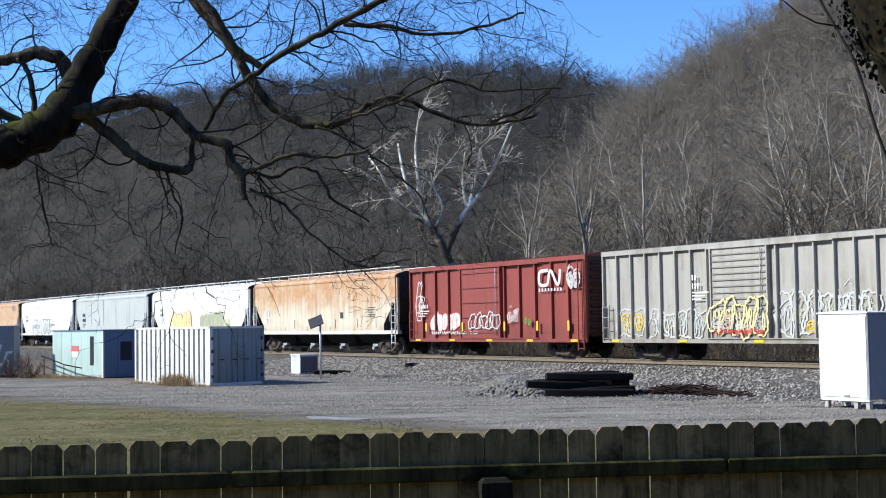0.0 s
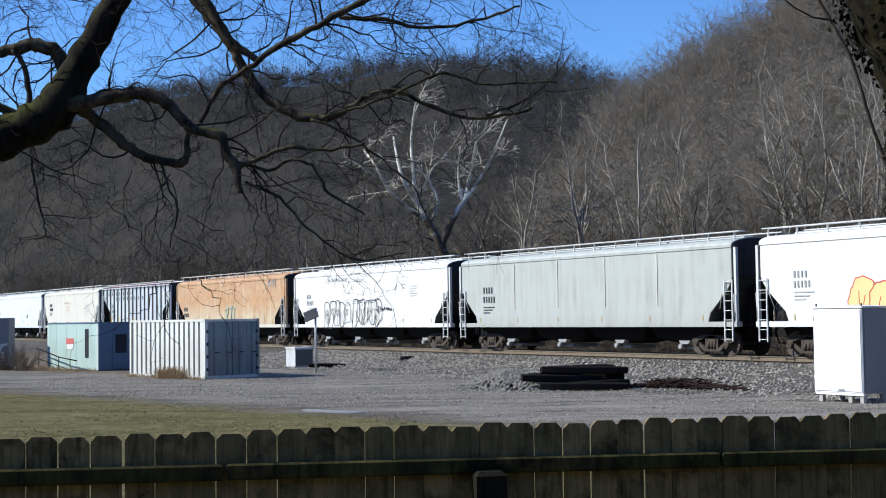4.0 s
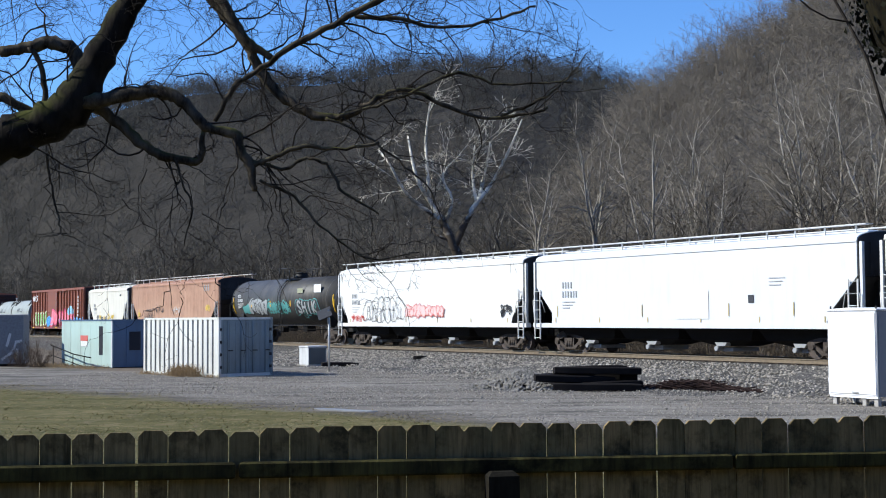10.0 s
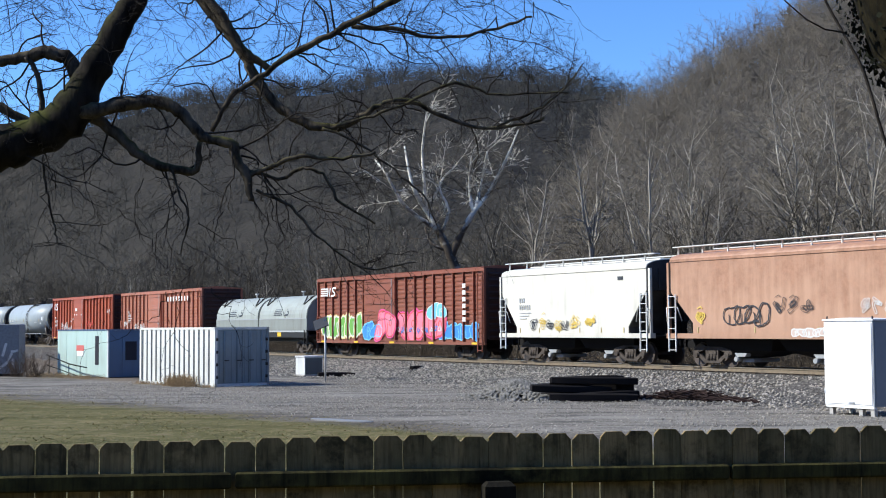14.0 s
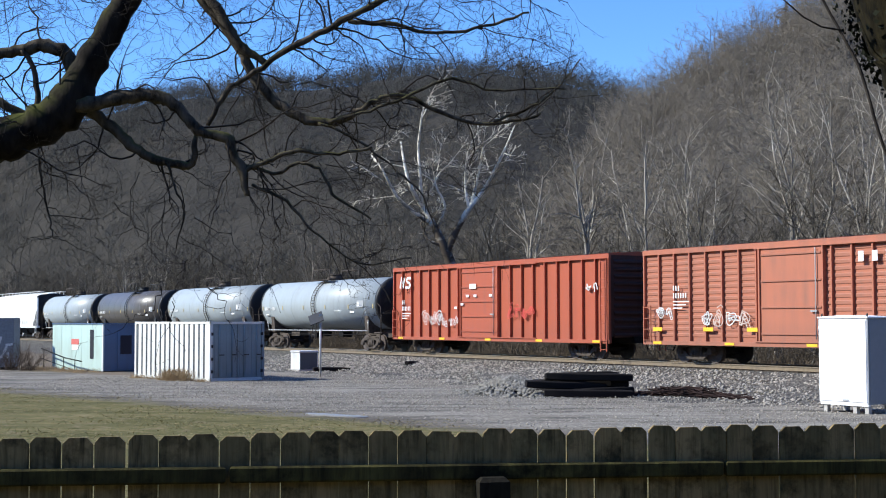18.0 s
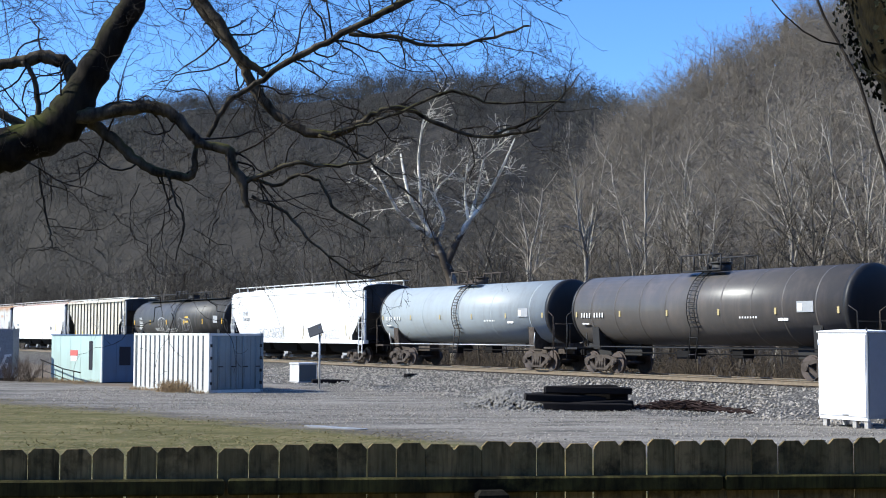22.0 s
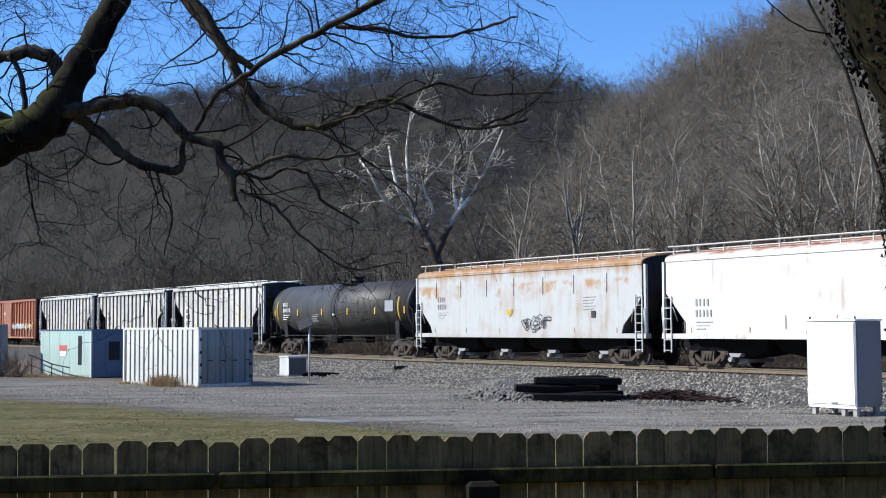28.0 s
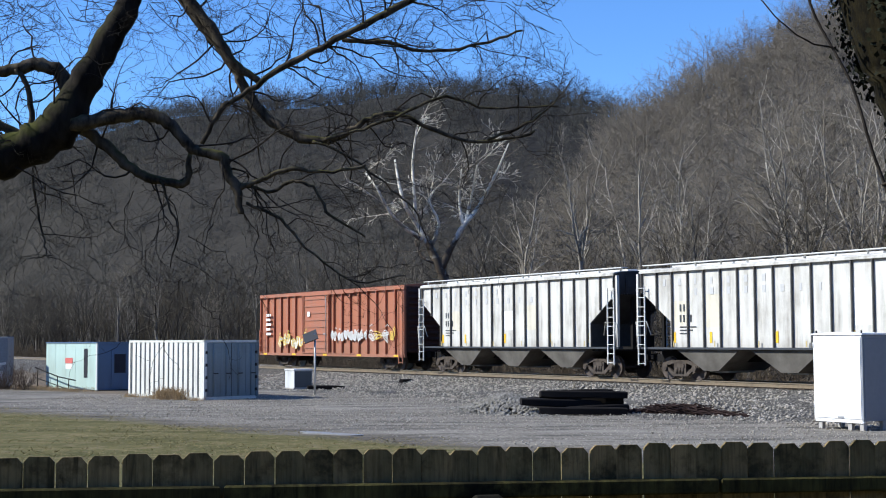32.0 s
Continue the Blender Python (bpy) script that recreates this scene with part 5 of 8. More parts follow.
def yard_tree():
    rng = np.random.default_rng(33)
    root = tagged(new("yard_tree"), "old dark tree with mossy crooked limbs and fine bare twigs", "tree")
    trunk = Build()
    trunk.tube([(-3.35, TREE_Y, -0.3), (-3.25, TREE_Y, 0.5), (-3.1, TREE_Y, 1.6), (-2.85, TREE_Y, 2.6), (-2.62, TREE_Y, 3.1), (-2.45, TREE_Y, 3.21)], [0.42, 0.33, 0.27, 0.22, 0.17, 0.135], 14)
    trunk.tube([(-3.0, TREE_Y, 2.0), (-3.2, TREE_Y + 0.2, 3.2), (-3.1, TREE_Y + 0.5, 4.6), (-2.3, TREE_Y + 0.5, 5.2), (-1.75, TREE_Y + 0.45, 4.75)], [0.2, 0.15, 0.1, 0.07, 0.052], 10)
    trunk.tube([(-2.3, TREE_Y + 0.5, 5.2), (-1.2, TREE_Y + 0.4, 5.6), (-0.4, TREE_Y + 0.3, 5.5), (0.2, TREE_Y + 0.2, 5.0)], [0.06, 0.05, 0.035, 0.024], 8)
    part("trunk", trunk.mesh("trunk", M["limb"]), root)
    segs = []
    plan = ((9, 5, 0.5, 50, -0.012), (7, 4, 0.5, 48, -0.015), (5, 0, 0, 0, -0.02))
    for name, rows in BOUGHS.items():
        dy = DEPTH[name]
        path = smooth_path([(x, TREE_Y + dy + 0.03 * math.sin(3 * x), z, r) for x, z, r in rows], 5)
        b = Build()
        kink = [(p[0] + rng.normal(0, 0.004), p[1], p[2] + rng.normal(0, 0.004)) for p in path]
        b.tube(kink, [float(p[3]) * rng.uniform(0.9, 1.12) for p in path], 10 if rows[0][2] > 0.02 else 6)
        part("limb", b.mesh("limb", M["limb" if name == "main" else "bough"]), root)
        length = sum((Vector(kink[i + 1]) - Vector(kink[i])).length for i in range(len(kink) - 1))
        for _ in range(int(length * (4 if rows[0][2] > 0.05 else 7.0 if name == "rise" else 9.5))):
            k = rng.integers(1, len(kink) - 1)
            axis = (Vector(kink[k + 1]) - Vector(kink[k])).normalized()
            ang = rng.choice([-1, 1]) * math.radians(rng.uniform(30, 75))
            d = Vector((axis.x * math.cos(ang) - axis.z * math.sin(ang), rng.normal(0, 0.45), axis.x * math.sin(ang) + axis.z * math.cos(ang))).normalized()
            r = min(0.35 * float(path[k][3]) + 0.0015, 0.0075)
            grow(rng, segs, Vector(kink[k]), d, rng.uniform(0.2, 0.7), r, 0, plan, 0.30)
    # the crown that stands above and to the side, out of which twigs hang into view
    for _ in range(125):
        p = Vector((rng.uniform(-2.6, 0.55), TREE_Y + rng.uniform(-0.2, 0.6), rng.uniform(4.05, 4.3)))
        grow(rng, segs, p, Vector((rng.uniform(-0.5, 1.0), rng.normal(0, 0.3), rng.uniform(-0.9, 0.1))).normalized(), rng.uniform(0.3, 0.8), 0.003, 0, plan, 0.30)
    # crooked shoots that hang from the boughs: from (x, z) to (x, z), bowed sideways
    hang = ((-2.08, 3.18, -2.04, 2.80, 0.08), (-2.04, 2.80, -2.30, 2.70, 0.04), (-1.42, 3.12, -1.40, 2.66, 0.10), (-1.44, 2.98, -1.56, 2.64, 0.05), (-1.33, 2.90, -1.04, 2.58, -0.06),
            (-0.97, 2.96, -0.87, 2.40, 0.05), (-0.86, 3.10, -0.50, 2.68, -0.07), (-0.50, 2.68, 0.02, 2.70, -0.05), (-0.64, 3.18, -0.28, 2.88, -0.09), (-0.87, 2.92, -0.87, 2.60, 0.03),
            (-0.67, 2.90, -0.70, 2.60, 0.06), (-1.95, 3.26, -1.78, 2.76, 0.03), (-1.26, 2.56, -1.15, 2.34, -0.02), (-1.44, 2.46, -1.36, 2.20, 0.05), (-1.50, 2.54, -1.68, 2.36, -0.04),
            (-1.36, 2.68, -1.44, 2.46, 0.02), (-0.30, 3.20, 0.30, 2.86, -0.08), (-0.10, 3.05, -0.02, 2.62, 0.06),
            (-1.62, 3.14, -1.58, 2.74, 0.07), (-1.20, 2.96, -1.22, 2.62, 0.05), (-0.40, 3.02, -0.36, 2.58, 0.06), (-1.75, 2.98, -1.50, 2.54, -0.05))
    for x0, z0, x1, z1, bow in hang:
        a, b, side = Vector((x0, TREE_Y + 0.1, z0)), Vector((x1, TREE_Y + 0.1, z1)), Vector((z1 - z0, 0, x0 - x1)).normalized()
        prev, n = a, 9
        for k in range(n):
            u = (k + 1) / n
            q = a.lerp(b, u) + side * (bow * math.sin(math.pi * u) + rng.normal(0, 0.012)) + Vector((0, rng.normal(0, 0.02), 0))
            segs.append((prev, q, 0.0034 - 0.0022 * k / n, 0.0034 - 0.0022 * u, 0))
            if rng.random() < (0.6 if z1 > 2.62 else 0.22):
                d = (q - prev).normalized() + Vector((rng.normal(0, 0.8), rng.normal(0, 0.3), rng.normal(-0.1, 0.5)))
                grow(rng, segs, q, d.normalized(), rng.uniform(0.12, 0.38), 0.0020, 0, ((6, 2, 0.5, 48, -0.02), (4, 0, 0, 0, 0)), 0.32)
            prev = q
    segs = [(a, b, max(0.8 * r0, 0.0008), max(0.8 * r1, 0.0005), l) for a, b, r0, r1, l in segs if max(a.x, b.x) < 0.80 + 0.14 * math.sin(9 * b.z) - 0.25 * max(0.0, b.z - 3.95)]
    part("crown", arrays_mesh("crown", *segment_arrays(segs, 4), M["fine_twig"]), root, "fine dark bare twigs")


yard_tree()


def ivy_tree():
    rng = np.random.default_rng(12)
    root = tagged(new("ivy_covered_tree"), "leaning tree trunk clad in dark ivy and moss", "tree")
    line = [(2.21, 6.0, -0.3), (2.22, 6.0, 0.8), (2.24, 6.0, 1.54), (2.28, 6.0, 2.28), (2.30, 6.0, 2.73), (2.25, 6.0, 3.16), (2.14, 6.0, 3.55), (1.97, 6.0, 4.0), (1.2, 6.1, 6.5)]
    rad = [0.30, 0.26, 0.235, 0.22, 0.215, 0.215, 0.215, 0.21, 0.12]
    fine = smooth_path([(*p, r) for p, r in zip(line, rad)], 6)
    b = Build()
    b.tube([tuple(p[:3]) for p in fine], [float(p[3]) * rng.uniform(0.95, 1.06) for p in fine], 16)
    part("trunk", b.mesh("trunk", M["ivy_trunk"]), root)
    side = Build()
    rows = smooth_path([(2.0, 5.9, 2.75, 0.008), (1.95, 5.9, 2.99, 0.0075), (1.89, 5.9, 3.17, 0.007), (1.82, 5.92, 3.45, 0.007), (1.75, 5.95, 3.62, 0.006), (1.66, 6.0, 3.85, 0.006), (1.6, 6.0, 4.2, 0.005)], 4)
    side.tube([tuple(p[:3]) for p in rows], [float(p[3]) for p in rows], 6)
    side.tube([(1.745, 5.95, 3.64), (1.66, 5.95, 3.655), (1.58, 5.95, 3.70), (1.49, 5.95, 3.78), (1.40, 5.96, 3.90)], [0.0045, 0.004, 0.004, 0.0035, 0.003], 5)
    side.tube([(1.93, 5.9, 3.02), (2.02, 5.8, 3.06), (2.12, 5.7, 3.12)], [0.006, 0.005, 0.004], 5)
    part("side_branch", side.mesh("side_branch", M["fine_twig"]), root)
    # leaves: small folded blades on the bark
    V, Q = [], []
    for k in range(16000):
        p = fine[rng.integers(4, len(fine) - 6)]
        a = rng.uniform(0, 6.28)
        n = Vector((math.cos(a), math.sin(a), rng.normal(0, 0.3))).normalized()
        clump = noise.noise((math.cos(a) * 1.3, math.sin(a) * 1.3 + 5, p[2] * 2.6))
        if clump < -0.02 and rng.random() < 0.88:
            continue
        c = Vector(p[:3]) + n * (float(p[3]) + rng.uniform(-0.01, 0.03) + 0.16 * max(clump, 0)) + Vector((0, 0, rng.uniform(-0.12, 0.12)))
        u = n.cross(Vector(rng.normal(0, 1, 3))).normalized() * rng.uniform(0.008, 0.018)
        w = (n.cross(u).normalized() + n * rng.uniform(-0.7, 0.7)).normalized() * u.length
        i = len(V)
        V += [c - u, c + w * 0.9 + n * 0.006, c + u * 1.2, c - w * 0.9 + n * 0.006]
        Q.append((i, i + 1, i + 2, i + 3))
    part("ivy", arrays_mesh("ivy", np.array(V), np.array(Q), mottled("ivy_leaf", (0.020, 0.022, 0.009), (0.007, 0.008, 0.0045), 5, 0.85, 30, island=0.9)), root, "dark ivy leaves")


ivy_tree()


def sycamore():
    rng = np.random.default_rng(3)
    root = tagged(new("sycamore"), "tall sycamore with chalk-white upper limbs and dark trunk", "tree")
    k = 92 / 112
    m, nt, ns, bs = nodes_of("sycamore_bark")
    co = coords(nt)
    sp = nt.nodes.new("ShaderNodeSeparateXYZ")
    nt.links.new(co, sp.inputs[0])
    f = calc(nt, "ADD", ramp(nt, sp.outputs[2], 8.6, 10.6), ramp(nt, noise_tex(nt, co, 1.3, 5), 0.4, 0.6, -0.45, 0.3))
    nt.links.new(blend(nt, f, (0.085, 0.068, 0.052), (0.80, 0.74, 0.62)), bs.inputs["Base Color"])
    bs.inputs["Roughness"].default_value, bs.inputs["Specular IOR Level"].default_value = 0.9, 0.1
    Y = 92.0
    limbs = [[(0.9, 0, 0.32), (0.64, 5.0, 0.28), (0.35, 7.0, 0.24), (-0.28, 8.6, 0.21), (-1.2, 10.5, 0.17), (-2.1, 12.0, 0.12), (-3.2, 14.0, 0.08), (-3.9, 17.5, 0.04)],
             [(-0.1, 8.0, 0.18), (0.9, 10.2, 0.15), (2.0, 12.0, 0.12), (3.2, 13.6, 0.09), (4.6, 16.2, 0.06), (5.6, 18.6, 0.03)],
             [(2.0, 12.0, 0.1), (2.5, 14.2, 0.07), (3.0, 16.8, 0.04)], [(1.8, 11.8, 0.09), (1.5, 14.0, 0.06), (1.7, 16.5, 0.03)],
             [(-1.2, 10.5, 0.12), (-2.9, 11.6, 0.1), (-4.2, 12.8, 0.08), (-5.4, 15.0, 0.05), (-6.4, 16.4, 0.03)],
             [(-0.9, 10.0, 0.09), (-0.2, 12.0, 0.07), (-1.0, 14.0, 0.05), (0.5, 15.8, 0.03)],
             [(-2.1, 12.0, 0.1), (-2.2, 14.0, 0.08), (-2.4, 17.0, 0.06), (-2.0, 20.0, 0.03)], [(-0.2, 8.6, 0.08), (-1.6, 9.2, 0.06), (-2.2, 10.6, 0.04)]]
    segs, pale = [], []
    plan = ((4, 6, 0.5, 42, 0.03), (3, 4, 0.5, 42, 0.02), (2, 0, 0, 0, 0))
    for rows in limbs:
        path = smooth_path([(x * k, Y + 0.25 * x * math.sin(z), z * k + 2.35 * (1 - k), r) for x, z, r in rows], 3)
        b = Build()
        b.tube([tuple(p[:3]) for p in path], [float(p[3]) * 1.5 for p in path], 7)
        part("trunk" if rows is limbs[0] else "limb", b.mesh("limb", m), root)
        for _ in range(20):
            i = rng.integers(len(path) // 3, len(path))
            if path[i][2] < 8:
                continue
            d = Vector((rng.normal(0, 0.8), rng.normal(0, 0.6), rng.uniform(-0.1, 1.0))).normalized()
            grow(rng, pale if rng.random() < 0.22 else segs, Vector(path[i][:3]), d, rng.uniform(1.2, 3.4), 0.036, 0, plan)
    segs = [(a, b, max(r0, 0.010), max(r1, 0.006), l) for a, b, r0, r1, l in segs]
    part("crown", arrays_mesh("crown", *segment_arrays(segs, 3), M["twig"]), root)
    pale = [(a, b, max(r0, 0.014), max(r1, 0.008), l) for a, b, r0, r1, l in pale]
    part("pale_branchwork", arrays_mesh("pale_branchwork", *segment_arrays(pale, 3), m), root, "chalk-white thin branches")


sycamore()


def shade_wall():
    # added out of view, to block sky light from behind the camera
    m = mottled("shade_wall_paint", (0.42, 0.40, 0.36), (0.34, 0.32, 0.29), 1.2, 0.8, 20)
    piece("wall_south", lambda b: b.box(-9, 9, -2.4, -2.2, -0.2, 6.2), m)
    tagged(bpy.data.objects["wall_south"], "plain painted house wall", "wall", kind="structure")


shade_wall()

# ---- rolling stock: x is the way of travel, y away from the camera, z up from the rail ----
SIDE = 1.6      # from the middle of a car to its side
WALL = -1.47    # a boxcar's side sheet, behind its ribs


def wheel_mesh(b):
    for (r0, y0, r1, y1) in ((0.50, -0.015, 0.50, 0.01), (0.457, 0.01, 0.452, 0.12)):
        b.loft([[(r * math.cos(a), y, r * math.sin(a)) for a in (2 * math.pi * j / 24 for j in range(24))] for r, y in ((r0, y0), (r1, y1))], smooth=False)
    b.loft([[(r * math.cos(a), y, r * math.sin(a)) for a in (2 * math.pi * j / 16 for j in range(16))] for r, y in ((0.16, 0.05), (0.14, 0.19))])


def side_frame_mesh(b):
    # cast side frame: a bowed top member, a sagging lower one, two window openings and the spring seat
    t = 0.05
    top = [(-1.12, 0.60), (-0.98, 0.70), (-0.45, 0.80), (0.45, 0.80), (0.98, 0.70), (1.12, 0.60), (1.12, 0.48), (0.98, 0.52), (0.42, 0.66), (-0.42, 0.66), (-0.98, 0.52), (-1.12, 0.48)]
    b.prism_y(top, -t, t)
    b.prism_y([(-0.98, 0.54), (-0.84, 0.60), (-0.34, 0.27), (0.34, 0.27), (0.84, 0.60), (0.98, 0.54), (0.44, 0.15), (-0.44, 0.15)], -t * 0.9, t * 0.9)
    for x in (-0.36, 0.26):
        b.box(x, x + 0.10, -t, t, 0.24, 0.70)
    for x in (-0.17, 0.0, 0.17):
        b.tube([(x, -0.03, 0.27), (x, -0.03, 0.50)], 0.075, 8)
    b.box(-0.27, 0.27, -0.09, 0.09, 0.50, 0.64)
    for x in (-0.889, 0.889):
        b.tube([(x, -0.13, 0.457), (x, 0.02, 0.457)], 0.13, 10)
        b.box(x - 0.15, x + 0.15, -0.08, 0.05, 0.40, 0.62)


def truck(car, x):
    bolster = shared("truck", lambda b: [b.box(-0.2, 0.2, -1.05, 1.05, 0.5, 0.76), b.tube([(0, 0, 0.7), (0, 0, 0.95)], 0.25, 12)], M["truck"])
    t = part("truck", bolster, car, "brown-grey cast two-axle truck", at=pose(x, 0, 0))
    frame_me = shared("side_frame", side_frame_mesh, M["truck"])
    wheel_me = shared("wheel", wheel_mesh, M["wheel"])
    axle_me = shared("axle", lambda b: b.tube([(0, -0.75, 0), (0, 0.75, 0)], 0.085, 10), M["wheel"])
    for y, r in ((-1.0, 0), (1.0, 180)):
        part("side_frame", frame_me, t, at=pose(0, y, 0, 0, 0, r))
    for wx in (-0.889, 0.889):
        part("axle", axle_me, t, at=pose(wx, 0, 0.457))
        part("wheel", wheel_me, t, at=pose(wx, -0.70, 0.457, 0, 0, 180))
        part("wheel", wheel_me, t, at=pose(wx, 0.70, 0.457))


def couplers(car, half, reach):
    for sgn in (-1, 1):
        def make(b, sgn=sgn):
            b.box(*sorted((sgn * (half - 1.2), sgn * (half + reach * 0.45))), -0.22, 0.22, 0.72, 1.02)
            b.box(*sorted((sgn * (half + reach * 0.45), sgn * (half + reach * 0.9))), -0.09, 0.09, 0.80, 0.96)
            b.box(*sorted((sgn * (half + reach * 0.9), sgn * (half + reach * 0.99))), -0.16, 0.16, 0.74, 1.04)
        c = part("coupler", shared(("coupler", round(half, 2), round(reach, 2), sgn), make, M["under"]), car)
        part("air_hose", shared(("air_hose", round(half, 2), sgn), lambda b: b.tube([(sgn * (half + 0.1), 0.3, 0.8), (sgn * (half + 0.3), 0.3, 0.45), (sgn * (half + 0.5), 0.1, 0.5)], 0.03, 6), M["under"]), c)


def ladder(car, x, side, z0, z1, mat, wide=0.42, out=0.05):
    y = side * (SIDE + out)

    def make(b):
        for dx in (-wide / 2, wide / 2):
            b.box(dx - 0.022, dx + 0.022, -0.025, 0.025, z0, z1)
        n = max(3, round((z1 - z0) / 0.36))
        for k in range(n):
            z = z0 + 0.08 + (z1 - z0 - 0.16) * k / (n - 1)
            b.tube([(-wide / 2, 0, z), (wide / 2, 0, z)], 0.017, 5)
    part("ladder", shared(("ladder", z0, z1, wide, mat.name), make, mat), car, at=pose(x, y, 0))


def stencil(car, x, z, w, h, mat, side=-1, out=0.012, glyphs=0, y=None):
    """Lettering that stands for itself as plain bars: glyphs bars in a row, or one block."""
    y0 = (side * SIDE if y is None else y) + side * out
    b = Build()
    n = max(glyphs, 1)
    for k in range(n):
        g = w / n
        b.box(x + k * g, x + k * g + g * (0.42 if glyphs else 1), min(y0, y0 - side * 0.01), max(y0, y0 - side * 0.01), z, z + h)
    part("marking", b.mesh("marking", mat), car, "stencilled marking")


def ribbon(b, pts, w, y, thick=0.005):
    """A painted stroke on the car's side; y is its depth, or a function that gives the depth at a height."""
    skin = y if callable(y) else (lambda z: y)
    n = len(pts)
    left, right = [], []
    for k in range(n):
        a, c = pts[max(k - 1, 0)], pts[min(k + 1, n - 1)]
        dx, dz = c[0] - a[0], c[1] - a[1]
        l = math.hypot(dx, dz) + 1e-6
        left.append((pts[k][0] - dz / l * w / 2, pts[k][1] + dx / l * w / 2))
        right.append((pts[k][0] + dz / l * w / 2, pts[k][1] - dx / l * w / 2))
    for k in range(n - 1):
        b.face([(x, skin(z), z) for x, z in (left[k], right[k], right[k + 1], left[k + 1])])
        (xa, za), (xb, zb) = right[k], right[k + 1]
        b.face([(xa, skin(za), za), (xa, skin(za) + thick, za), (xb, skin(zb) + thick, zb), (xb, skin(zb), zb)])


def shifted(pts, d):
    """The line moved sideways by d."""
    out = []
    for k in range(len(pts)):
        a, c = pts[max(k - 1, 0)], pts[min(k + 1, len(pts) - 1)]
        dx, dz = c[0] - a[0], c[1] - a[1]
        l = math.hypot(dx, dz) + 1e-6
        out.append((pts[k][0] - dz / l * d, pts[k][1] + dx / l * d))
    return out


def softened(pts):
    out = [pts[0]]
    for a, b in zip(pts, pts[1:]):
        out += [(0.75 * a[0] + 0.25 * b[0], 0.75 * a[1] + 0.25 * b[1]), (0.25 * a[0] + 0.75 * b[0], 0.25 * a[1] + 0.75 * b[1])]
    return out + [pts[-1]]


def painted_on(y, out):
    """The depth of paint that lies out from the flat side, from a depth, or from a curved skin."""
    if callable(y):
        return lambda z: y(z) - out
    return (-SIDE if y is None else y) - out


def tank_skin(radius=1.5, centre=2.74):
    return lambda z: -math.sqrt(max(radius * radius - (z - centre) ** 2, 0.01))


def throw_up(car, x0, x1, z0, z1, n, line, seed, fill=None, halo=None, w=0.05, out=0.02, y=None, jag=0.0):
    """A row of swollen, overlapping shapes in outline, with a slit or a hole in each, some filled, some with a broad edge round them."""
    rng = random.Random(seed)
    step, H = (x1 - x0) / n, z1 - z0
    for k in range(n):
        cx, cz = x0 + (k + 0.5) * step, (z0 + z1) / 2 + rng.uniform(-0.04, 0.04) * H
        rx, rz = step * rng.uniform(0.56, 0.70), H * rng.uniform(0.42, 0.52)
        p1, p2, lean = rng.uniform(0, 6.28), rng.uniform(0, 6.28), rng.uniform(-0.05, 0.30)
        shape = []
        for j in range(31):
            a = 6.2832 * j / 30
            r = 1 + 0.15 * math.sin(2 * a + p1) + 0.12 * math.sin(3 * a + p2) + jag * (0.5 - ((j * 7 + k * 3) % 5) / 4)
            u, v = math.copysign(abs(math.cos(a)) ** 0.75, math.cos(a)), math.copysign(abs(math.sin(a)) ** 0.75, math.sin(a))
            shape.append((cx + rx * r * u + lean * rz * v, cz + rz * r * v))
        b = Build()
        depth = out + 0.004 * k
        ribbon(b, shape, w * rng.uniform(0.8, 1.15), painted_on(y, depth + 0.003))
        ob = part("graffiti_shape", b.mesh("graffiti_shape", line), car, "spray-painted swollen outline")
        marks = []
        if rng.random() < 0.5:
            hole = [(cx + 0.24 * rx * math.cos(a) + 0.1 * rx, cz + 0.26 * rz * math.sin(a) + 0.15 * rz) for a in (6.2832 * j / 12 for j in range(13))]
            marks.append((hole, w * 0.8))
        for _ in range(rng.choice((1, 1, 2))):
            u, bow = rng.uniform(-0.45, 0.45), rng.uniform(-0.25, 0.25)
            marks.append((softened([(cx + rx * u, cz - rz * 0.95), (cx + rx * (u + bow), cz - rz * 0.3), (cx + rx * u, cz + rz * rng.uniform(0.05, 0.5))]), w * 0.75))
        for pts, wide in marks:
            b = Build()
            ribbon(b, pts, wide, painted_on(y, depth + 0.003))
            part("graffiti_stroke", b.mesh("graffiti_stroke", line), ob)
        for mat, grow_by, back in ((fill, 0.0, 0.001), (halo, w * 1.5, -0.001)):
            if mat is None:
                continue
            f, skin = Build(), painted_on(y, depth + back)
            edge = [(cx + (px - cx) * (1 + grow_by / rx), cz + (pz - cz) * (1 + grow_by / rz)) for px, pz in shape]
            at = skin if callable(skin) else (lambda z: skin)
            for s0, s1 in ((0.0, 0.5), (0.5, 1.0)):
                for p, q in zip(edge, edge[1:]):
                    quad = [(cx + (e[0] - cx) * m, cz + (e[1] - cz) * m) for e, m in ((p, s0), (p, s1), (q, s1), (q, s0))]
                    f.face([(gx, at(gz), gz) for gx, gz in (quad[1:] if s0 == 0 else quad)])
            part("spray_fill", f.mesh("spray_fill", mat), ob)


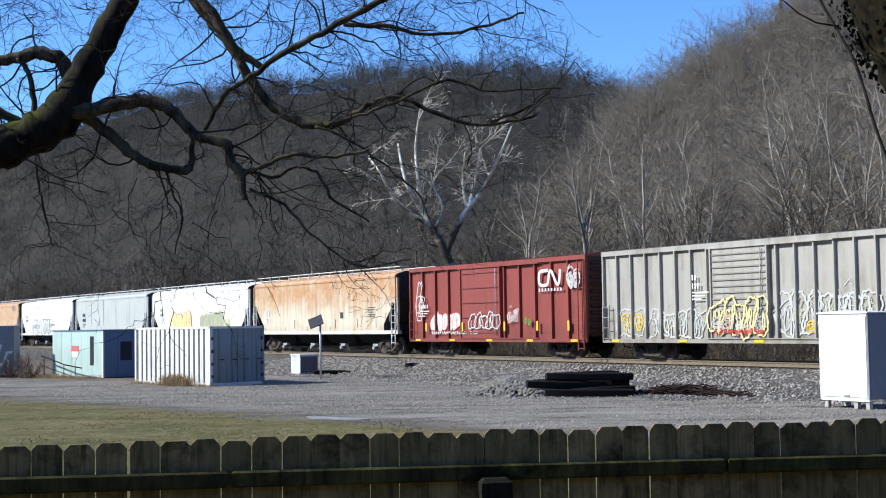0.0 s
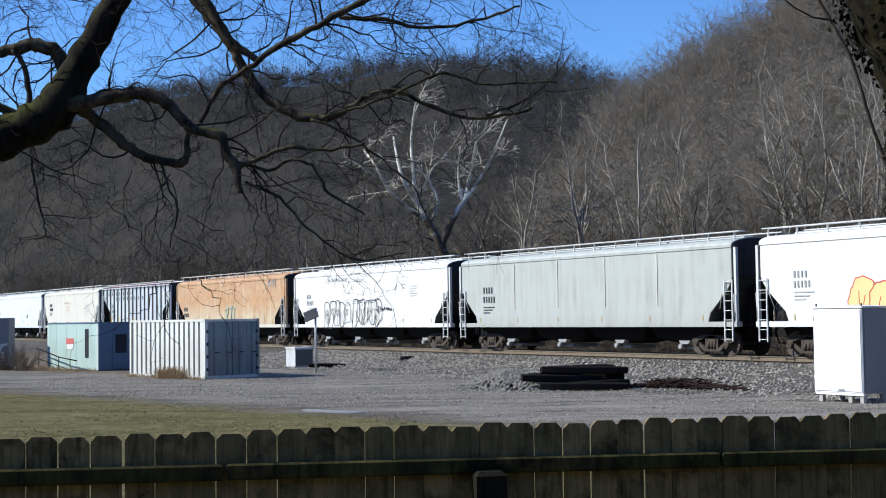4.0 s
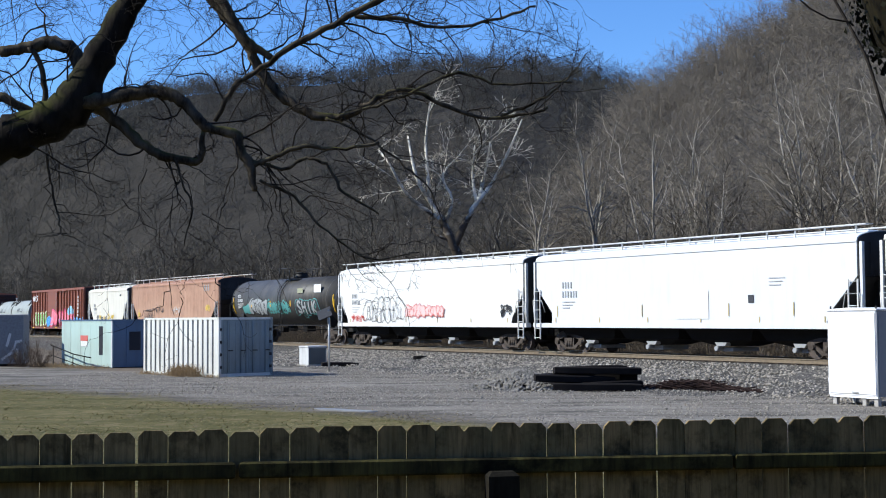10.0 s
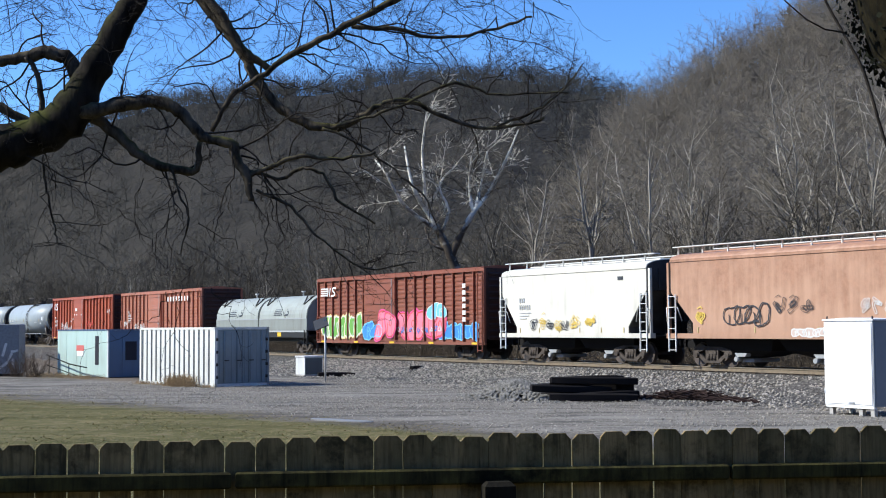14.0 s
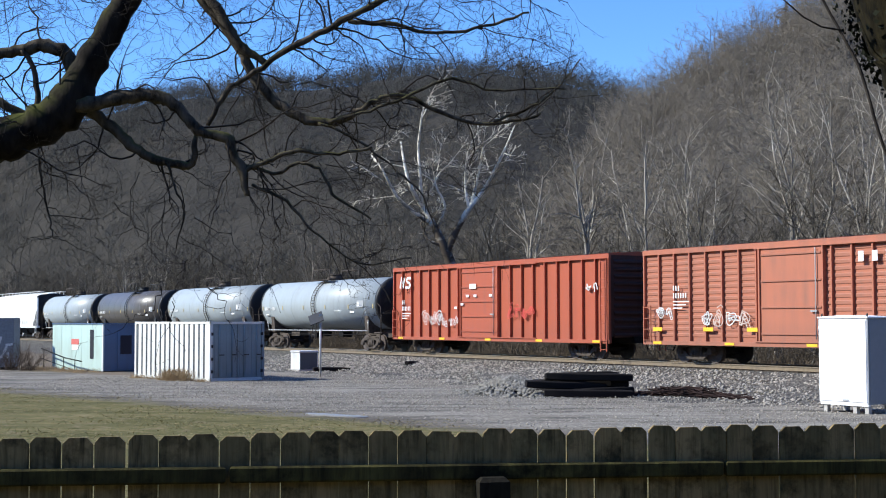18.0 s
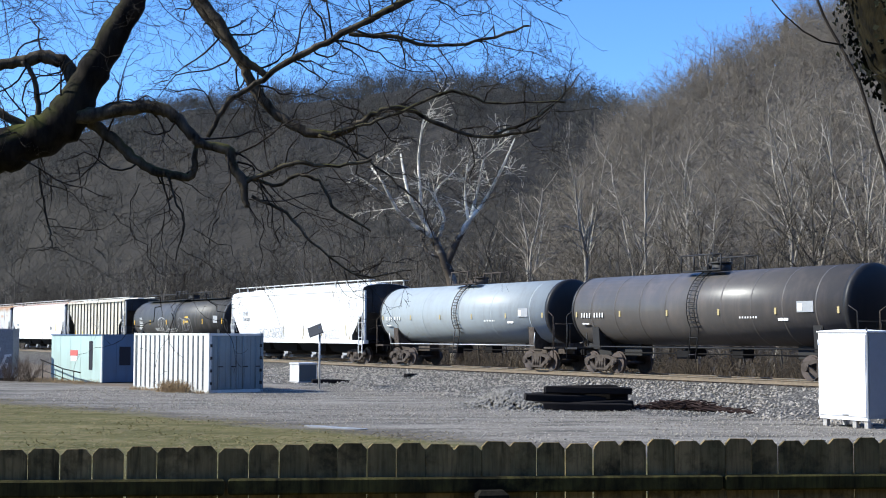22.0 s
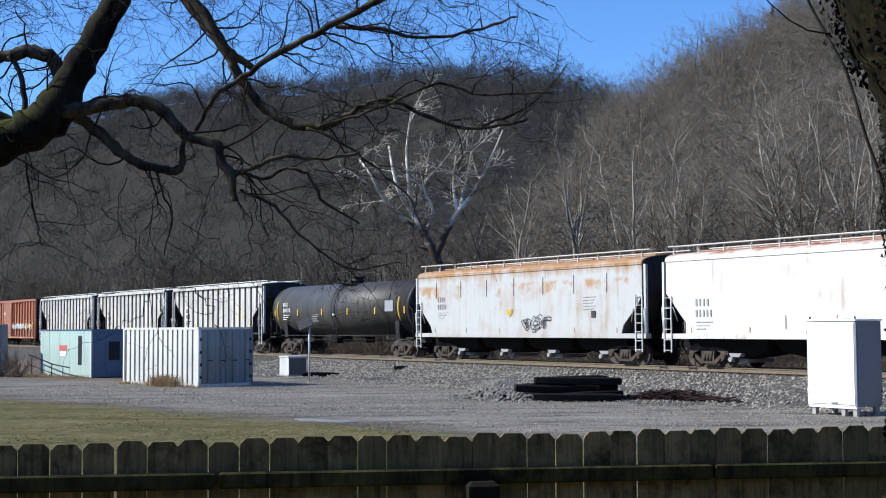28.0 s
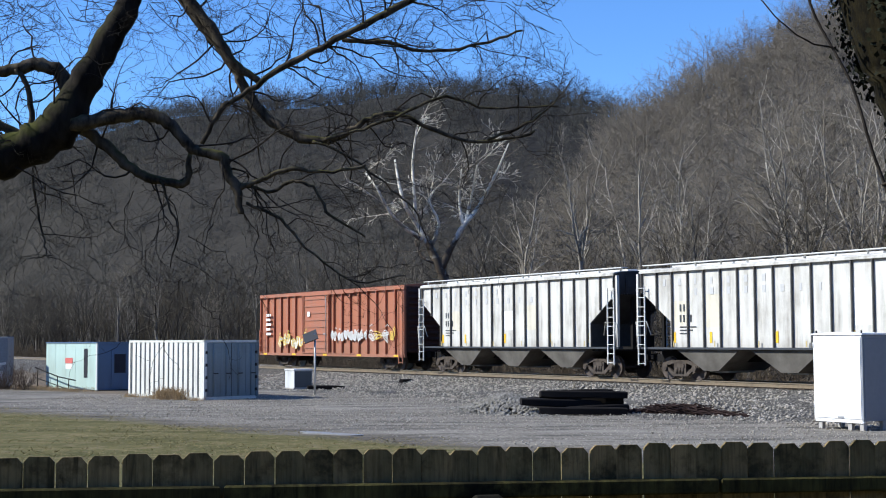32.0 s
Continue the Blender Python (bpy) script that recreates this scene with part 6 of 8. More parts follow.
LETTER = {"S": [[(0.9, 0.85), (0.5, 1.0), (0.1, 0.85), (0.15, 0.6), (0.8, 0.42), (0.9, 0.15), (0.5, 0.0), (0.05, 0.15)]], "H": [[(0.1, 1.0), (0.12, 0.0)], [(0.85, 1.0), (0.88, 0.0)], [(0.1, 0.45), (0.88, 0.55)]],
          "I": [[(0.5, 1.0), (0.5, 0.0)]], "K": [[(0.12, 1.0), (0.1, 0.0)], [(0.9, 1.0), (0.15, 0.45), (0.95, 0.0)]], "R": [[(0.1, 0.0), (0.12, 1.0), (0.7, 0.95), (0.75, 0.6), (0.15, 0.5), (0.9, 0.0)]],
          "T": [[(0.0, 0.95), (1.0, 1.0)], [(0.5, 1.0), (0.45, 0.0)]], "L": [[(0.2, 1.0), (0.15, 0.05), (0.9, 0.0)]]}


def sprayed(car, text, x0, x1, z0, z1, body, edge, fat=0.16, rim=0.07, out=0.02, y=None):
    """Fat sprayed capitals with a rim round them."""
    step = (x1 - x0) / len(text)
    for k, ch in enumerate(text):
        for mat, wide, depth, name in ((edge, fat + 2 * rim, out, "letter_rim"), (body, fat, out + 0.008, "letter_stroke")):
            b = Build()
            for stroke in LETTER[ch]:
                pts = [(x0 + step * (k + 0.1 + 0.8 * u) + 0.10 * v * (z1 - z0), z0 + v * (z1 - z0) + 0.05 * math.sin(4 * u + k)) for u, v in stroke]
                ribbon(b, softened(softened(pts)), wide, painted_on(y, depth))
            part(name, b.mesh(name, mat), car, "sprayed capital letter")


def graffiti(car, x0, x1, z0, z1, mats, seed, fill=None, w=0.05, out=0.02, letters=None, y=None):
    """Spray-painted scrawl: a row of crooked shapes, each in outline, filled, or a single stroke."""
    rng = random.Random(seed)
    y0 = painted_on(y, out)
    back = painted_on(y, out - 0.002)
    front = painted_on(y, out + 0.003)
    H = z1 - z0
    n = letters or max(2, round((x1 - x0) / (H * (0.72 if fill is None else 0.5))))
    step = (x1 - x0) / n
    thin = H < 0.62 and fill is None
    for k in range(n):
        cx, cz = x0 + (k + 0.5) * step, (z0 + z1) / 2 + rng.uniform(-0.05, 0.05) * H
        a, ends = rng.uniform(0, 6.28), []
        for _ in range(rng.choice((5, 6, 7))):
            ends.append((1.25 * math.cos(a) * rng.uniform(0.5, 1.0), math.sin(a) * rng.uniform(0.7, 1.05)))
            a += rng.choice((-1, 1)) * rng.uniform(1.7, 2.9)
        tilt, big = rng.uniform(-0.1, 0.3), rng.uniform(0.85, 1.15)
        line = [(cx + 0.58 * step * big * (u + rng.uniform(-0.15, 0.15)) + tilt * 0.3 * H * v, cz + 0.42 * H * (v + rng.uniform(-0.12, 0.12))) for u, v in ends]
        line = softened(softened(line))
        mat, other = mats[k % len(mats)], mats[(k + 1) % len(mats)]
        b = Build()
        if thin:
            ribbon(b, line, w * rng.uniform(0.7, 1.1), y0)
            part("graffiti_stroke", b.mesh("graffiti_stroke", mat), car, "spray-painted scrawl")
            continue
        fat = (0.15 if fill is None else 0.19) * H * rng.uniform(0.7, 1.3)
        for side in (-1, 1):
            ribbon(b, shifted(line, side * fat / 2), w * 0.62 * rng.uniform(0.8, 1.2), front)
        for e in (0, -1):
            ribbon(b, [shifted(line, -fat / 2)[e], shifted(line, fat / 2)[e]], w * 0.6, front)
        if rng.random() < 0.5:
            p = line[len(line) // 2]
            ribbon(b, [(p[0] - 0.12 * step, p[1] + 0.30 * H), (p[0] + 0.2 * step, p[1] + 0.42 * H), (p[0] + 0.36 * step, p[1] + 0.3 * H)], w * 0.55, front)
        shape = part("graffiti_shape", b.mesh("graffiti_shape", mat if fill is None or mat is not fill else other), car, "spray-painted outlined shape")
        if fill is not None:
            f = Build()
            ribbon(f, line, fat, back)
            part("spray_fill", f.mesh("spray_fill", fill), shape)


def start_car(name, label, category, length, reach, trucks):
    car = tagged(new(name), label, category, "cars of the train")
    for x in (-trucks, trucks):
        truck(car, x)
    couplers(car, length / 2, reach)
    return car


def end_brake(car, x, mat):
    piece("brake_wheel", lambda b: [b.tube([(x + 0.12, 0.5 + 0.28 * math.cos(a), 3.1 + 0.28 * math.sin(a)) for a in (2 * math.pi * j / 14 for j in range(15))], 0.022, 5),
                                    b.tube([(x, 0.5, 3.1), (x + 0.12, 0.5, 3.1)], 0.03, 6), b.box(x + 0.1, x + 0.13, 0.22, 0.78, 3.08, 3.12)], mat, car)


def boxcar(label, length, body, reach=1.1, ribs=18, door=(-1.6, 1.9), door_mat=None, roof=None, top=4.70, louvres=9, low=0.72, end=None, slats=False):
    L = length / 2
    car = start_car("boxcar", label, "boxcar", length, reach, L - 2.55)
    wy = SIDE - 0.13
    piece("body", lambda b: b.box(-L + 0.05, L - 0.05, -wy, wy, 1.12, top - 0.16), body, car)
    for s in (-1, 1):
        piece("side_skirt", lambda b: b.box(-L + 0.05, L - 0.05, *sorted((s * (wy - 0.03), s * wy)), low + 0.1, 1.118), body, car)
    piece("roof", lambda b: [b.prism_x([(-SIDE, top - 0.16), (-SIDE, top - 0.10), (0, top + 0.02), (SIDE, top - 0.10), (SIDE, top - 0.16)], -L, L)] +
          [b.prism_x([(-SIDE + 0.03, top - 0.095), (0, top + 0.055), (SIDE - 0.03, top - 0.095), (0, top + 0.01)], -L + 0.9 * k + 0.4, -L + 0.9 * k + 0.5) for k in range(int(length / 0.9))], roof or body, car)
    piece("under_sill", lambda b: [b.box(-L, L, -0.35, 0.35, 0.78, 1.1)] + [b.box(x, x + 0.12, -1.4, 1.4, 0.9, 1.1) for x in np.arange(-L + 1, L - 1, 1.5)], M["under"], car)
    for s in (-1, 1):
        ys = sorted((s * wy, s * SIDE))
        piece("side_sill", lambda b: b.box(-L, L, *ys, low, low + 0.16), body, car)
        piece("eave", lambda b: b.box(-L, L, *sorted((s * wy, s * (SIDE + 0.005))), top - 0.30, top - 0.162), body, car)
        rib = shared(("rib", body.name, top, low), lambda b: b.box(-0.034, 0.034, -0.065, 0.065, low + 0.162, top - 0.302), body)
        for k in range(ribs + 1):
            x = -L + 0.06 + (length - 0.12) * k / ribs
            if door[0] - 0.1 < x < door[1] + 0.1:
                continue
            part("rib", rib, car, at=pose(x, s * (SIDE - 0.066), 0))
        d = piece("sliding_door", lambda b: [b.box(door[0], door[1], *sorted((s * wy, s * (SIDE - 0.015))), low + 0.2, top - 0.32)], door_mat or body, car, "sliding side door")
        lou = shared(("door_rib", body.name, door, s), lambda b: b.box(door[0] + 0.12, door[1] - 0.12, *sorted((s * (SIDE - 0.015), s * (SIDE + 0.03))), 0, 0.06), door_mat or body)
        for z in np.linspace(low + 0.45, top - 0.6, louvres):
            part("door_rib", lou, d, at=pose(0, 0, z))
        if slats:
            strip = shared(("side_slat", body.name, s), lambda b: b.prism_x([(0, 0), (s * 0.022, 0.03), (s * 0.022, 0.13), (0, 0.16)], -L + 0.1, L - 0.1), body)
            for z in np.arange(low + 0.32, top - 0.45, 0.24):
                part("side_slat", strip, car, at=pose(0, s * wy, z))
        for x in (door[0], door[1] - 0.07):
            piece("door_post", lambda b: b.box(x, x + 0.07, *sorted((s * (SIDE - 0.015), s * (SIDE + 0.05))), low + 0.2, top - 0.32), door_mat or body, d)
        piece("lock_bar", lambda b: [b.tube([(door[1] - 0.35, s * (SIDE + 0.05), low + 0.3), (door[1] - 0.35, s * (SIDE + 0.05), top - 0.4)], 0.02, 5), b.box(door[1] - 0.6, door[1] - 0.3, *sorted((s * (SIDE + 0.03), s * (SIDE + 0.07))), 2.0, 2.06)], M["grey_metal"], d)
        for z in (low + 0.16, top - 0.34):
            piece("door_track", lambda b: b.box(door[0] - 0.2, door[1] + 3.2, *sorted((s * SIDE, s * (SIDE + 0.05))), z, z + 0.045), body, car)
        ladder(car, -L + 0.32, s, low + 0.1, low + 1.6, body)
        ladder(car, L - 0.32, s, low - 0.35, top - 0.35, body)
        for k in range(5):
            x = -L + 0.9 + (length - 1.8) * k / 4
            part("reflector", shared("reflector", lambda b: b.box(-0.25, 0.25, -0.006, 0.006, 0, 0.10), M["yellow"]), car, "yellow reflective strip", at=pose(x, s * (SIDE + 0.012), low + 0.03))
    for s in (-1, 1):
        def end_wall(b, s=s):
            b.box(*sorted((s * (L - 0.05), s * (L - 0.02))), -wy, wy, low + 0.3, top - 0.16)
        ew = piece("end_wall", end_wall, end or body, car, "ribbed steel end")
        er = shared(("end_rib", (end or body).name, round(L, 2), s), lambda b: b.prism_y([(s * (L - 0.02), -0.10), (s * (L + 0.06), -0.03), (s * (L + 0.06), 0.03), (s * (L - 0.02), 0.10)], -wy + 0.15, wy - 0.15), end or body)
        for z in np.linspace(low + 0.35, top - 0.45, 11):
            part("end_rib", er, ew, at=pose(0, 0, z))
    end_brake(car, L + 0.02, M["under"])
    return car


def running_boards(car, L, z, ys, mat, step=1.45, leg=0.20):
    for y in ys:
        rb = piece("running_board", lambda b: b.box(-L + 0.1, L - 0.1, y - 0.19, y + 0.19, z, z + 0.035), mat, car)
        post = shared(("stanchion", mat.name, leg), lambda b: b.box(-0.025, 0.025, -0.03, 0.03, -leg, 0), mat)
        for x in np.arange(-L + 0.25, L - 0.1, step):
            part("stanchion", post, rb, at=pose(x, y, z))


def hopper(label, length, body, bays=4, ribs=0, top=4.58, cut=(0.58, 1.35, 0.12), reach=0.95, rail_mat=None, roof=None, light_bays=None, round_ends=False, sill=None, low=1.12):
    """A covered hopper. cut: the height share at which the side starts to draw in, by how much, and the share left upright above the sill."""
    L, rail_mat = length / 2, rail_mat or M["white_metal"]
    car = start_car("covered_hopper", label, "hopper car", length, reach, L - 2.05)
    z0, z1 = low + 0.2, top - (0.14 if ribs else 0.32)
    zc, zl = z0 + cut[0] * (z1 - z0), z0 + cut[2] * (z1 - z0)
    e = L - 0.28
    if round_ends:
        side = [(-e + cut[1], z0), (e - cut[1], z0), (e - cut[1] * 0.9, zl)] + [(e - cut[1] * (1 - u) ** 1.6, zl + (zc - zl) * u) for u in (0.3, 0.6, 0.85)] + [(e, zc), (e, z1), (-e, z1), (-e, zc)] + \
               [(-e + cut[1] * (1 - u) ** 1.6, zl + (zc - zl) * u) for u in (0.85, 0.6, 0.3)] + [(-e + cut[1] * 0.9, zl)]
    else:
        side = [(-e + cut[1], z0), (e - cut[1], z0), (e - cut[1], zl), (e, zc), (e, z1), (-e, z1), (-e, zc), (-e + cut[1], zl)]
    wy = SIDE - (0.11 if ribs else 0.015)
    piece("body", lambda b: b.prism_y(side, -wy, wy), body, car)
    arc = [(wy * math.cos(a), z1 + (top - z1) * math.sin(a)) for a in (math.pi * j / 16 for j in range(17))]
    piece("roof", lambda b: b.prism_x([(SIDE, z1 - 0.03)] + [(y * SIDE / wy * 1.004, z) for y, z in arc] + [(-SIDE, z1 - 0.03)], -e - 0.03, e + 0.03, smooth=False), roof or body, car)
    hatch = shared(("hatch_cover", round(e, 1), top, body.name), lambda b: b.box(0, (2 * e - 1) / 4 - 0.12, -0.28, 0.28, top - 0.03, top + (0.10 if ribs else 0.06), 0.025), M["white_metal"] if roof else body)
    for j in range(4):
        part("hatch_cover", hatch, car, at=pose(-e + 0.5 + (2 * e - 1) / 4 * j, 0, 0))
    running_boards(car, L, top + (0.09 if ribs else 0.19), (-1.12, 1.12), rail_mat, leg=0.22 if ribs else 0.33)
    for s in (-1, 1):
        piece("side_sill", lambda b: b.box(-L + 0.02, L - 0.02, *sorted((s * (SIDE - 0.26), s * (SIDE - 0.02 if ribs else SIDE + 0.02))), low + (0.12 if ribs else 0), low + 0.2), sill or body, car)
        piece("top_chord", lambda b: b.box(-e - 0.03, e + 0.03, *sorted((s * (SIDE - 0.05), s * (SIDE + 0.02))), z1 - 0.10, z1 - 0.032), body, car)
        if ribs:
            for k in range(ribs + 1):
                x = -e + 0.05 + (2 * e - 0.1) * k / ribs
                lo = z0
                d = e - abs(x)
                if d < cut[1]:
                    lo = zc - (zc - zl) * d / cut[1]
                rib = shared(("rib", body.name, round(lo, 2), z1), lambda b: b.box(-0.02, 0.02, -0.05, 0.05, lo, z1 - 0.1), M["rib_grime"])
                part("rib", rib, car, at=pose(x, s * (SIDE - 0.059), 0))
        for sx in (-1, 1):
            ladder(car, sx * (L - 0.42), s, low - 0.55, zc + 0.25 if ribs else zc - 0.1, rail_mat)
            piece("corner_post", lambda b: b.box(*sorted((sx * (L - 0.16), sx * (L - 0.04))), *sorted((s * (SIDE - 0.13), s * (SIDE - 0.01))), low + 0.2, z1 - 0.1), body if not round_ends else rail_mat, car)
            piece("grab_rail", lambda b: b.tube([(sx * (L - 0.1), s * SIDE, low + 0.2), (sx * (L - 0.1), s * (SIDE + 0.07), low + 1.25), (sx * (L - 0.75), s * (SIDE + 0.07), low + 1.25), (sx * (L - 0.95), s * SIDE, low + 0.7)], 0.02, 5), rail_mat, car)
        for k in range(6):
            part("reflector", shared("small_reflector", lambda b: b.box(-0.028, 0.028, -0.006, 0.006, 0, 0.22), M["worn_yellow"]), car, "worn yellow reflective strip", at=pose(-e + cut[1] + 0.3 + (2 * e - 2 * cut[1] - 0.6) * k / 5, s * (SIDE + (0.0 if ribs else -0.002)), z0 + 0.03))
    piece("centre_sill", lambda b: b.box(-L + 0.1, L - 0.1, -0.3, 0.3, 0.75, low + 0.21), M["under"], car)
    for sx in (-1, 1):
        piece("end_platform", lambda b: [b.box(*sorted((sx * (L - 0.05), sx * (L - 2.0))), -SIDE + 0.16, SIDE - 0.16, low + 0.03, low + 0.1)] +
              [b.box(*sorted((sx * (L - 0.35), sx * (L - 0.5))), y, y + 0.1, low + 0.1, zc) for y in (-0.5, 0.4)] +
              [b.box(*sorted((sx * (L - 1.2), sx * (L - 0.6))), 0.3, 0.9, low + 0.1, low + 0.7)], M["under"], car)
    inner = e - cut[1]
    bl = 2 * inner / bays
    for k in range(bays):
        cx = -inner + bl * (k + 0.5)
        hw, zb = bl * 0.47, 0.52 if light_bays else 0.40
        if light_bays:
            bw = SIDE - 0.12
            rings = [[(cx - hw, -bw, low + 0.21), (cx + hw, -bw, low + 0.21), (cx + hw, bw, low + 0.21), (cx - hw, bw, low + 0.21)],
                     [(cx - 0.42, -1.25, zb - 0.12), (cx + 0.42, -1.25, zb - 0.12), (cx + 0.42, 1.25, zb - 0.12), (cx - 0.42, 1.25, zb - 0.12)]]
        else:
            bw = SIDE - 0.35
            rings = [[(cx - hw * 1.06, -bw, low + 0.21), (cx + hw * 1.06, -bw, low + 0.21), (cx + hw * 1.06, bw, low + 0.21), (cx - hw * 1.06, bw, low + 0.21)],
                     [(cx - hw * 0.86, -1.0, 0.66), (cx + hw * 0.86, -1.0, 0.66), (cx + hw * 0.86, 1.0, 0.66), (cx - hw * 0.86, 1.0, 0.66)],
                     [(cx - 0.55, -0.6, zb), (cx + 0.55, -0.6, zb), (cx + 0.55, 0.6, zb), (cx - 0.55, 0.6, zb)]]
        bay = piece("hopper_bay", lambda b: b.loft(rings), light_bays or M["under"], car, "sloping discharge bay")
        piece("outlet_gate", lambda b: [b.box(cx - 0.38, cx + 0.38, -0.7, 0.7, zb - 0.20, zb - 0.04, 0.02), b.tube([(cx - 0.26, -1.02, zb - 0.08), (cx - 0.26, -0.7, zb - 0.08)], 0.10, 8), b.loft([[(cx - 0.34, -1.0, zb + 0.16), (cx + 0.34, -1.0, zb + 0.16), (cx + 0.34, -0.72, zb + 0.16), (cx - 0.34, -0.72, zb + 0.16)], [(cx - 0.22, -1.0, zb + 0.02), (cx + 0.22, -1.0, zb + 0.02), (cx + 0.22, -0.72, zb + 0.02), (cx - 0.22, -0.72, zb + 0.02)]])], M["grey_metal"], bay)
    for sx in (-1, 1):
        # dark sheets laid over the ends put their shade into the colour
        slope = [(abs(x), z) for x, z in side if x > 0 and z <= zc]
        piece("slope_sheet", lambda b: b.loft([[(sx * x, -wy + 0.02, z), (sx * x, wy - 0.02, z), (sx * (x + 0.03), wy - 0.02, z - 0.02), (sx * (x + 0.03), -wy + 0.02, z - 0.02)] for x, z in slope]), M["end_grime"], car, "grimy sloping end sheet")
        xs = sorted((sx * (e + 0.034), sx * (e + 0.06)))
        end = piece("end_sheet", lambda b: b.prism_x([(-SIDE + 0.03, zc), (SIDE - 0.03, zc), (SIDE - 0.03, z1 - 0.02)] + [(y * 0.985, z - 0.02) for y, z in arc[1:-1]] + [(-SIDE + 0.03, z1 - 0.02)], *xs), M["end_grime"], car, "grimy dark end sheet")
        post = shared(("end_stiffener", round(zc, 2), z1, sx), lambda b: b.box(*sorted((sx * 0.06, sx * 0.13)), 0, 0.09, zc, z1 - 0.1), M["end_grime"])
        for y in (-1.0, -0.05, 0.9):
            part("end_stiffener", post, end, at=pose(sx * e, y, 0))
    end_brake(car, L - 0.35, M["under"])
    return car


def tank_car(label, length, body, reach=0.85, radius=1.50, centre=2.74, frames=None, marks=True, bands=0, worn=False):
    L = length / 2
    car = start_car("tank_car", label, "tank car", length, reach, L - 1.65)
    frames = frames or M["steel_dark"]
    sections = [(-L + 0.2, 1.0), (0, 1.0), (L - 0.2, 1.0)]
    N = 44
    shell = Build().loft([[(x, r * radius * math.cos(a), centre + r * radius * math.sin(a)) for a in (2 * math.pi * j / N for j in range(N))] for x, r in sections], smooth=True)
    tank = part("tank", shell.mesh("tank", body), car)
    for sx in (-1, 1):
        dish = [(sx * (L - 0.20 + 0.24 * math.cos(a)), radius * 1.006 * math.sin(a)) for a in (1.5708, 1.35, 1.1, 0.8, 0.5, 0.2, 0.02)]
        dish = [(sx * (L - 0.36), radius * 1.006)] + dish
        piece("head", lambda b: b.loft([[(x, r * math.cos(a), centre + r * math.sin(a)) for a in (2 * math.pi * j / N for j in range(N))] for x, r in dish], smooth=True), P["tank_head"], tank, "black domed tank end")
    for x in np.linspace(-L + 1.6, L - 1.6, bands or 5):
        piece("weld_band", lambda b: b.loft([[(x - 0.03, radius * 1.004 * math.cos(a), centre + radius * 1.004 * math.sin(a)) for a in (2 * math.pi * j / N for j in range(N))], [(x + 0.03, radius * 1.004 * math.cos(a), centre + radius * 1.004 * math.sin(a)) for a in (2 * math.pi * j / N for j in range(N))]], caps=False, smooth=True), body, tank)
    top = centre + radius
    piece("manway", lambda b: [b.tube([(0.1, 0, top - 0.1), (0.1, 0, top + 0.30)], 0.38, 14), b.tube([(0.1, 0, top + 0.30), (0.1, 0, top + 0.36)], 0.43, 14), b.box(-0.75, -0.4, -0.2, 0.2, top - 0.05, top + 0.22)], frames, tank, "manway dome and valves")
    plat = piece("platform", lambda b: [b.box(-1.15, 1.15, y0, y0 + 0.5, top - 0.02, top + 0.03) for y0 in (-1.0, 0.5)], frames, car, "grated top platform")
    for y in (-1.0, 1.0):
        piece("railing", lambda b: [b.tube([(-1.15, y, top + 0.62), (1.15, y, top + 0.62)], 0.035, 5)] + [b.tube([(x, y, top), (x, y, top + 0.62)], 0.035, 5) for x in (-1.15, -0.4, 0.4, 1.15)], frames, plat)
    for s in (-1, 1):
        rows = [(0.0, s * (radius + 0.10) * math.cos(a), centre + (radius + 0.10) * math.sin(a)) for a in np.linspace(-0.55, 1.15, 9)]
        rows = [(0.0, s * (radius + 0.05), 0.55)] + rows

        def climb(b):
            for dx in (-0.22, 0.22):
                b.tube([(x + dx, y, z) for x, y, z in rows], 0.024, 5)
            for k in range(len(rows) - 1):
                for u in (0.25, 0.75):
                    p = [rows[k][i] * (1 - u) + rows[k + 1][i] * u for i in range(3)]
                    b.tube([(p[0] - 0.22, p[1], p[2]), (p[0] + 0.22, p[1], p[2])], 0.017, 5)
        piece("ladder", climb, frames, car)
        piece("side_rail", lambda b: [b.tube([(-L + 1.3, s * 1.42, 1.16), (L - 1.3, s * 1.42, 1.16)], 0.028, 6), b.tube([(-L + 1.3, s * 1.42, 1.16), (-L + 1.2, s * 1.45, 1.75)], 0.03, 6), b.tube([(L - 1.3, s * 1.42, 1.16), (L - 1.2, s * 1.45, 1.75)], 0.03, 6)], M["galv"] if frames is not M["steel_dark"] else M["steel_dark"], car)
        for sx in (-1, 1):
            piece("saddle_plate", lambda b: b.prism_x([(s * 0.35, 0.95), (s * 1.25, 1.05), (s * 1.32, centre - 0.72), (s * 0.9, centre - radius * 0.82), (s * 0.35, centre - radius)], *sorted((sx * (L - 1.9), sx * (L - 1.45)))), frames, car)
    for sx in (-1, 1):
        piece("stub_sill", lambda b: [b.box(*sorted((sx * (L - 3.6), sx * (L + 0.25))), -0.3, 0.3, 0.78, 1.28), b.box(*sorted((sx * (L - 0.5), sx * (L + 0.35))), -1.45, 1.45, 1.02, 1.10)], frames, car)
        piece("end_railing", lambda b: [b.tube([(sx * (L + 0.25), y, 1.1), (sx * (L + 0.25), y, 2.15)], 0.022, 5) for y in (-1.4, -0.5, 0.5, 1.4)] + [b.tube([(sx * (L + 0.25), -1.4, 2.15), (sx * (L + 0.25), 1.4, 2.15)], 0.022, 5)], frames, car)
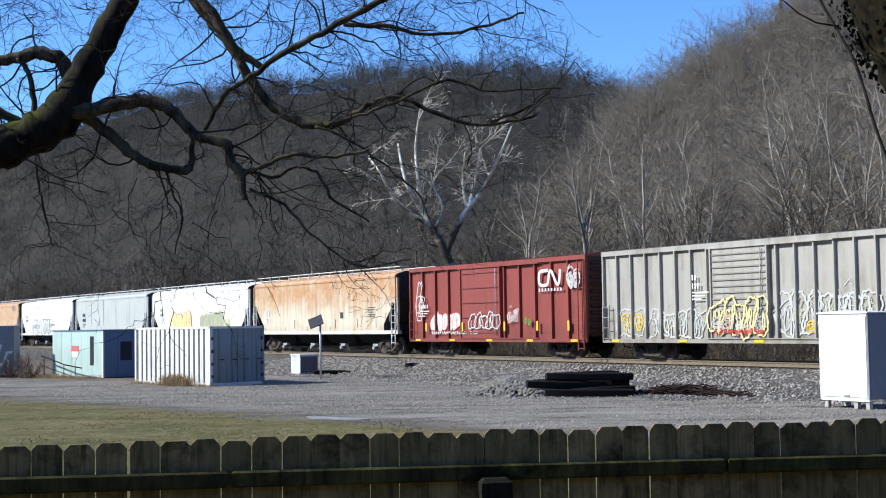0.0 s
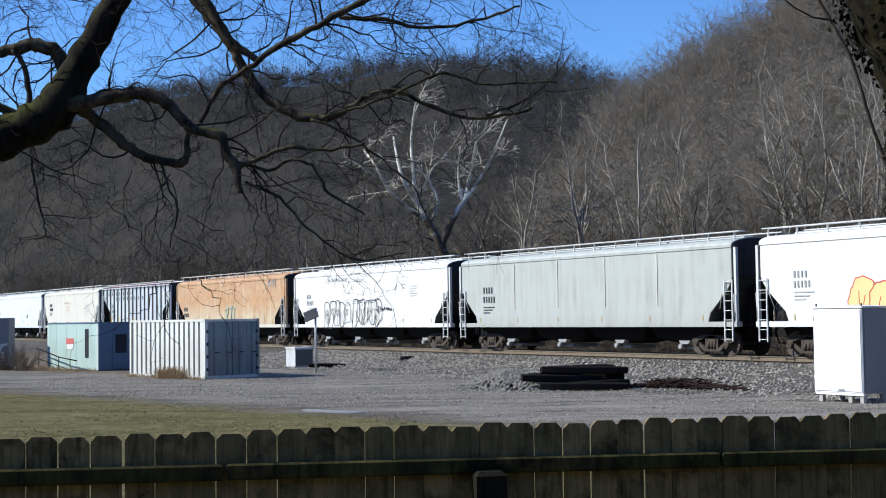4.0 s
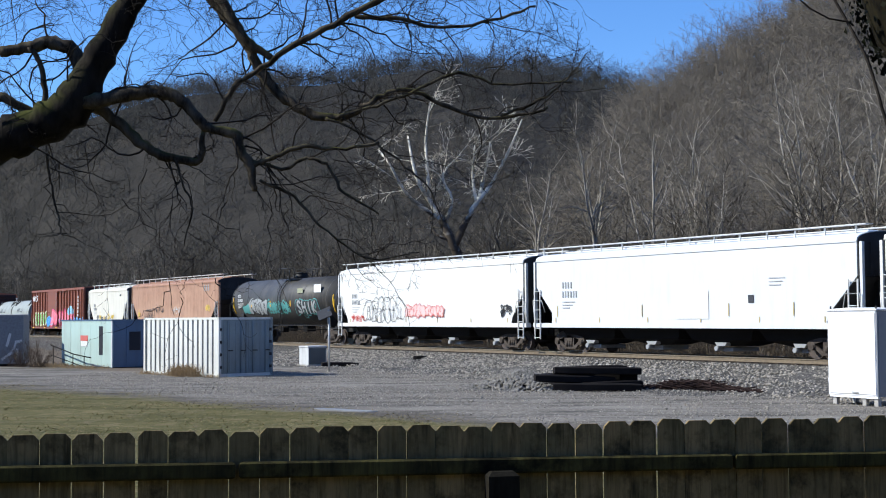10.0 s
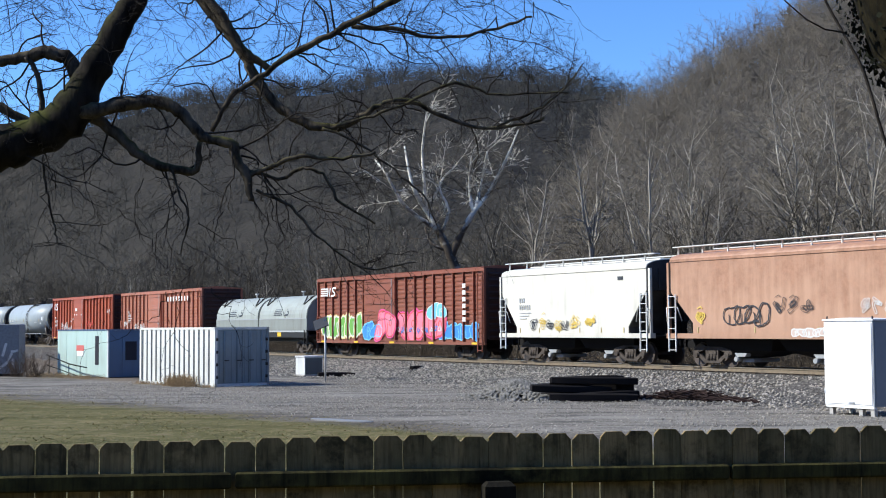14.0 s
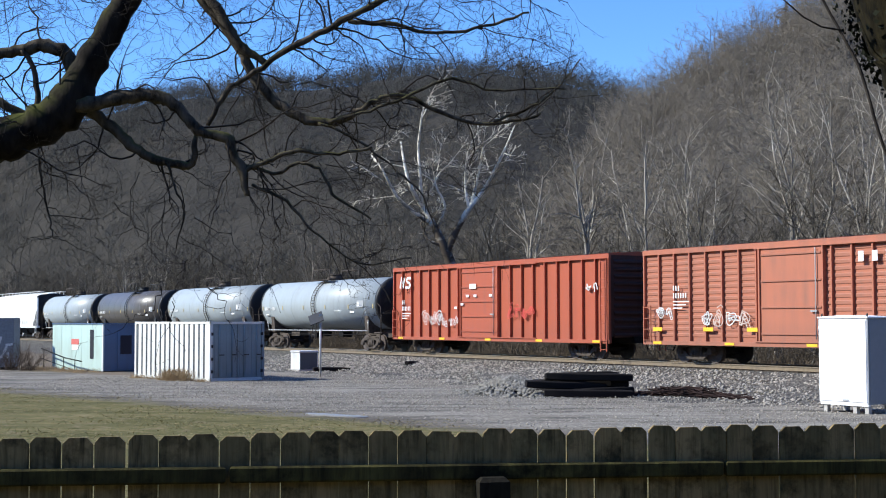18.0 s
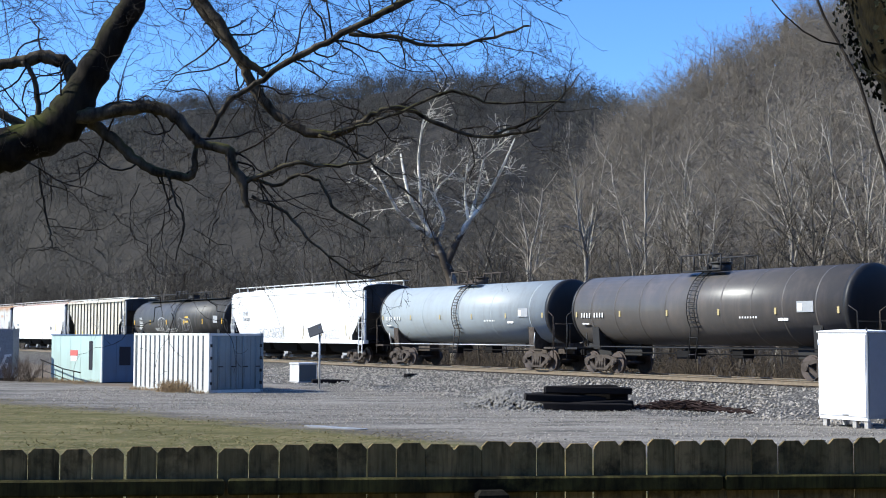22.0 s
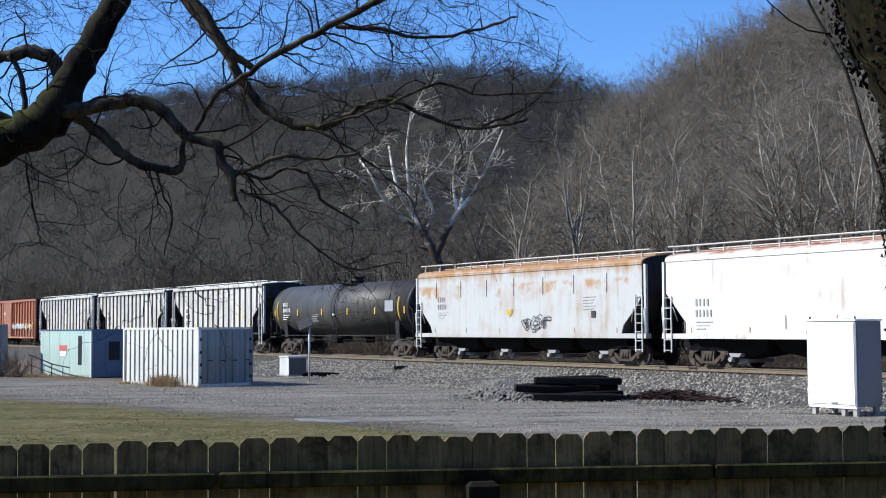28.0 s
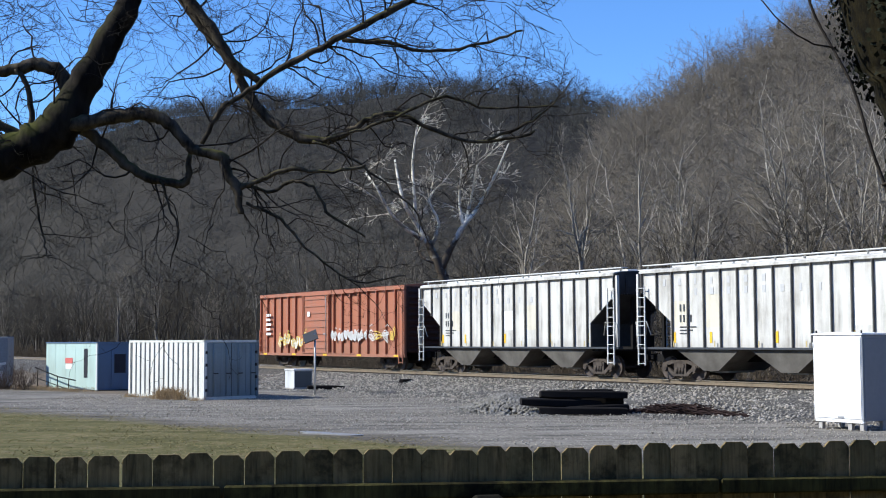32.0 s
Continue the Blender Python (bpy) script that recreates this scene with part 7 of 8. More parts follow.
        for s in (-1, 1):
            piece("grab_rail", lambda b: b.tube([(sx * (L + 0.25), s * 1.45, 0.6), (sx * (L + 0.25), s * 1.45, 2.5), (sx * (L - 0.2), s * 1.45, 2.75), (sx * (L - 0.55), s * 1.42, 2.4)], 0.022, 5), frames, car)
    piece("brake_rigging", lambda b: [b.tube([(-2.2, 0.2, 0.95), (-1.2, 0.2, 0.95)], 0.18, 10), b.box(1.0, 1.6, -0.3, 0.3, 0.75, 1.1), b.tube([(-L + 2, -0.5, 0.9), (L - 2, -0.5, 0.9)], 0.03, 5), b.box(-1.6, -0.8, -0.9, -0.5, 0.7, 1.02)], M["under"], car)
    if marks:
        for k in range(6):
            x = -L + 0.55 + (length - 1.1) * k / 5
            a = -0.12
            part("reflector", shared(("tank_reflector", worn), lambda b: b.box(-0.05, 0.05, -0.008, 0.008, *((-0.12, 0.12) if worn else (-0.19, 0.19))), M["worn_yellow" if worn else "yellow"]), car, "yellow reflective strip", at=pose(x, -(radius + 0.012) * math.cos(a), centre + radius * math.sin(a)))
    return car


def coil_car(label, length, body):
    L = length / 2
    car = start_car("coil_car", label, "coil car", length, 0.95, L - 1.7)
    piece("frame", lambda b: [b.box(-L, L, -0.35, 0.35, 0.75, 1.15)] + [b.box(-L + 0.1, L - 0.1, *sorted((s * 1.5, s * SIDE)), 1.02, 1.42) for s in (-1, 1)] + [b.box(-L + 0.1, L - 0.1, -1.5, 1.5, 1.10, 1.2)], M["steel_dark"], car, "black flat frame with white lettering")
    for s in (-1, 1):
        piece("walkway", lambda b: b.box(-L + 0.2, L - 0.2, *sorted((s * SIDE, s * (SIDE + 0.04))), 1.36, 1.46), M["galv"], car)
        for sx in (-1, 1):
            ladder(car, sx * (L - 0.3), s, 0.5, 1.5, M["steel_dark"])
    for k in (0, 1):
        x0 = -L + 0.35 + k * (L - 0.30)
        x1 = x0 + L - 0.42
        arc = [(-1.52, 1.46)] + [(1.52 * -math.cos(a), 2.25 + 1.45 * math.sin(a) ** 0.9) for a in (math.pi * j / 20 for j in range(21))] + [(1.52, 1.46)]
        hood = piece("hood", lambda b: b.prism_x(arc, x0, x1, smooth=False), body, car, "rounded pale grey-green coil cover")
        piece("hood_band", lambda b: [b.box(x0 + 0.02, x1 - 0.02, y, y + 0.03, 2.18, 2.24) for y in (-1.545, 1.515)], M["mark_grey"], hood)
        piece("skirt", lambda b: [b.box(x0 + 0.01, x1 - 0.01, y, y + 0.02, 1.48, 2.17) for y in (-1.542, 1.522)], P["coil_skirt"], hood, "duller lower band of the cover")
        for x in (x0 + 0.9, x1 - 0.9):
            arm = piece("lifting_bracket", lambda b: [b.box(x - 0.12, x + 0.12, y, y + 0.1, 3.35, 3.6) for y in (-0.8, 0.7)] + [b.tube([(x, -0.6, 3.62), (x, 0.6, 3.62)], 0.05, 6)], M["steel_dark"], hood, "dark lifting bracket")
            piece("brace", lambda b: b.tube([(x - 0.42, -0.84, 3.62), (x - 0.06, -1.28, 3.12), (x + 0.06, -1.28, 3.12), (x + 0.42, -0.84, 3.62)], 0.045, 5), M["steel_dark"], arm, "dark bent brace")
        for x in (x0 + 0.02, x1 - 0.06):
            piece("end_strap", lambda b: b.prism_x([(1.012 * y, 2.25 + 1.012 * (z - 2.25)) for y, z in arc], x, x + 0.04), M["steel_dark"], hood, "dark strap round the cover's end")
        piece("stacking_post", lambda b: [b.tube([((x0 + x1) / 2, 0, 3.68), ((x0 + x1) / 2, 0, 4.02)], 0.05, 6), b.box((x0 + x1) / 2 - 0.15, (x0 + x1) / 2 + 0.15, -0.08, 0.08, 3.95, 4.03)], M["galv"], hood)
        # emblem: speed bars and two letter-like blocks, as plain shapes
        xe = (x0 + x1) / 2
        ye = -1.5
        skin = lambda z: -1.52 * math.cos(math.asin(min(0.98, max(0.0, (z - 2.25) / 1.45)))) - 0.02
        bars = piece("emblem", lambda b: [ribbon(b, [(xe - 1.35 + 0.06 * j, 2.46 + 0.13 * j), (xe - 0.25 + 0.05 * j, 2.46 + 0.13 * j)], 0.07, skin) for j in range(4)], M["mark_dark"], hood, "dark bars of an emblem")
        piece("emblem_zigzag", lambda b: ribbon(b, [(xe - 0.15, 2.44), (xe + 0.02, 2.90), (xe + 0.22, 2.46), (xe + 0.38, 2.90)], 0.13, skin), M["mark_dark"], bars)
        piece("emblem_wave", lambda b: ribbon(b, softened([(xe + 1.02, 2.88), (xe + 0.68, 2.90), (xe + 0.58, 2.80), (xe + 0.78, 2.68), (xe + 0.92, 2.58), (xe + 0.82, 2.46), (xe + 0.44, 2.45)]), 0.12, skin), M["mark_dark"], bars)
    for x in (-L + 0.25, -0.5, 3.2):
        stencil(car, x, 1.08, 0.55, 0.26, M["yellow"])
    stencil(car, -L + 0.6, 1.12, 0.5, 0.2, M["mark_white"], glyphs=2)
    stencil(car, -L + 1.4, 1.12, 1.3, 0.2, M["mark_white"], glyphs=6)
    stencil(car, 0.4, 1.15, 0.9, 0.12, M["mark_white"], glyphs=6)
    return car


def numbers(car, x, z, mat, a=4, b=6, size=0.3, y=None, rows=3):
    """A reporting mark and number, as two rows of plain bars with fine print below."""
    stencil(car, x, z, a * size * 0.75, size, mat, glyphs=a, y=y)
    stencil(car, x, z - size * 1.5, b * size * 0.72, size, mat, glyphs=b, y=y)
    for k in range(rows):
        stencil(car, x, z - size * 2.3 - 0.13 * k, 0.95 - 0.2 * k, 0.045, M["mark_faint"] if mat is M["mark_grey"] else mat, y=y)


def fine_print(car, x, z, mat, rows=4, w=1.3, y=None):
    mat = M["mark_faint"] if mat is M["mark_grey"] and y is None else mat
    for k in range(rows):
        stencil(car, x, z - 0.13 * k, w * (1 - 0.13 * (k % 3)), 0.04, mat, y=y)


# ---- the train, from its head to its last car; each with the place of its two ends along the line at the start ----
TRAIN = []


def put(car, rear, front):
    TRAIN.append((car, (rear + front) / 2))
    return car


def along_way(t):
    u = t / 32.0
    return 530.525 * u + 22.958 * u * u - 3.261 * u ** 3


def build_train():
    W, G, D_, R = M["mark_white"], M["mark_grey"], M["mark_dark"], M["mark_red"]
    # grey boxcar with pale graffiti
    c = put(boxcar("dull grey boxcar with pale graffiti along its lower side", 18.7, P["grey_box"], ribs=20, door=(-2.55, 0.55), louvres=13, top=4.72), 46.42, 27.7)
    numbers(c, -3.6, 3.2, W, 2, 3, 0.22)
    throw_up(c, -8.3, -6.8, 0.95, 2.2, 2, M["sp_chalk"], 1, w=0.06, jag=0.14, y=WALL)
    graffiti(c, -8.2, -6.6, 1.0, 2.3, [M["sp_yellow"]], 1, w=0.08, letters=2, y=WALL)
    throw_up(c, -6.4, -3.0, 0.95, 2.0, 6, M["sp_chalk"], 101, w=0.07, jag=0.14, y=WALL)
    graffiti(c, -6.2, -3.0, 1.0, 2.2, [M["sp_chalk"], M["sp_pale_olive"]], 201, w=0.06, letters=5, y=WALL)
    graffiti(c, -4.9, -4.3, 1.0, 1.8, [M["sp_yellow"]], 202, w=0.09, letters=1, y=WALL)
    throw_up(c, -2.5, 0.5, 1.0, 2.4, 5, M["sp_pale_yellow"], 2, w=0.07, out=0.06, jag=0.14)
    graffiti(c, -2.4, 0.5, 1.0, 2.0, [M["sp_chalk"], M["sp_pale_pink"]], 2, w=0.06, out=0.07, letters=5)
    graffiti(c, -2.4, 0.4, 0.95, 1.35, [M["sp_red"]], 203, w=0.05, out=0.09)
    throw_up(c, 0.9, 5.6, 1.0, 2.6, 7, M["sp_chalk"], 3, w=0.08, jag=0.16, y=WALL)
    graffiti(c, 0.9, 5.4, 1.0, 2.8, [M["sp_chalk"], M["sp_pale_olive"]], 3, w=0.07, out=0.03, letters=6, y=WALL)
    graffiti(c, 2.2, 4.6, 1.0, 1.7, [M["sp_yellow"], M["sp_pale_yellow"]], 204, w=0.08, out=0.035, letters=3, y=WALL)
    # dark red boxcar with a white looped emblem
    c = put(boxcar("oxide-red boxcar with a white looped emblem and tags", 15.46, P["cn_red"], ribs=12, door=(-2.6, 1.0), louvres=5, end=P["red_end"]), 63.0, 47.54)
    loop = [(4.95, 4.0), (4.40, 4.0), (4.24, 3.86), (4.24, 3.46), (4.40, 3.32), (4.84, 3.32), (4.98, 3.46), (5.04, 3.90), (5.18, 4.0), (5.32, 3.86), (5.56, 3.42), (5.70, 3.32), (5.84, 3.46), (5.88, 4.02)]
    piece("emblem", lambda b: ribbon(b, softened(softened(loop)), 0.15, -SIDE - 0.03), W, c, "white looped emblem")
    stencil(c, 4.2, 3.05, 1.9, 0.14, W, glyphs=8)
    numbers(c, -6.6, 2.75, W, 2, 6, 0.2)
    graffiti(c, -6.9, -6.3, 1.5, 4.0, [M["sp_white"]], 4, w=0.09, letters=1)
    throw_up(c, -5.6, -2.9, 1.3, 2.2, 5, M["sp_red"], 5, fill=M["sp_white"], w=0.035, jag=0.12, y=WALL)
    graffiti(c, -5.4, -1.0, 1.04, 1.3, [M["sp_white"]], 6, w=0.04)
    throw_up(c, -1.7, 0.9, 1.35, 2.1, 5, M["sp_white"], 7, w=0.06, out=0.05, jag=0.2)
    graffiti(c, 1.6, 2.6, 1.5, 2.4, [M["sp_white"]], 8, w=0.06)
    graffiti(c, 3.0, 3.5, 1.4, 1.9, [M["sp_green"]], 9, fill=M["sp_green"], w=0.05)
    graffiti(c, 6.5, 7.3, 2.7, 4.3, [M["sp_white"]], 10, w=0.10, letters=2)
    for k, x in enumerate((-6.0, -2.45, 1.3, 4.0, 6.4)):
        stencil(c, x, 1.25, 0.14, 0.45, M["yellow"], out=0.05)
    # rusted cream hopper
    c = put(hopper("cream covered hopper heavily stained with orange rust", 19.46, P["rust_cream"], 4, top=4.62, sill=P["cream"], reach=0.6), 83.58, 64.42)
    for x in (-3.4, -0.6, 2.2, 5.0, 7.2):
        piece("seam", lambda b: b.box(x, x + 0.05, -SIDE - 0.025, -SIDE, 1.5, 2.0), P["cream"], c)
    stencil(c, -7.8, 2.3, 0.8, 0.35, W, glyphs=3)
    stencil(c, -7.8, 1.85, 0.9, 0.35, W, glyphs=4)
    stencil(c, 2.9, 2.05, 0.35, 0.35, D_)
    fine_print(c, 6.3, 2.6, D_, 5, 0.9)
    # white hopper with coloured graffiti
    c = put(hopper("white covered hopper with yellow and olive graffiti", 19.26, P["white"], 4, round_ends=True, reach=0.6), 103.44, 84.48)
    throw_up(c, -5.0, -1.0, 1.3, 2.75, 4, M["sp_red"], 11, fill=M["sp_pale_yellow"], w=0.05, jag=0.1)
    throw_up(c, 0.9, 5.0, 1.35, 2.7, 4, M["sp_pale_olive"], 12, fill=M["sp_olive"], w=0.09, jag=0.15)
    throw_up(c, 4.9, 6.2, 1.35, 2.2, 2, M["sp_pale_yellow"], 112, fill=M["sp_pale_olive"], w=0.06, jag=0.2)
    numbers(c, -7.7, 2.9, G, 4, 5, 0.24)
    # white hopper
    c = put(hopper("pale grey-white covered hopper with faint streaks of dirt", 19.66, P["dusty_white"], 4, round_ends=True, reach=0.5), 124.07, 104.71)
    numbers(c, -7.6, 2.75, D_, 4, 5, 0.3)
    for k in range(4):
        piece("roof_streak", lambda b: b.box(-5 + 3.4 * k, -4.93 + 3.4 * k, -SIDE - 0.012, -SIDE, 2.0, 4.1), P["grey_white"], c)
    # white hopper with outline graffiti
    c = put(hopper("bright white covered hopper with black outline graffiti", 18.4, P["white"], 4, round_ends=True, reach=0.6), 143.29, 125.19)
    numbers(c, -7.3, 2.85, G, 3, 5, 0.26)
    throw_up(c, -4.9, -1.7, 1.22, 2.6, 5, M["sp_black"], 13, w=0.045)
    throw_up(c, -1.3, 2.0, 1.22, 2.75, 5, M["sp_black"], 14, w=0.05)
    graffiti(c, 1.8, 3.2, 1.95, 2.3, [M["sp_black"]], 15, w=0.04)
    graffiti(c, -4.4, -2.0, 3.7, 4.1, [M["sp_grey"]], 16, w=0.03)
    fine_print(c, 5.1, 3.3, G, 5, 0.8)
    # rusted orange hopper
    c = put(hopper("orange-rust covered hopper with a cream outline tag", 19.26, P["rust_orange"], 4, top=4.62, sill=P["cream"], reach=0.6, cut=(0.60, 1.5, 0.15)), 163.62, 144.66)
    sprayed(c, "RTL", -0.3, 1.8, 1.45, 2.5, M["sp_pale_olive"], M["sp_olive"], 0.13, 0.06)
    throw_up(c, -0.2, 1.9, 1.22, 1.6, 4, M["sp_olive"], 17, fill=P["cream"], w=0.04)
    numbers(c, -8.0, 2.3, D_, 4, 5, 0.28)
    stencil(c, 6.9, 3.75, 1.3, 0.5, G, glyphs=4)
    for x in (-5.5, -3.3, 2.6, 4.6, 6.2):
        piece("seam", lambda b: b.box(x, x + 0.04, -SIDE - 0.025, -SIDE, 1.5, 1.95), P["cream"], c)
    # pale blue ribbed hopper
    c = put(ribbed("pale blue-grey ribbed covered hopper with dark block lettering", 16.66, P["pale_blue"], 30, roof=P["maroon"]), 181.67, 165.01)
    # cream hopper with red print
    c = put(hopper("cream covered hopper with faint red stencils and pale bays", 17.25, P["cream"], 3, round_ends=True, light_bays=M["bay_cream"], reach=0.5, cut=(0.62, 1.2, 0.1)), 199.55, 182.6)
    numbers(c, -6.5, 3.1, D_, 4, 6, 0.26)
    stencil(c, -1.6, 3.35, 1.8, 0.10, R, glyphs=9)
    fine_print(c, -1.1, 3.1, R, 4, 0.9)
    stencil(c, -5.4, 1.55, 1.2, 0.12, R, glyphs=7)
    stencil(c, -1.2, 1.55, 1.4, 0.12, R, glyphs=7)
    stencil(c, 3.8, 1.55, 1.5, 0.12, R, glyphs=7)
    fine_print(c, 4.9, 3.2, G, 6, 1.2)
    # bluish white hopper
    c = put(hopper("clean bluish-white covered hopper", 19.8, P["white_b"], 4, reach=0.5, cut=(0.56, 1.2, 0.16)), 220.04, 200.53)
    numbers(c, -7.6, 2.9, G, 4, 6, 0.28)
    stencil(c, 0.2, 1.5, 1.9, 1.1, W)
    for x in (-8.0, -2.0, 3.2, 6.6):
        stencil(c, x, 1.6, 0.05, 0.5, M["worn_yellow"])
    fine_print(c, 5.4, 3.0, G, 3, 0.8)
    stencil(c, 4.3, 2.1, 0.3, 0.3, D_)
    # white hopper with a scrawl
    c = put(hopper("white covered hopper with black and red scrawls", 19.75, P["white"], 4, round_ends=True, reach=0.4, cut=(0.58, 1.05, 0.1)), 240.33, 220.89)
    throw_up(c, -6.4, -1.9, 1.35, 2.75, 6, M["sp_black"], 18, w=0.04, jag=0.15)
    throw_up(c, -1.6, 2.3, 1.65, 2.25, 7, M["sp_red"], 19, w=0.04, jag=0.5, fill=M["sp_faint_red"])
    graffiti(c, -8.0, -6.4, 1.25, 1.9, [M["sp_red"]], 20, w=0.05)
    graffiti(c, 7.6, 8.6, 1.6, 2.3, [M["sp_black"]], 21, w=0.10, letters=2)
    numbers(c, -8.0, 2.75, G, 4, 6, 0.24)
    # black tank car with graffiti
    c = put(tank_car("black tank car covered in white and teal graffiti", 16.7, P["tank_black"]), 257.46, 240.55)
    numbers(c, -7.0, 3.05, W, 4, 6, 0.2, y=-1.5)
    skin = tank_skin()
    throw_up(c, -6.2, -5.2, 1.95, 2.5, 2, M["sp_teal"], 22, fill=M["sp_teal"], w=0.05, y=skin, jag=0.2)
    throw_up(c, -5.2, -2.2, 1.85, 3.0, 4, M["sp_black"], 122, fill=M["sp_silver"], w=0.06, y=skin, jag=0.12)
    graffiti(c, -2.6, 1.4, 1.9, 2.8, [M["sp_teal"], M["sp_teal"]], 23, w=0.13, y=skin)
    throw_up(c, -2.0, 1.0, 1.95, 2.6, 4, M["sp_teal"], 123, w=0.08, y=skin, jag=0.5)
    throw_up(c, 2.3, 5.5, 1.78, 2.86, 5, M["sp_teal"], 24, fill=M["sp_black"], w=0.05, y=skin, jag=0.1)
    sprayed(c, "SHIK", 2.5, 5.3, 1.92, 2.68, M["sp_silver"], M["sp_black"], 0.15, 0.05, out=0.05, y=skin)
    for x in (-7.75, 7.75):
        piece("yellow_band", lambda b: [b.tube([(x, -1.515 * math.cos(a), 2.74 + 1.515 * math.sin(a)) for a in np.linspace(-0.55, 0.2, 7)], 0.05, 5)], M["yellow"], c)
    stencil(c, 2.6, 3.2, 0.8, 0.3, M["sp_olive"], y=-1.47)
    stencil(c, 5.0, 3.2, 1.0, 0.5, W, y=-1.47)
    # brown hopper
    c = put(hopper("brown rusted covered hopper with small tags", 19.5, P["rust_brown"], 4, top=4.62, reach=0.6, cut=(0.56, 1.3, 0.14)), 278.67, 259.39)
    throw_up(c, -6.2, -4.0, 1.65, 2.4, 4, M["sp_black"], 25, w=0.06, jag=0.1)
    graffiti(c, -3.6, -1.8, 1.9, 2.7, [M["sp_black"]], 26, w=0.04, letters=3)
    graffiti(c, 0.3, 1.9, 1.9, 2.7, [M["sp_white"]], 27, w=0.04)
    throw_up(c, -2.8, 0.0, 1.22, 1.52, 8, M["sp_white"], 28, w=0.05, fill=M["sp_pale_pink"])
    throw_up(c, 0.5, 3.2, 1.22, 1.52, 7, M["sp_white"], 128, w=0.05, fill=M["sp_pale_pink"])
    graffiti(c, -8.0, -7.4, 1.6, 2.3, [M["sp_yellow"]], 29, w=0.08, letters=1)
    graffiti(c, 7.2, 8.0, 1.8, 2.7, [M["sp_yellow"]], 30, w=0.10, letters=1)
    stencil(c, 6.8, 3.65, 1.2, 0.45, G, glyphs=3)
    # short cream hopper
    c = put(hopper("short cream-white covered hopper with yellowed tags", 11.3, P["cream"], 2, reach=0.5, cut=(0.64, 1.2, 0.1), top=4.45), 290.92, 279.89)
    graffiti(c, -3.0, 0.7, 1.35, 2.15, [M["sp_black"], M["sp_yellow"]], 31, w=0.05)
    graffiti(c, 1.2, 1.9, 1.6, 2.1, [M["sp_yellow"]], 32, fill=M["sp_yellow"], w=0.06)
    numbers(c, -3.9, 2.75, G, 3, 6, 0.22)
    stencil(c, 3.5, 3.6, 0.35, 0.15, D_)
    # brown boxcar with bright graffiti
    c = put(boxcar("faded brown-red boxcar with bright pink, blue and green graffiti", 18.72, P["ns_brown"], ribs=19, door=(-3.4, 0.4), louvres=6, slats=True, end=P["red_end"]), 311.1, 292.38)
    bars = piece("emblem", lambda b: [b.box(-8.75, -8.0 + 0.04 * j, -SIDE - 0.03, -SIDE - 0.01, 3.52 + 0.13 * j, 3.60 + 0.13 * j) for j in range(4)], W, c, "white bars of an emblem")
    piece("emblem_zigzag", lambda b: ribbon(b, [(-7.92, 3.50), (-7.80, 4.0), (-7.62, 3.52), (-7.50, 4.0)], 0.13, -SIDE - 0.03), W, bars)
    piece("emblem_wave", lambda b: ribbon(b, softened([(-6.75, 3.98), (-7.12, 4.0), (-7.24, 3.88), (-7.05, 3.76), (-6.88, 3.66), (-6.98, 3.53), (-7.42, 3.52)]), 0.12, -SIDE - 0.03), W, bars)
    throw_up(c, -8.6, -3.7, 1.05, 2.35, 7, M["sp_white"], 33, fill=M["sp_green"], halo=M["sp_pale_yellow"], w=0.07, jag=0.15, out=0.03, y=WALL)
    throw_up(c, -3.2, -1.2, 1.0, 1.9, 2, M["sp_cyan"], 34, fill=M["sp_blue"], w=0.06, jag=0.15, out=0.05)
    throw_up(c, -1.6, 0.4, 1.02, 2.45, 2, M["sp_red"], 35, fill=M["sp_rose"], halo=M["sp_pink"], w=0.06, out=0.055)
    throw_up(c, 0.7, 5.4, 1.02, 2.45, 5, M["sp_red"], 135, fill=M["sp_rose"], halo=M["sp_pink"], w=0.07, out=0.03, y=WALL, jag=0.1)
    graffiti(c, -1.4, 5.2, 1.2, 1.8, [M["sp_white"], M["sp_blue"]], 235, w=0.05, out=0.062, y=WALL)
    throw_up(c, 4.9, 8.7, 1.0, 1.8, 5, M["sp_cyan"], 134, fill=M["sp_blue"], w=0.06, jag=0.15, out=0.03, y=WALL)
    throw_up(c, 3.9, 5.6, 2.1, 2.85, 2, M["sp_white"], 36, fill=M["sp_cyan"], w=0.06, out=0.07, y=WALL)
    for k in range(6):
        stencil(c, 7.4, 3.6 - 0.34 * k, 0.3, 0.22, W, out=0.05)
    # coil car
    c = put(coil_car("flat coil car with two rounded pale grey-green covers", 15.6, P["coil"]), 327.6, 312.6)
    # faded red boxcar with white lettering blocks
    c = put(boxcar("faded red boxcar with a row of white letter blocks", 18.57, P["southern"], ribs=20, door=(-2.6, 0.6), louvres=4, slats=True, end=P["red_end"]), 348.82, 330.25)
    for k in range(8):
        stencil(c, 2.2 + 0.60 * k, 3.72, 0.24, 0.36, W, out=0.05)
    graffiti(c, -5.8, -3.0, 1.3, 2.2, [M["sp_white"], M["sp_pale_pink"]], 37, w=0.07)
    numbers(c, -7.4, 2.9, W, 3, 6, 0.2)
    graffiti(c, -8.4, -7.4, 1.6, 2.4, [M["sp_white"]], 38, w=0.05)
    for x in (-8.6, -5.6, -3.2, 3.2, 5.6, 7.6):
        stencil(c, x, 1.28, 0.55, 0.15, M["yellow"], out=0.05)
    # orange-red boxcar
    c = put(boxcar("orange-red boxcar with a small white emblem and low tags", 18.9, P["ns_red"], ribs=20, door=(-2.5, 0.9), louvres=5, end=P["red_end"]), 369.97, 351.07)
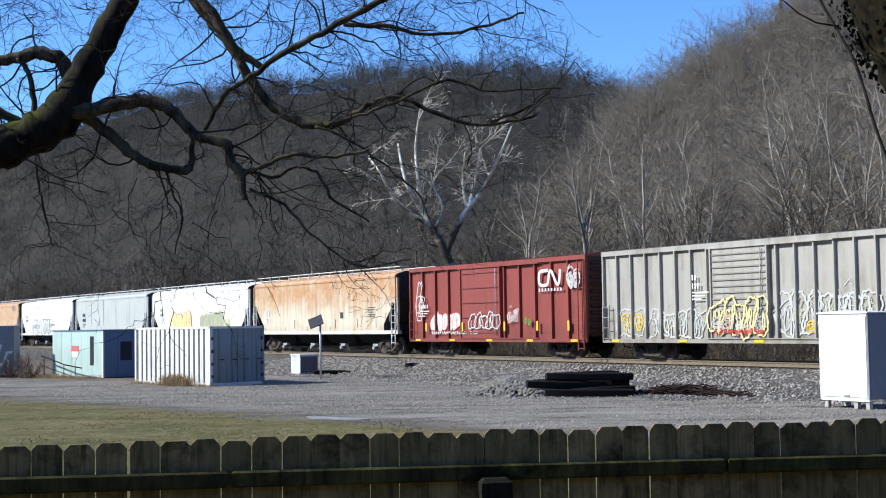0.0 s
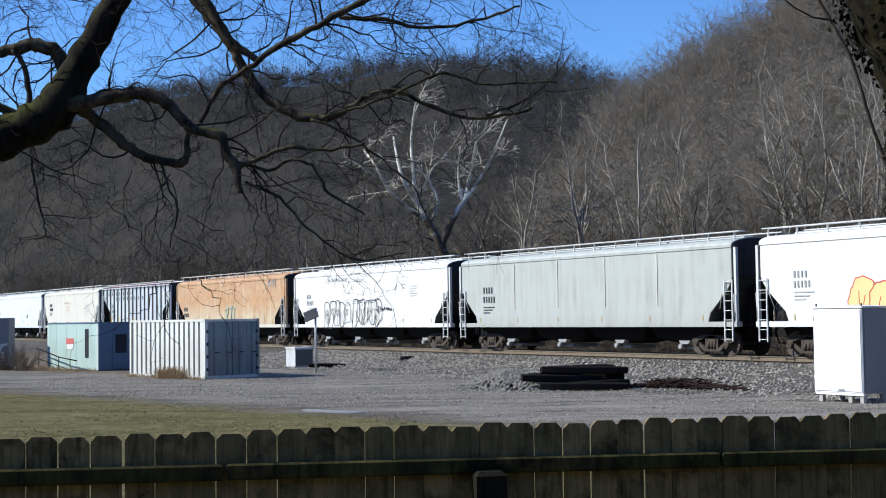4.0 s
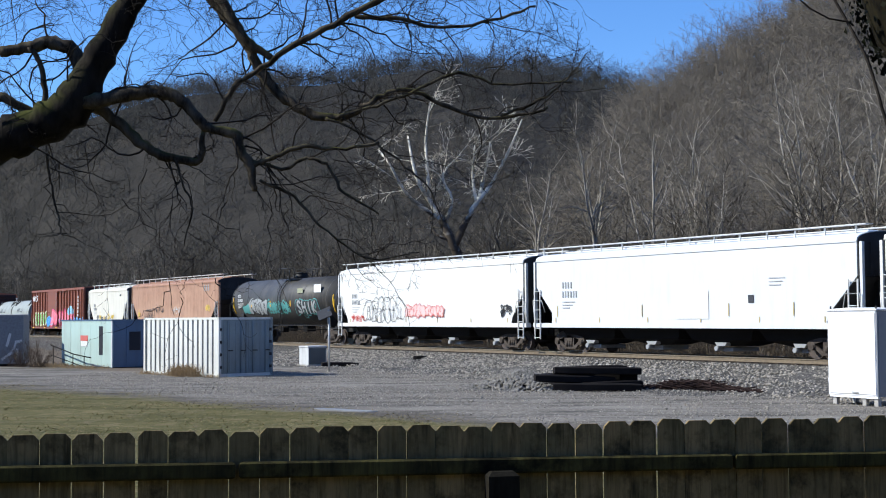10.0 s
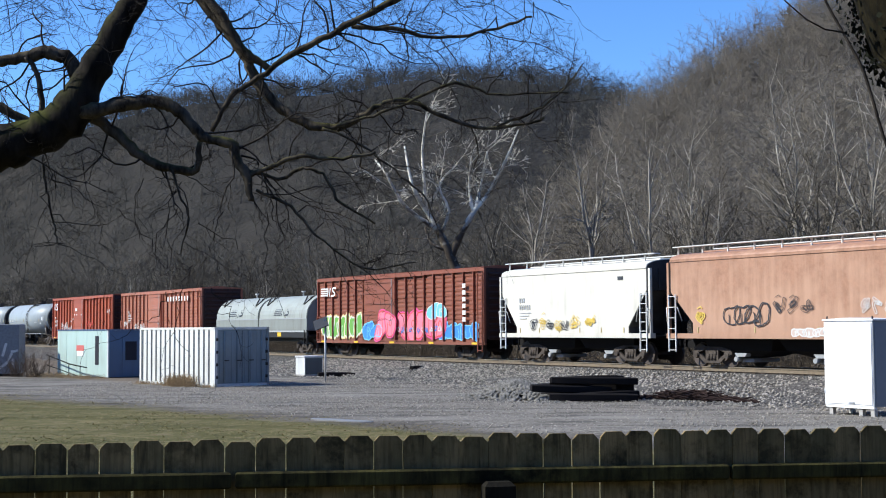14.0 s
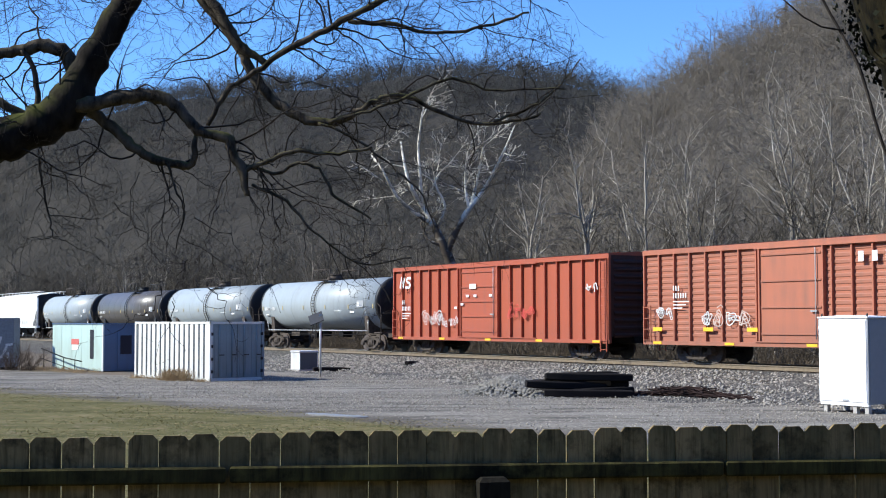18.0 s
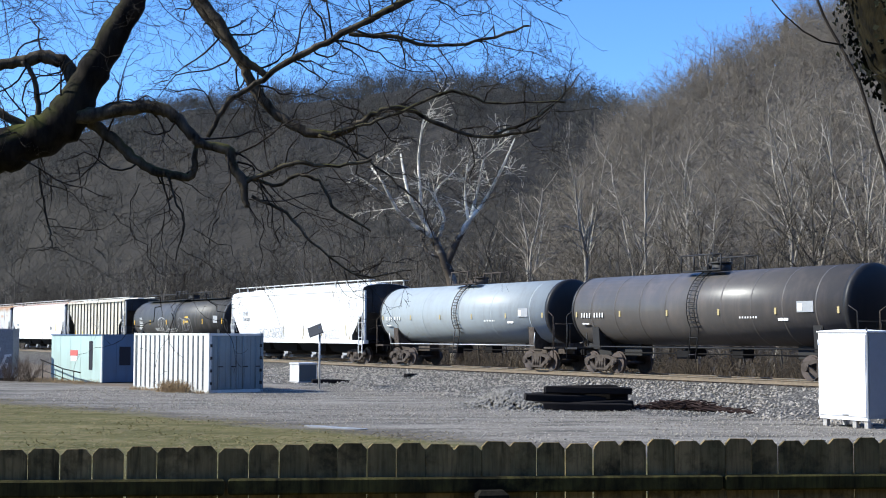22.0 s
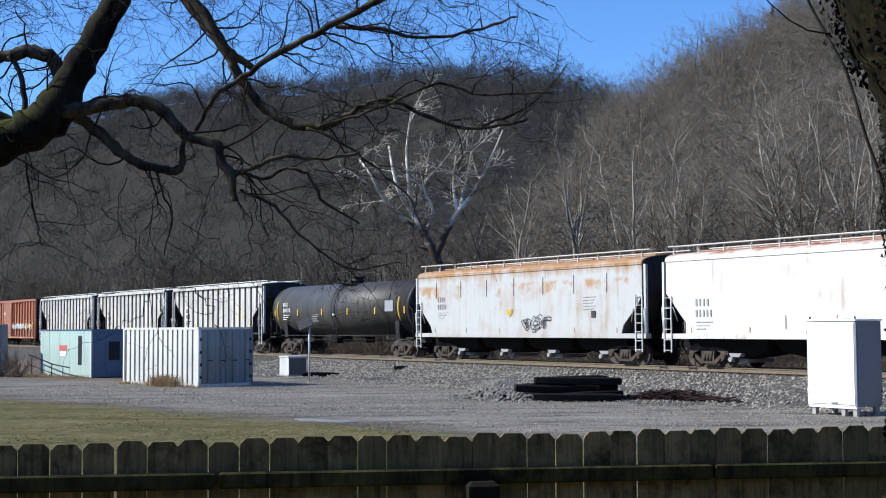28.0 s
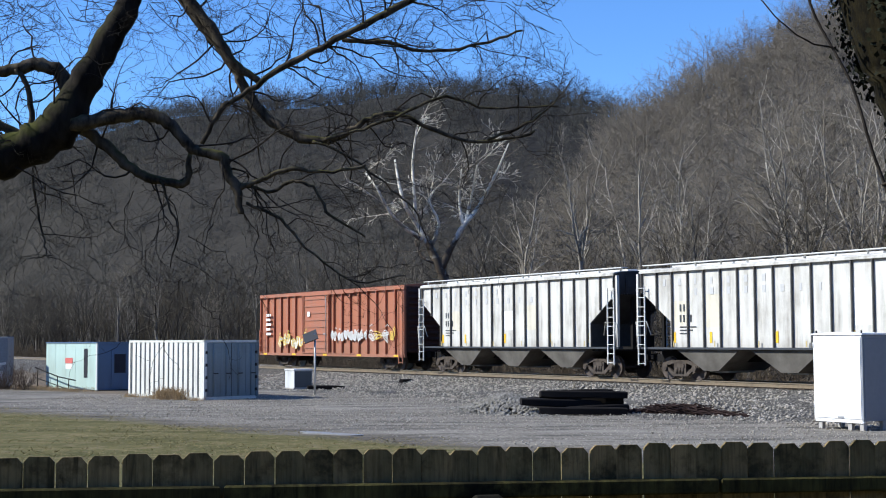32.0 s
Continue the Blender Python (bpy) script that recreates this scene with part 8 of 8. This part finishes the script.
    zig = [(-8.55, 3.48), (-8.42, 4.05), (-8.22, 3.50), (-8.08, 4.05)]
    wave = [(-7.42, 4.0), (-7.75, 4.02), (-7.88, 3.90), (-7.72, 3.78), (-7.52, 3.72), (-7.46, 3.60), (-7.60, 3.50), (-7.98, 3.50)]
    mark = piece("emblem", lambda b: ribbon(b, zig, 0.15, -SIDE - 0.05), W, c, "white zigzag band of an emblem")
    piece("emblem_wave", lambda b: ribbon(b, softened(wave), 0.14, -SIDE - 0.05), W, mark)
    numbers(c, -8.4, 2.6, W, 2, 6, 0.22)
    graffiti(c, -6.3, -4.2, 1.35, 2.4, [M["sp_white"]], 39, w=0.05)
    graffiti(c, -4.2, -2.7, 1.35, 2.0, [M["sp_white"]], 40, w=0.05)
    graffiti(c, 1.7, 4.0, 1.7, 2.5, [M["sp_red"]], 41, w=0.06)
    graffiti(c, 7.8, 8.8, 2.9, 3.5, [M["sp_white"]], 42, w=0.07, letters=2)
    stencil(c, -1.6, 3.3, 0.6, 0.25, W, out=0.05)
    for x in (-3.0, -2.4, -1.9, -1.2, 0.2):
        stencil(c, x, 2.6 + 0.3 * math.sin(9 * x), 0.25, 0.12, W, out=0.06)
    # four tank cars
    tank_labels = (("light grey tank car with a dark shaded end", "tank_grey", 388.08), ("light grey tank car with dusty stains", "tank_grey", 405.74),
                   ("brownish-black tank car with streaks of dust", "tank_brown", 423.43), ("pale blue-grey tank car with worn yellow marks", "tank_grey", 441.15))
    for k, (label, mat, rear) in enumerate(tank_labels):
        c = put(tank_car(label, 16.2, P[mat], frames=M["truck"] if k != 2 else None, worn=True, reach=0.72, bands=9 if k == 2 else 5), rear, rear - 16.2)
        stencil(c, -7.2, 2.42, 0.75, 0.2, W, glyphs=4, y=-1.505)
        stencil(c, -6.3, 2.42, 0.75, 0.2, W, glyphs=4, y=-1.505)
        stencil(c, -7.2, 2.12, 0.5, 0.05, W, y=-1.44)
        stencil(c, 5.6, 2.5, 0.8, 0.4, G, y=-1.505)
        stencil(c, 5.65, 2.56, 0.22, 0.26, W, y=-1.515)
        stencil(c, 4.6, 2.2, 0.5, 0.2, W, y=-1.42)
        stencil(c, 2.6, 2.3, 1.0, 0.10, W, glyphs=7, y=-1.44)
    # white hopper
    c = put(hopper("white covered hopper with a faint grey scrawl", 19.4, P["white"], 4, reach=0.5, cut=(0.54, 1.30, 0.10), rail_mat=M["white_metal"]), 461.8, 442.73)
    throw_up(c, -5.0, -0.9, 1.45, 2.05, 9, M["sp_grey"], 43, w=0.035)
    throw_up(c, 3.6, 6.6, 1.45, 1.9, 7, M["mark_faint"], 44, w=0.035)
    numbers(c, -7.6, 2.9, G, 4, 6, 0.26)
    for x in (-1.2, 1.7, 4.2, 7.4):
        piece("side_post", lambda b: b.prism_y([(x, 1.55), (x + 0.05, 1.55), (x - 0.02, 2.25), (x - 0.06, 2.25)], -SIDE - 0.02, -SIDE), M["worn_yellow"], c, "thin leaning rusty post")
    # long black tank car
    c = put(tank_car("long black tank car with white scrawls and yellow marks", 19.6, P["tank_black"], radius=1.52), 482.9, 463.3)
    numbers(c, -8.0, 2.75, W, 4, 6, 0.2, y=-1.52)
    graffiti(c, -4.6, -2.8, 1.75, 2.3, [M["sp_white"]], 45, w=0.05, y=tank_skin(1.52))
    throw_up(c, -3.6, -2.0, 1.75, 2.9, 2, M["sp_white"], 145, w=0.045, y=tank_skin(1.52))
    throw_up(c, -2.2, 0.1, 1.6, 2.05, 5, M["sp_white"], 245, w=0.04, y=tank_skin(1.52), jag=0.4)
    throw_up(c, 0.6, 3.2, 1.85, 2.8, 3, M["sp_grey"], 46, w=0.04, y=tank_skin(1.52))
    stencil(c, 2.0, 2.5, 0.7, 0.45, M["yellow"], y=-1.5)
    stencil(c, 3.6, 2.65, 1.6, 0.14, W, y=-1.5, glyphs=6)
    stencil(c, 7.6, 2.45, 0.8, 0.5, G, y=-1.52)
    piece("long_walkway", lambda b: [b.tube([(-8.2, -0.75, 4.72), (8.2, -0.75, 4.72)], 0.025, 5), b.box(-8.2, 8.2, -0.8, -0.35, 4.22, 4.26)] + [b.tube([(x, -0.75, 4.2), (x, -0.75, 4.72)], 0.022, 5) for x in np.arange(-8.2, 8.3, 1.64)], M["steel_dark"], c, "walkway with a thin railing along the tank")
    # cream ribbed hopper
    c = put(ribbed("dirty cream ribbed covered hopper", 16.72, P["cream_rib"], None), 501.23, 484.51)
    # white hopper with rusty roof edge
    c = put(hopper("bright white covered hopper with a rusty roof edge", 19.4, P["white_top"], 4, top=4.62, reach=0.5, cut=(0.54, 1.15, 0.14)), 521.31, 502.18)
    numbers(c, -7.7, 2.4, G, 4, 5, 0.28)
    for x in (-3.0, -0.6, 2.0):
        piece("seam", lambda b: b.box(x, x + 0.04, -SIDE - 0.02, -SIDE, 1.5, 2.0), P["grey_white"], c)
    stencil(c, 4.8, 2.0, 0.6, 0.3, D_, glyphs=2)
    stencil(c, 6.6, 1.9, 0.09, 0.8, M["sp_yellow"])
    # white hopper with rust runs
    c = put(hopper("white covered hopper with orange rust running down its side", 18.45, P["white_rust"], 4, top=4.6, round_ends=True, reach=0.5), 540.69, 522.53)
    numbers(c, -7.0, 2.9, G, 4, 5, 0.24)
    graffiti(c, 0.5, 2.7, 1.3, 2.2, [M["sp_black"]], 47, w=0.05)
    graffiti(c, -1.0, -0.3, 2.1, 2.5, [M["sp_yellow"]], 48, fill=M["sp_yellow"], w=0.05, letters=1)
    for k in range(7):
        x = -7.2 + 2.3 * k
        piece("side_post", lambda b: b.box(x, x + 0.07, -SIDE - 0.02, -SIDE, 3.1, 3.9), P["white_rust"], c)
    fine_print(c, 5.0, 2.9, G, 5, 0.9)
    stencil(c, 5.6, 2.0, 0.3, 0.3, D_)
    # black tank car with yellow strips
    c = put(tank_car("clean black tank car with bright yellow strips", 17.3, P["tank_black"], radius=1.52), 558.9, 541.6)
    numbers(c, -6.9, 2.95, W, 4, 6, 0.24, y=-1.53)
    for x in (-7.7, 7.5):
        piece("yellow_band", lambda b: [b.tube([(x, -1.535 * math.cos(a), 2.74 + 1.535 * math.sin(a)) for a in np.linspace(-0.5, 0.35, 7)], 0.06, 5)], M["yellow"], c)
    stencil(c, -0.3, 2.35, 0.4, 0.4, W, y=-1.48)
    stencil(c, 6.0, 2.5, 0.9, 0.6, G, y=-1.525)
    fine_print(c, -3.0, 2.4, G, 4, 0.9, y=-1.47)
    # three grey-white ribbed hoppers
    for k, (rear, front) in enumerate(((576.23, 559.94), (593.99, 577.66), (611.73, 595.27))):
        put(ribbed("grey-stained white ribbed covered hopper with faded lettering", rear - front + 0.1, P["grey_white"], 40 + k), rear, front)
    # last car
    c = put(boxcar("peeling rust-red boxcar with white graffiti, last of the train", 18.8, P["last_red"], ribs=18, door=(-2.9, 0.5), louvres=8, end=P["red_end"]), 632.02, 613.22)
    graffiti(c, -6.4, -2.4, 1.1, 2.2, [M["sp_white"], M["sp_yellow"]], 49, fill=M["sp_white"], w=0.07)
    graffiti(c, 0.8, 5.2, 1.5, 2.3, [M["sp_white"]], 50, fill=M["sp_white"], w=0.08)
    graffiti(c, 5.4, 8.6, 1.4, 2.4, [M["sp_white"], M["sp_yellow"]], 51, w=0.09)
    for k in range(5):
        stencil(c, -8.3, 3.2 - 0.3 * k, 0.7 - 0.1 * (k % 2), 0.16, W, out=0.05)
    stencil(c, -2.3, 3.1, 0.35, 0.3, W, out=0.05)


def ribbed(label, length, body, letters, roof=None):
    c = hopper(label, length, body, 3, ribs=17, top=4.6, cut=(0.72, 1.75, 0.33), reach=0.62, light_bays=M["bay_grime"] if letters else M["bay_cream"], sill=M["mark_dark"], roof=roof)
    for x in (-6.0, -3.9, -0.4, 3.2, 6.0):
        part("reflector", shared("tall_reflector", lambda b: b.box(0, 0.13, -0.008, 0, 0, 0.42), M["yellow"]), c, "tall yellow reflective strip", at=pose(x, -SIDE + 0.100, 1.50))
    if letters:
        rng = random.Random(letters)
        pitch = (length - 0.66) / 17
        for row, (n, first) in enumerate(((7, 1), (8, 3))):
            for k in range(n):
                x = -length / 2 + 0.33 + pitch * (first + k) + 0.34
                z = 3.80 - 0.42 * row
                wide = rng.choice((0.12, 0.16, 0.18))
                piece("letter_block", lambda b: b.box(x, x + wide, -SIDE + 0.096, -SIDE + 0.109, z, z + 0.27), M["mark_dark"] if letters == 30 else M["mark_faint"], c, "faded dark letter block")
        numbers(c, -length / 2 + 2.6, 2.75, M["mark_dark"], 3, 4, 0.28, y=-SIDE + 0.102)
        if letters > 30:
            for k in range(3):
                x = -length / 2 + 0.33 + pitch * rng.randrange(2, 15) + 0.06
                piece("paint_patch", lambda b: b.box(x, x + pitch - 0.12, -SIDE + 0.187, -SIDE + 0.109, 2.1, 3.0 + 0.4 * rng.random()), P["cream_rib"] if k else P["white"], c, "patched paint")
    return c


equipment_box()
build_train()


def motions():
    turn = math.degrees(math.atan2(-ALONG.y, -ALONG.x))
    for car, start in TRAIN:
        rows = []
        for k in range(17):
            t = 2.0 * k
            p = line_at(start - along_way(t), 0, RAIL_Z + 0.004)
            rows.append((t, pose(p.x, p.y, p.z, 0, 0, turn)))
        walk(car, rows)


motions()
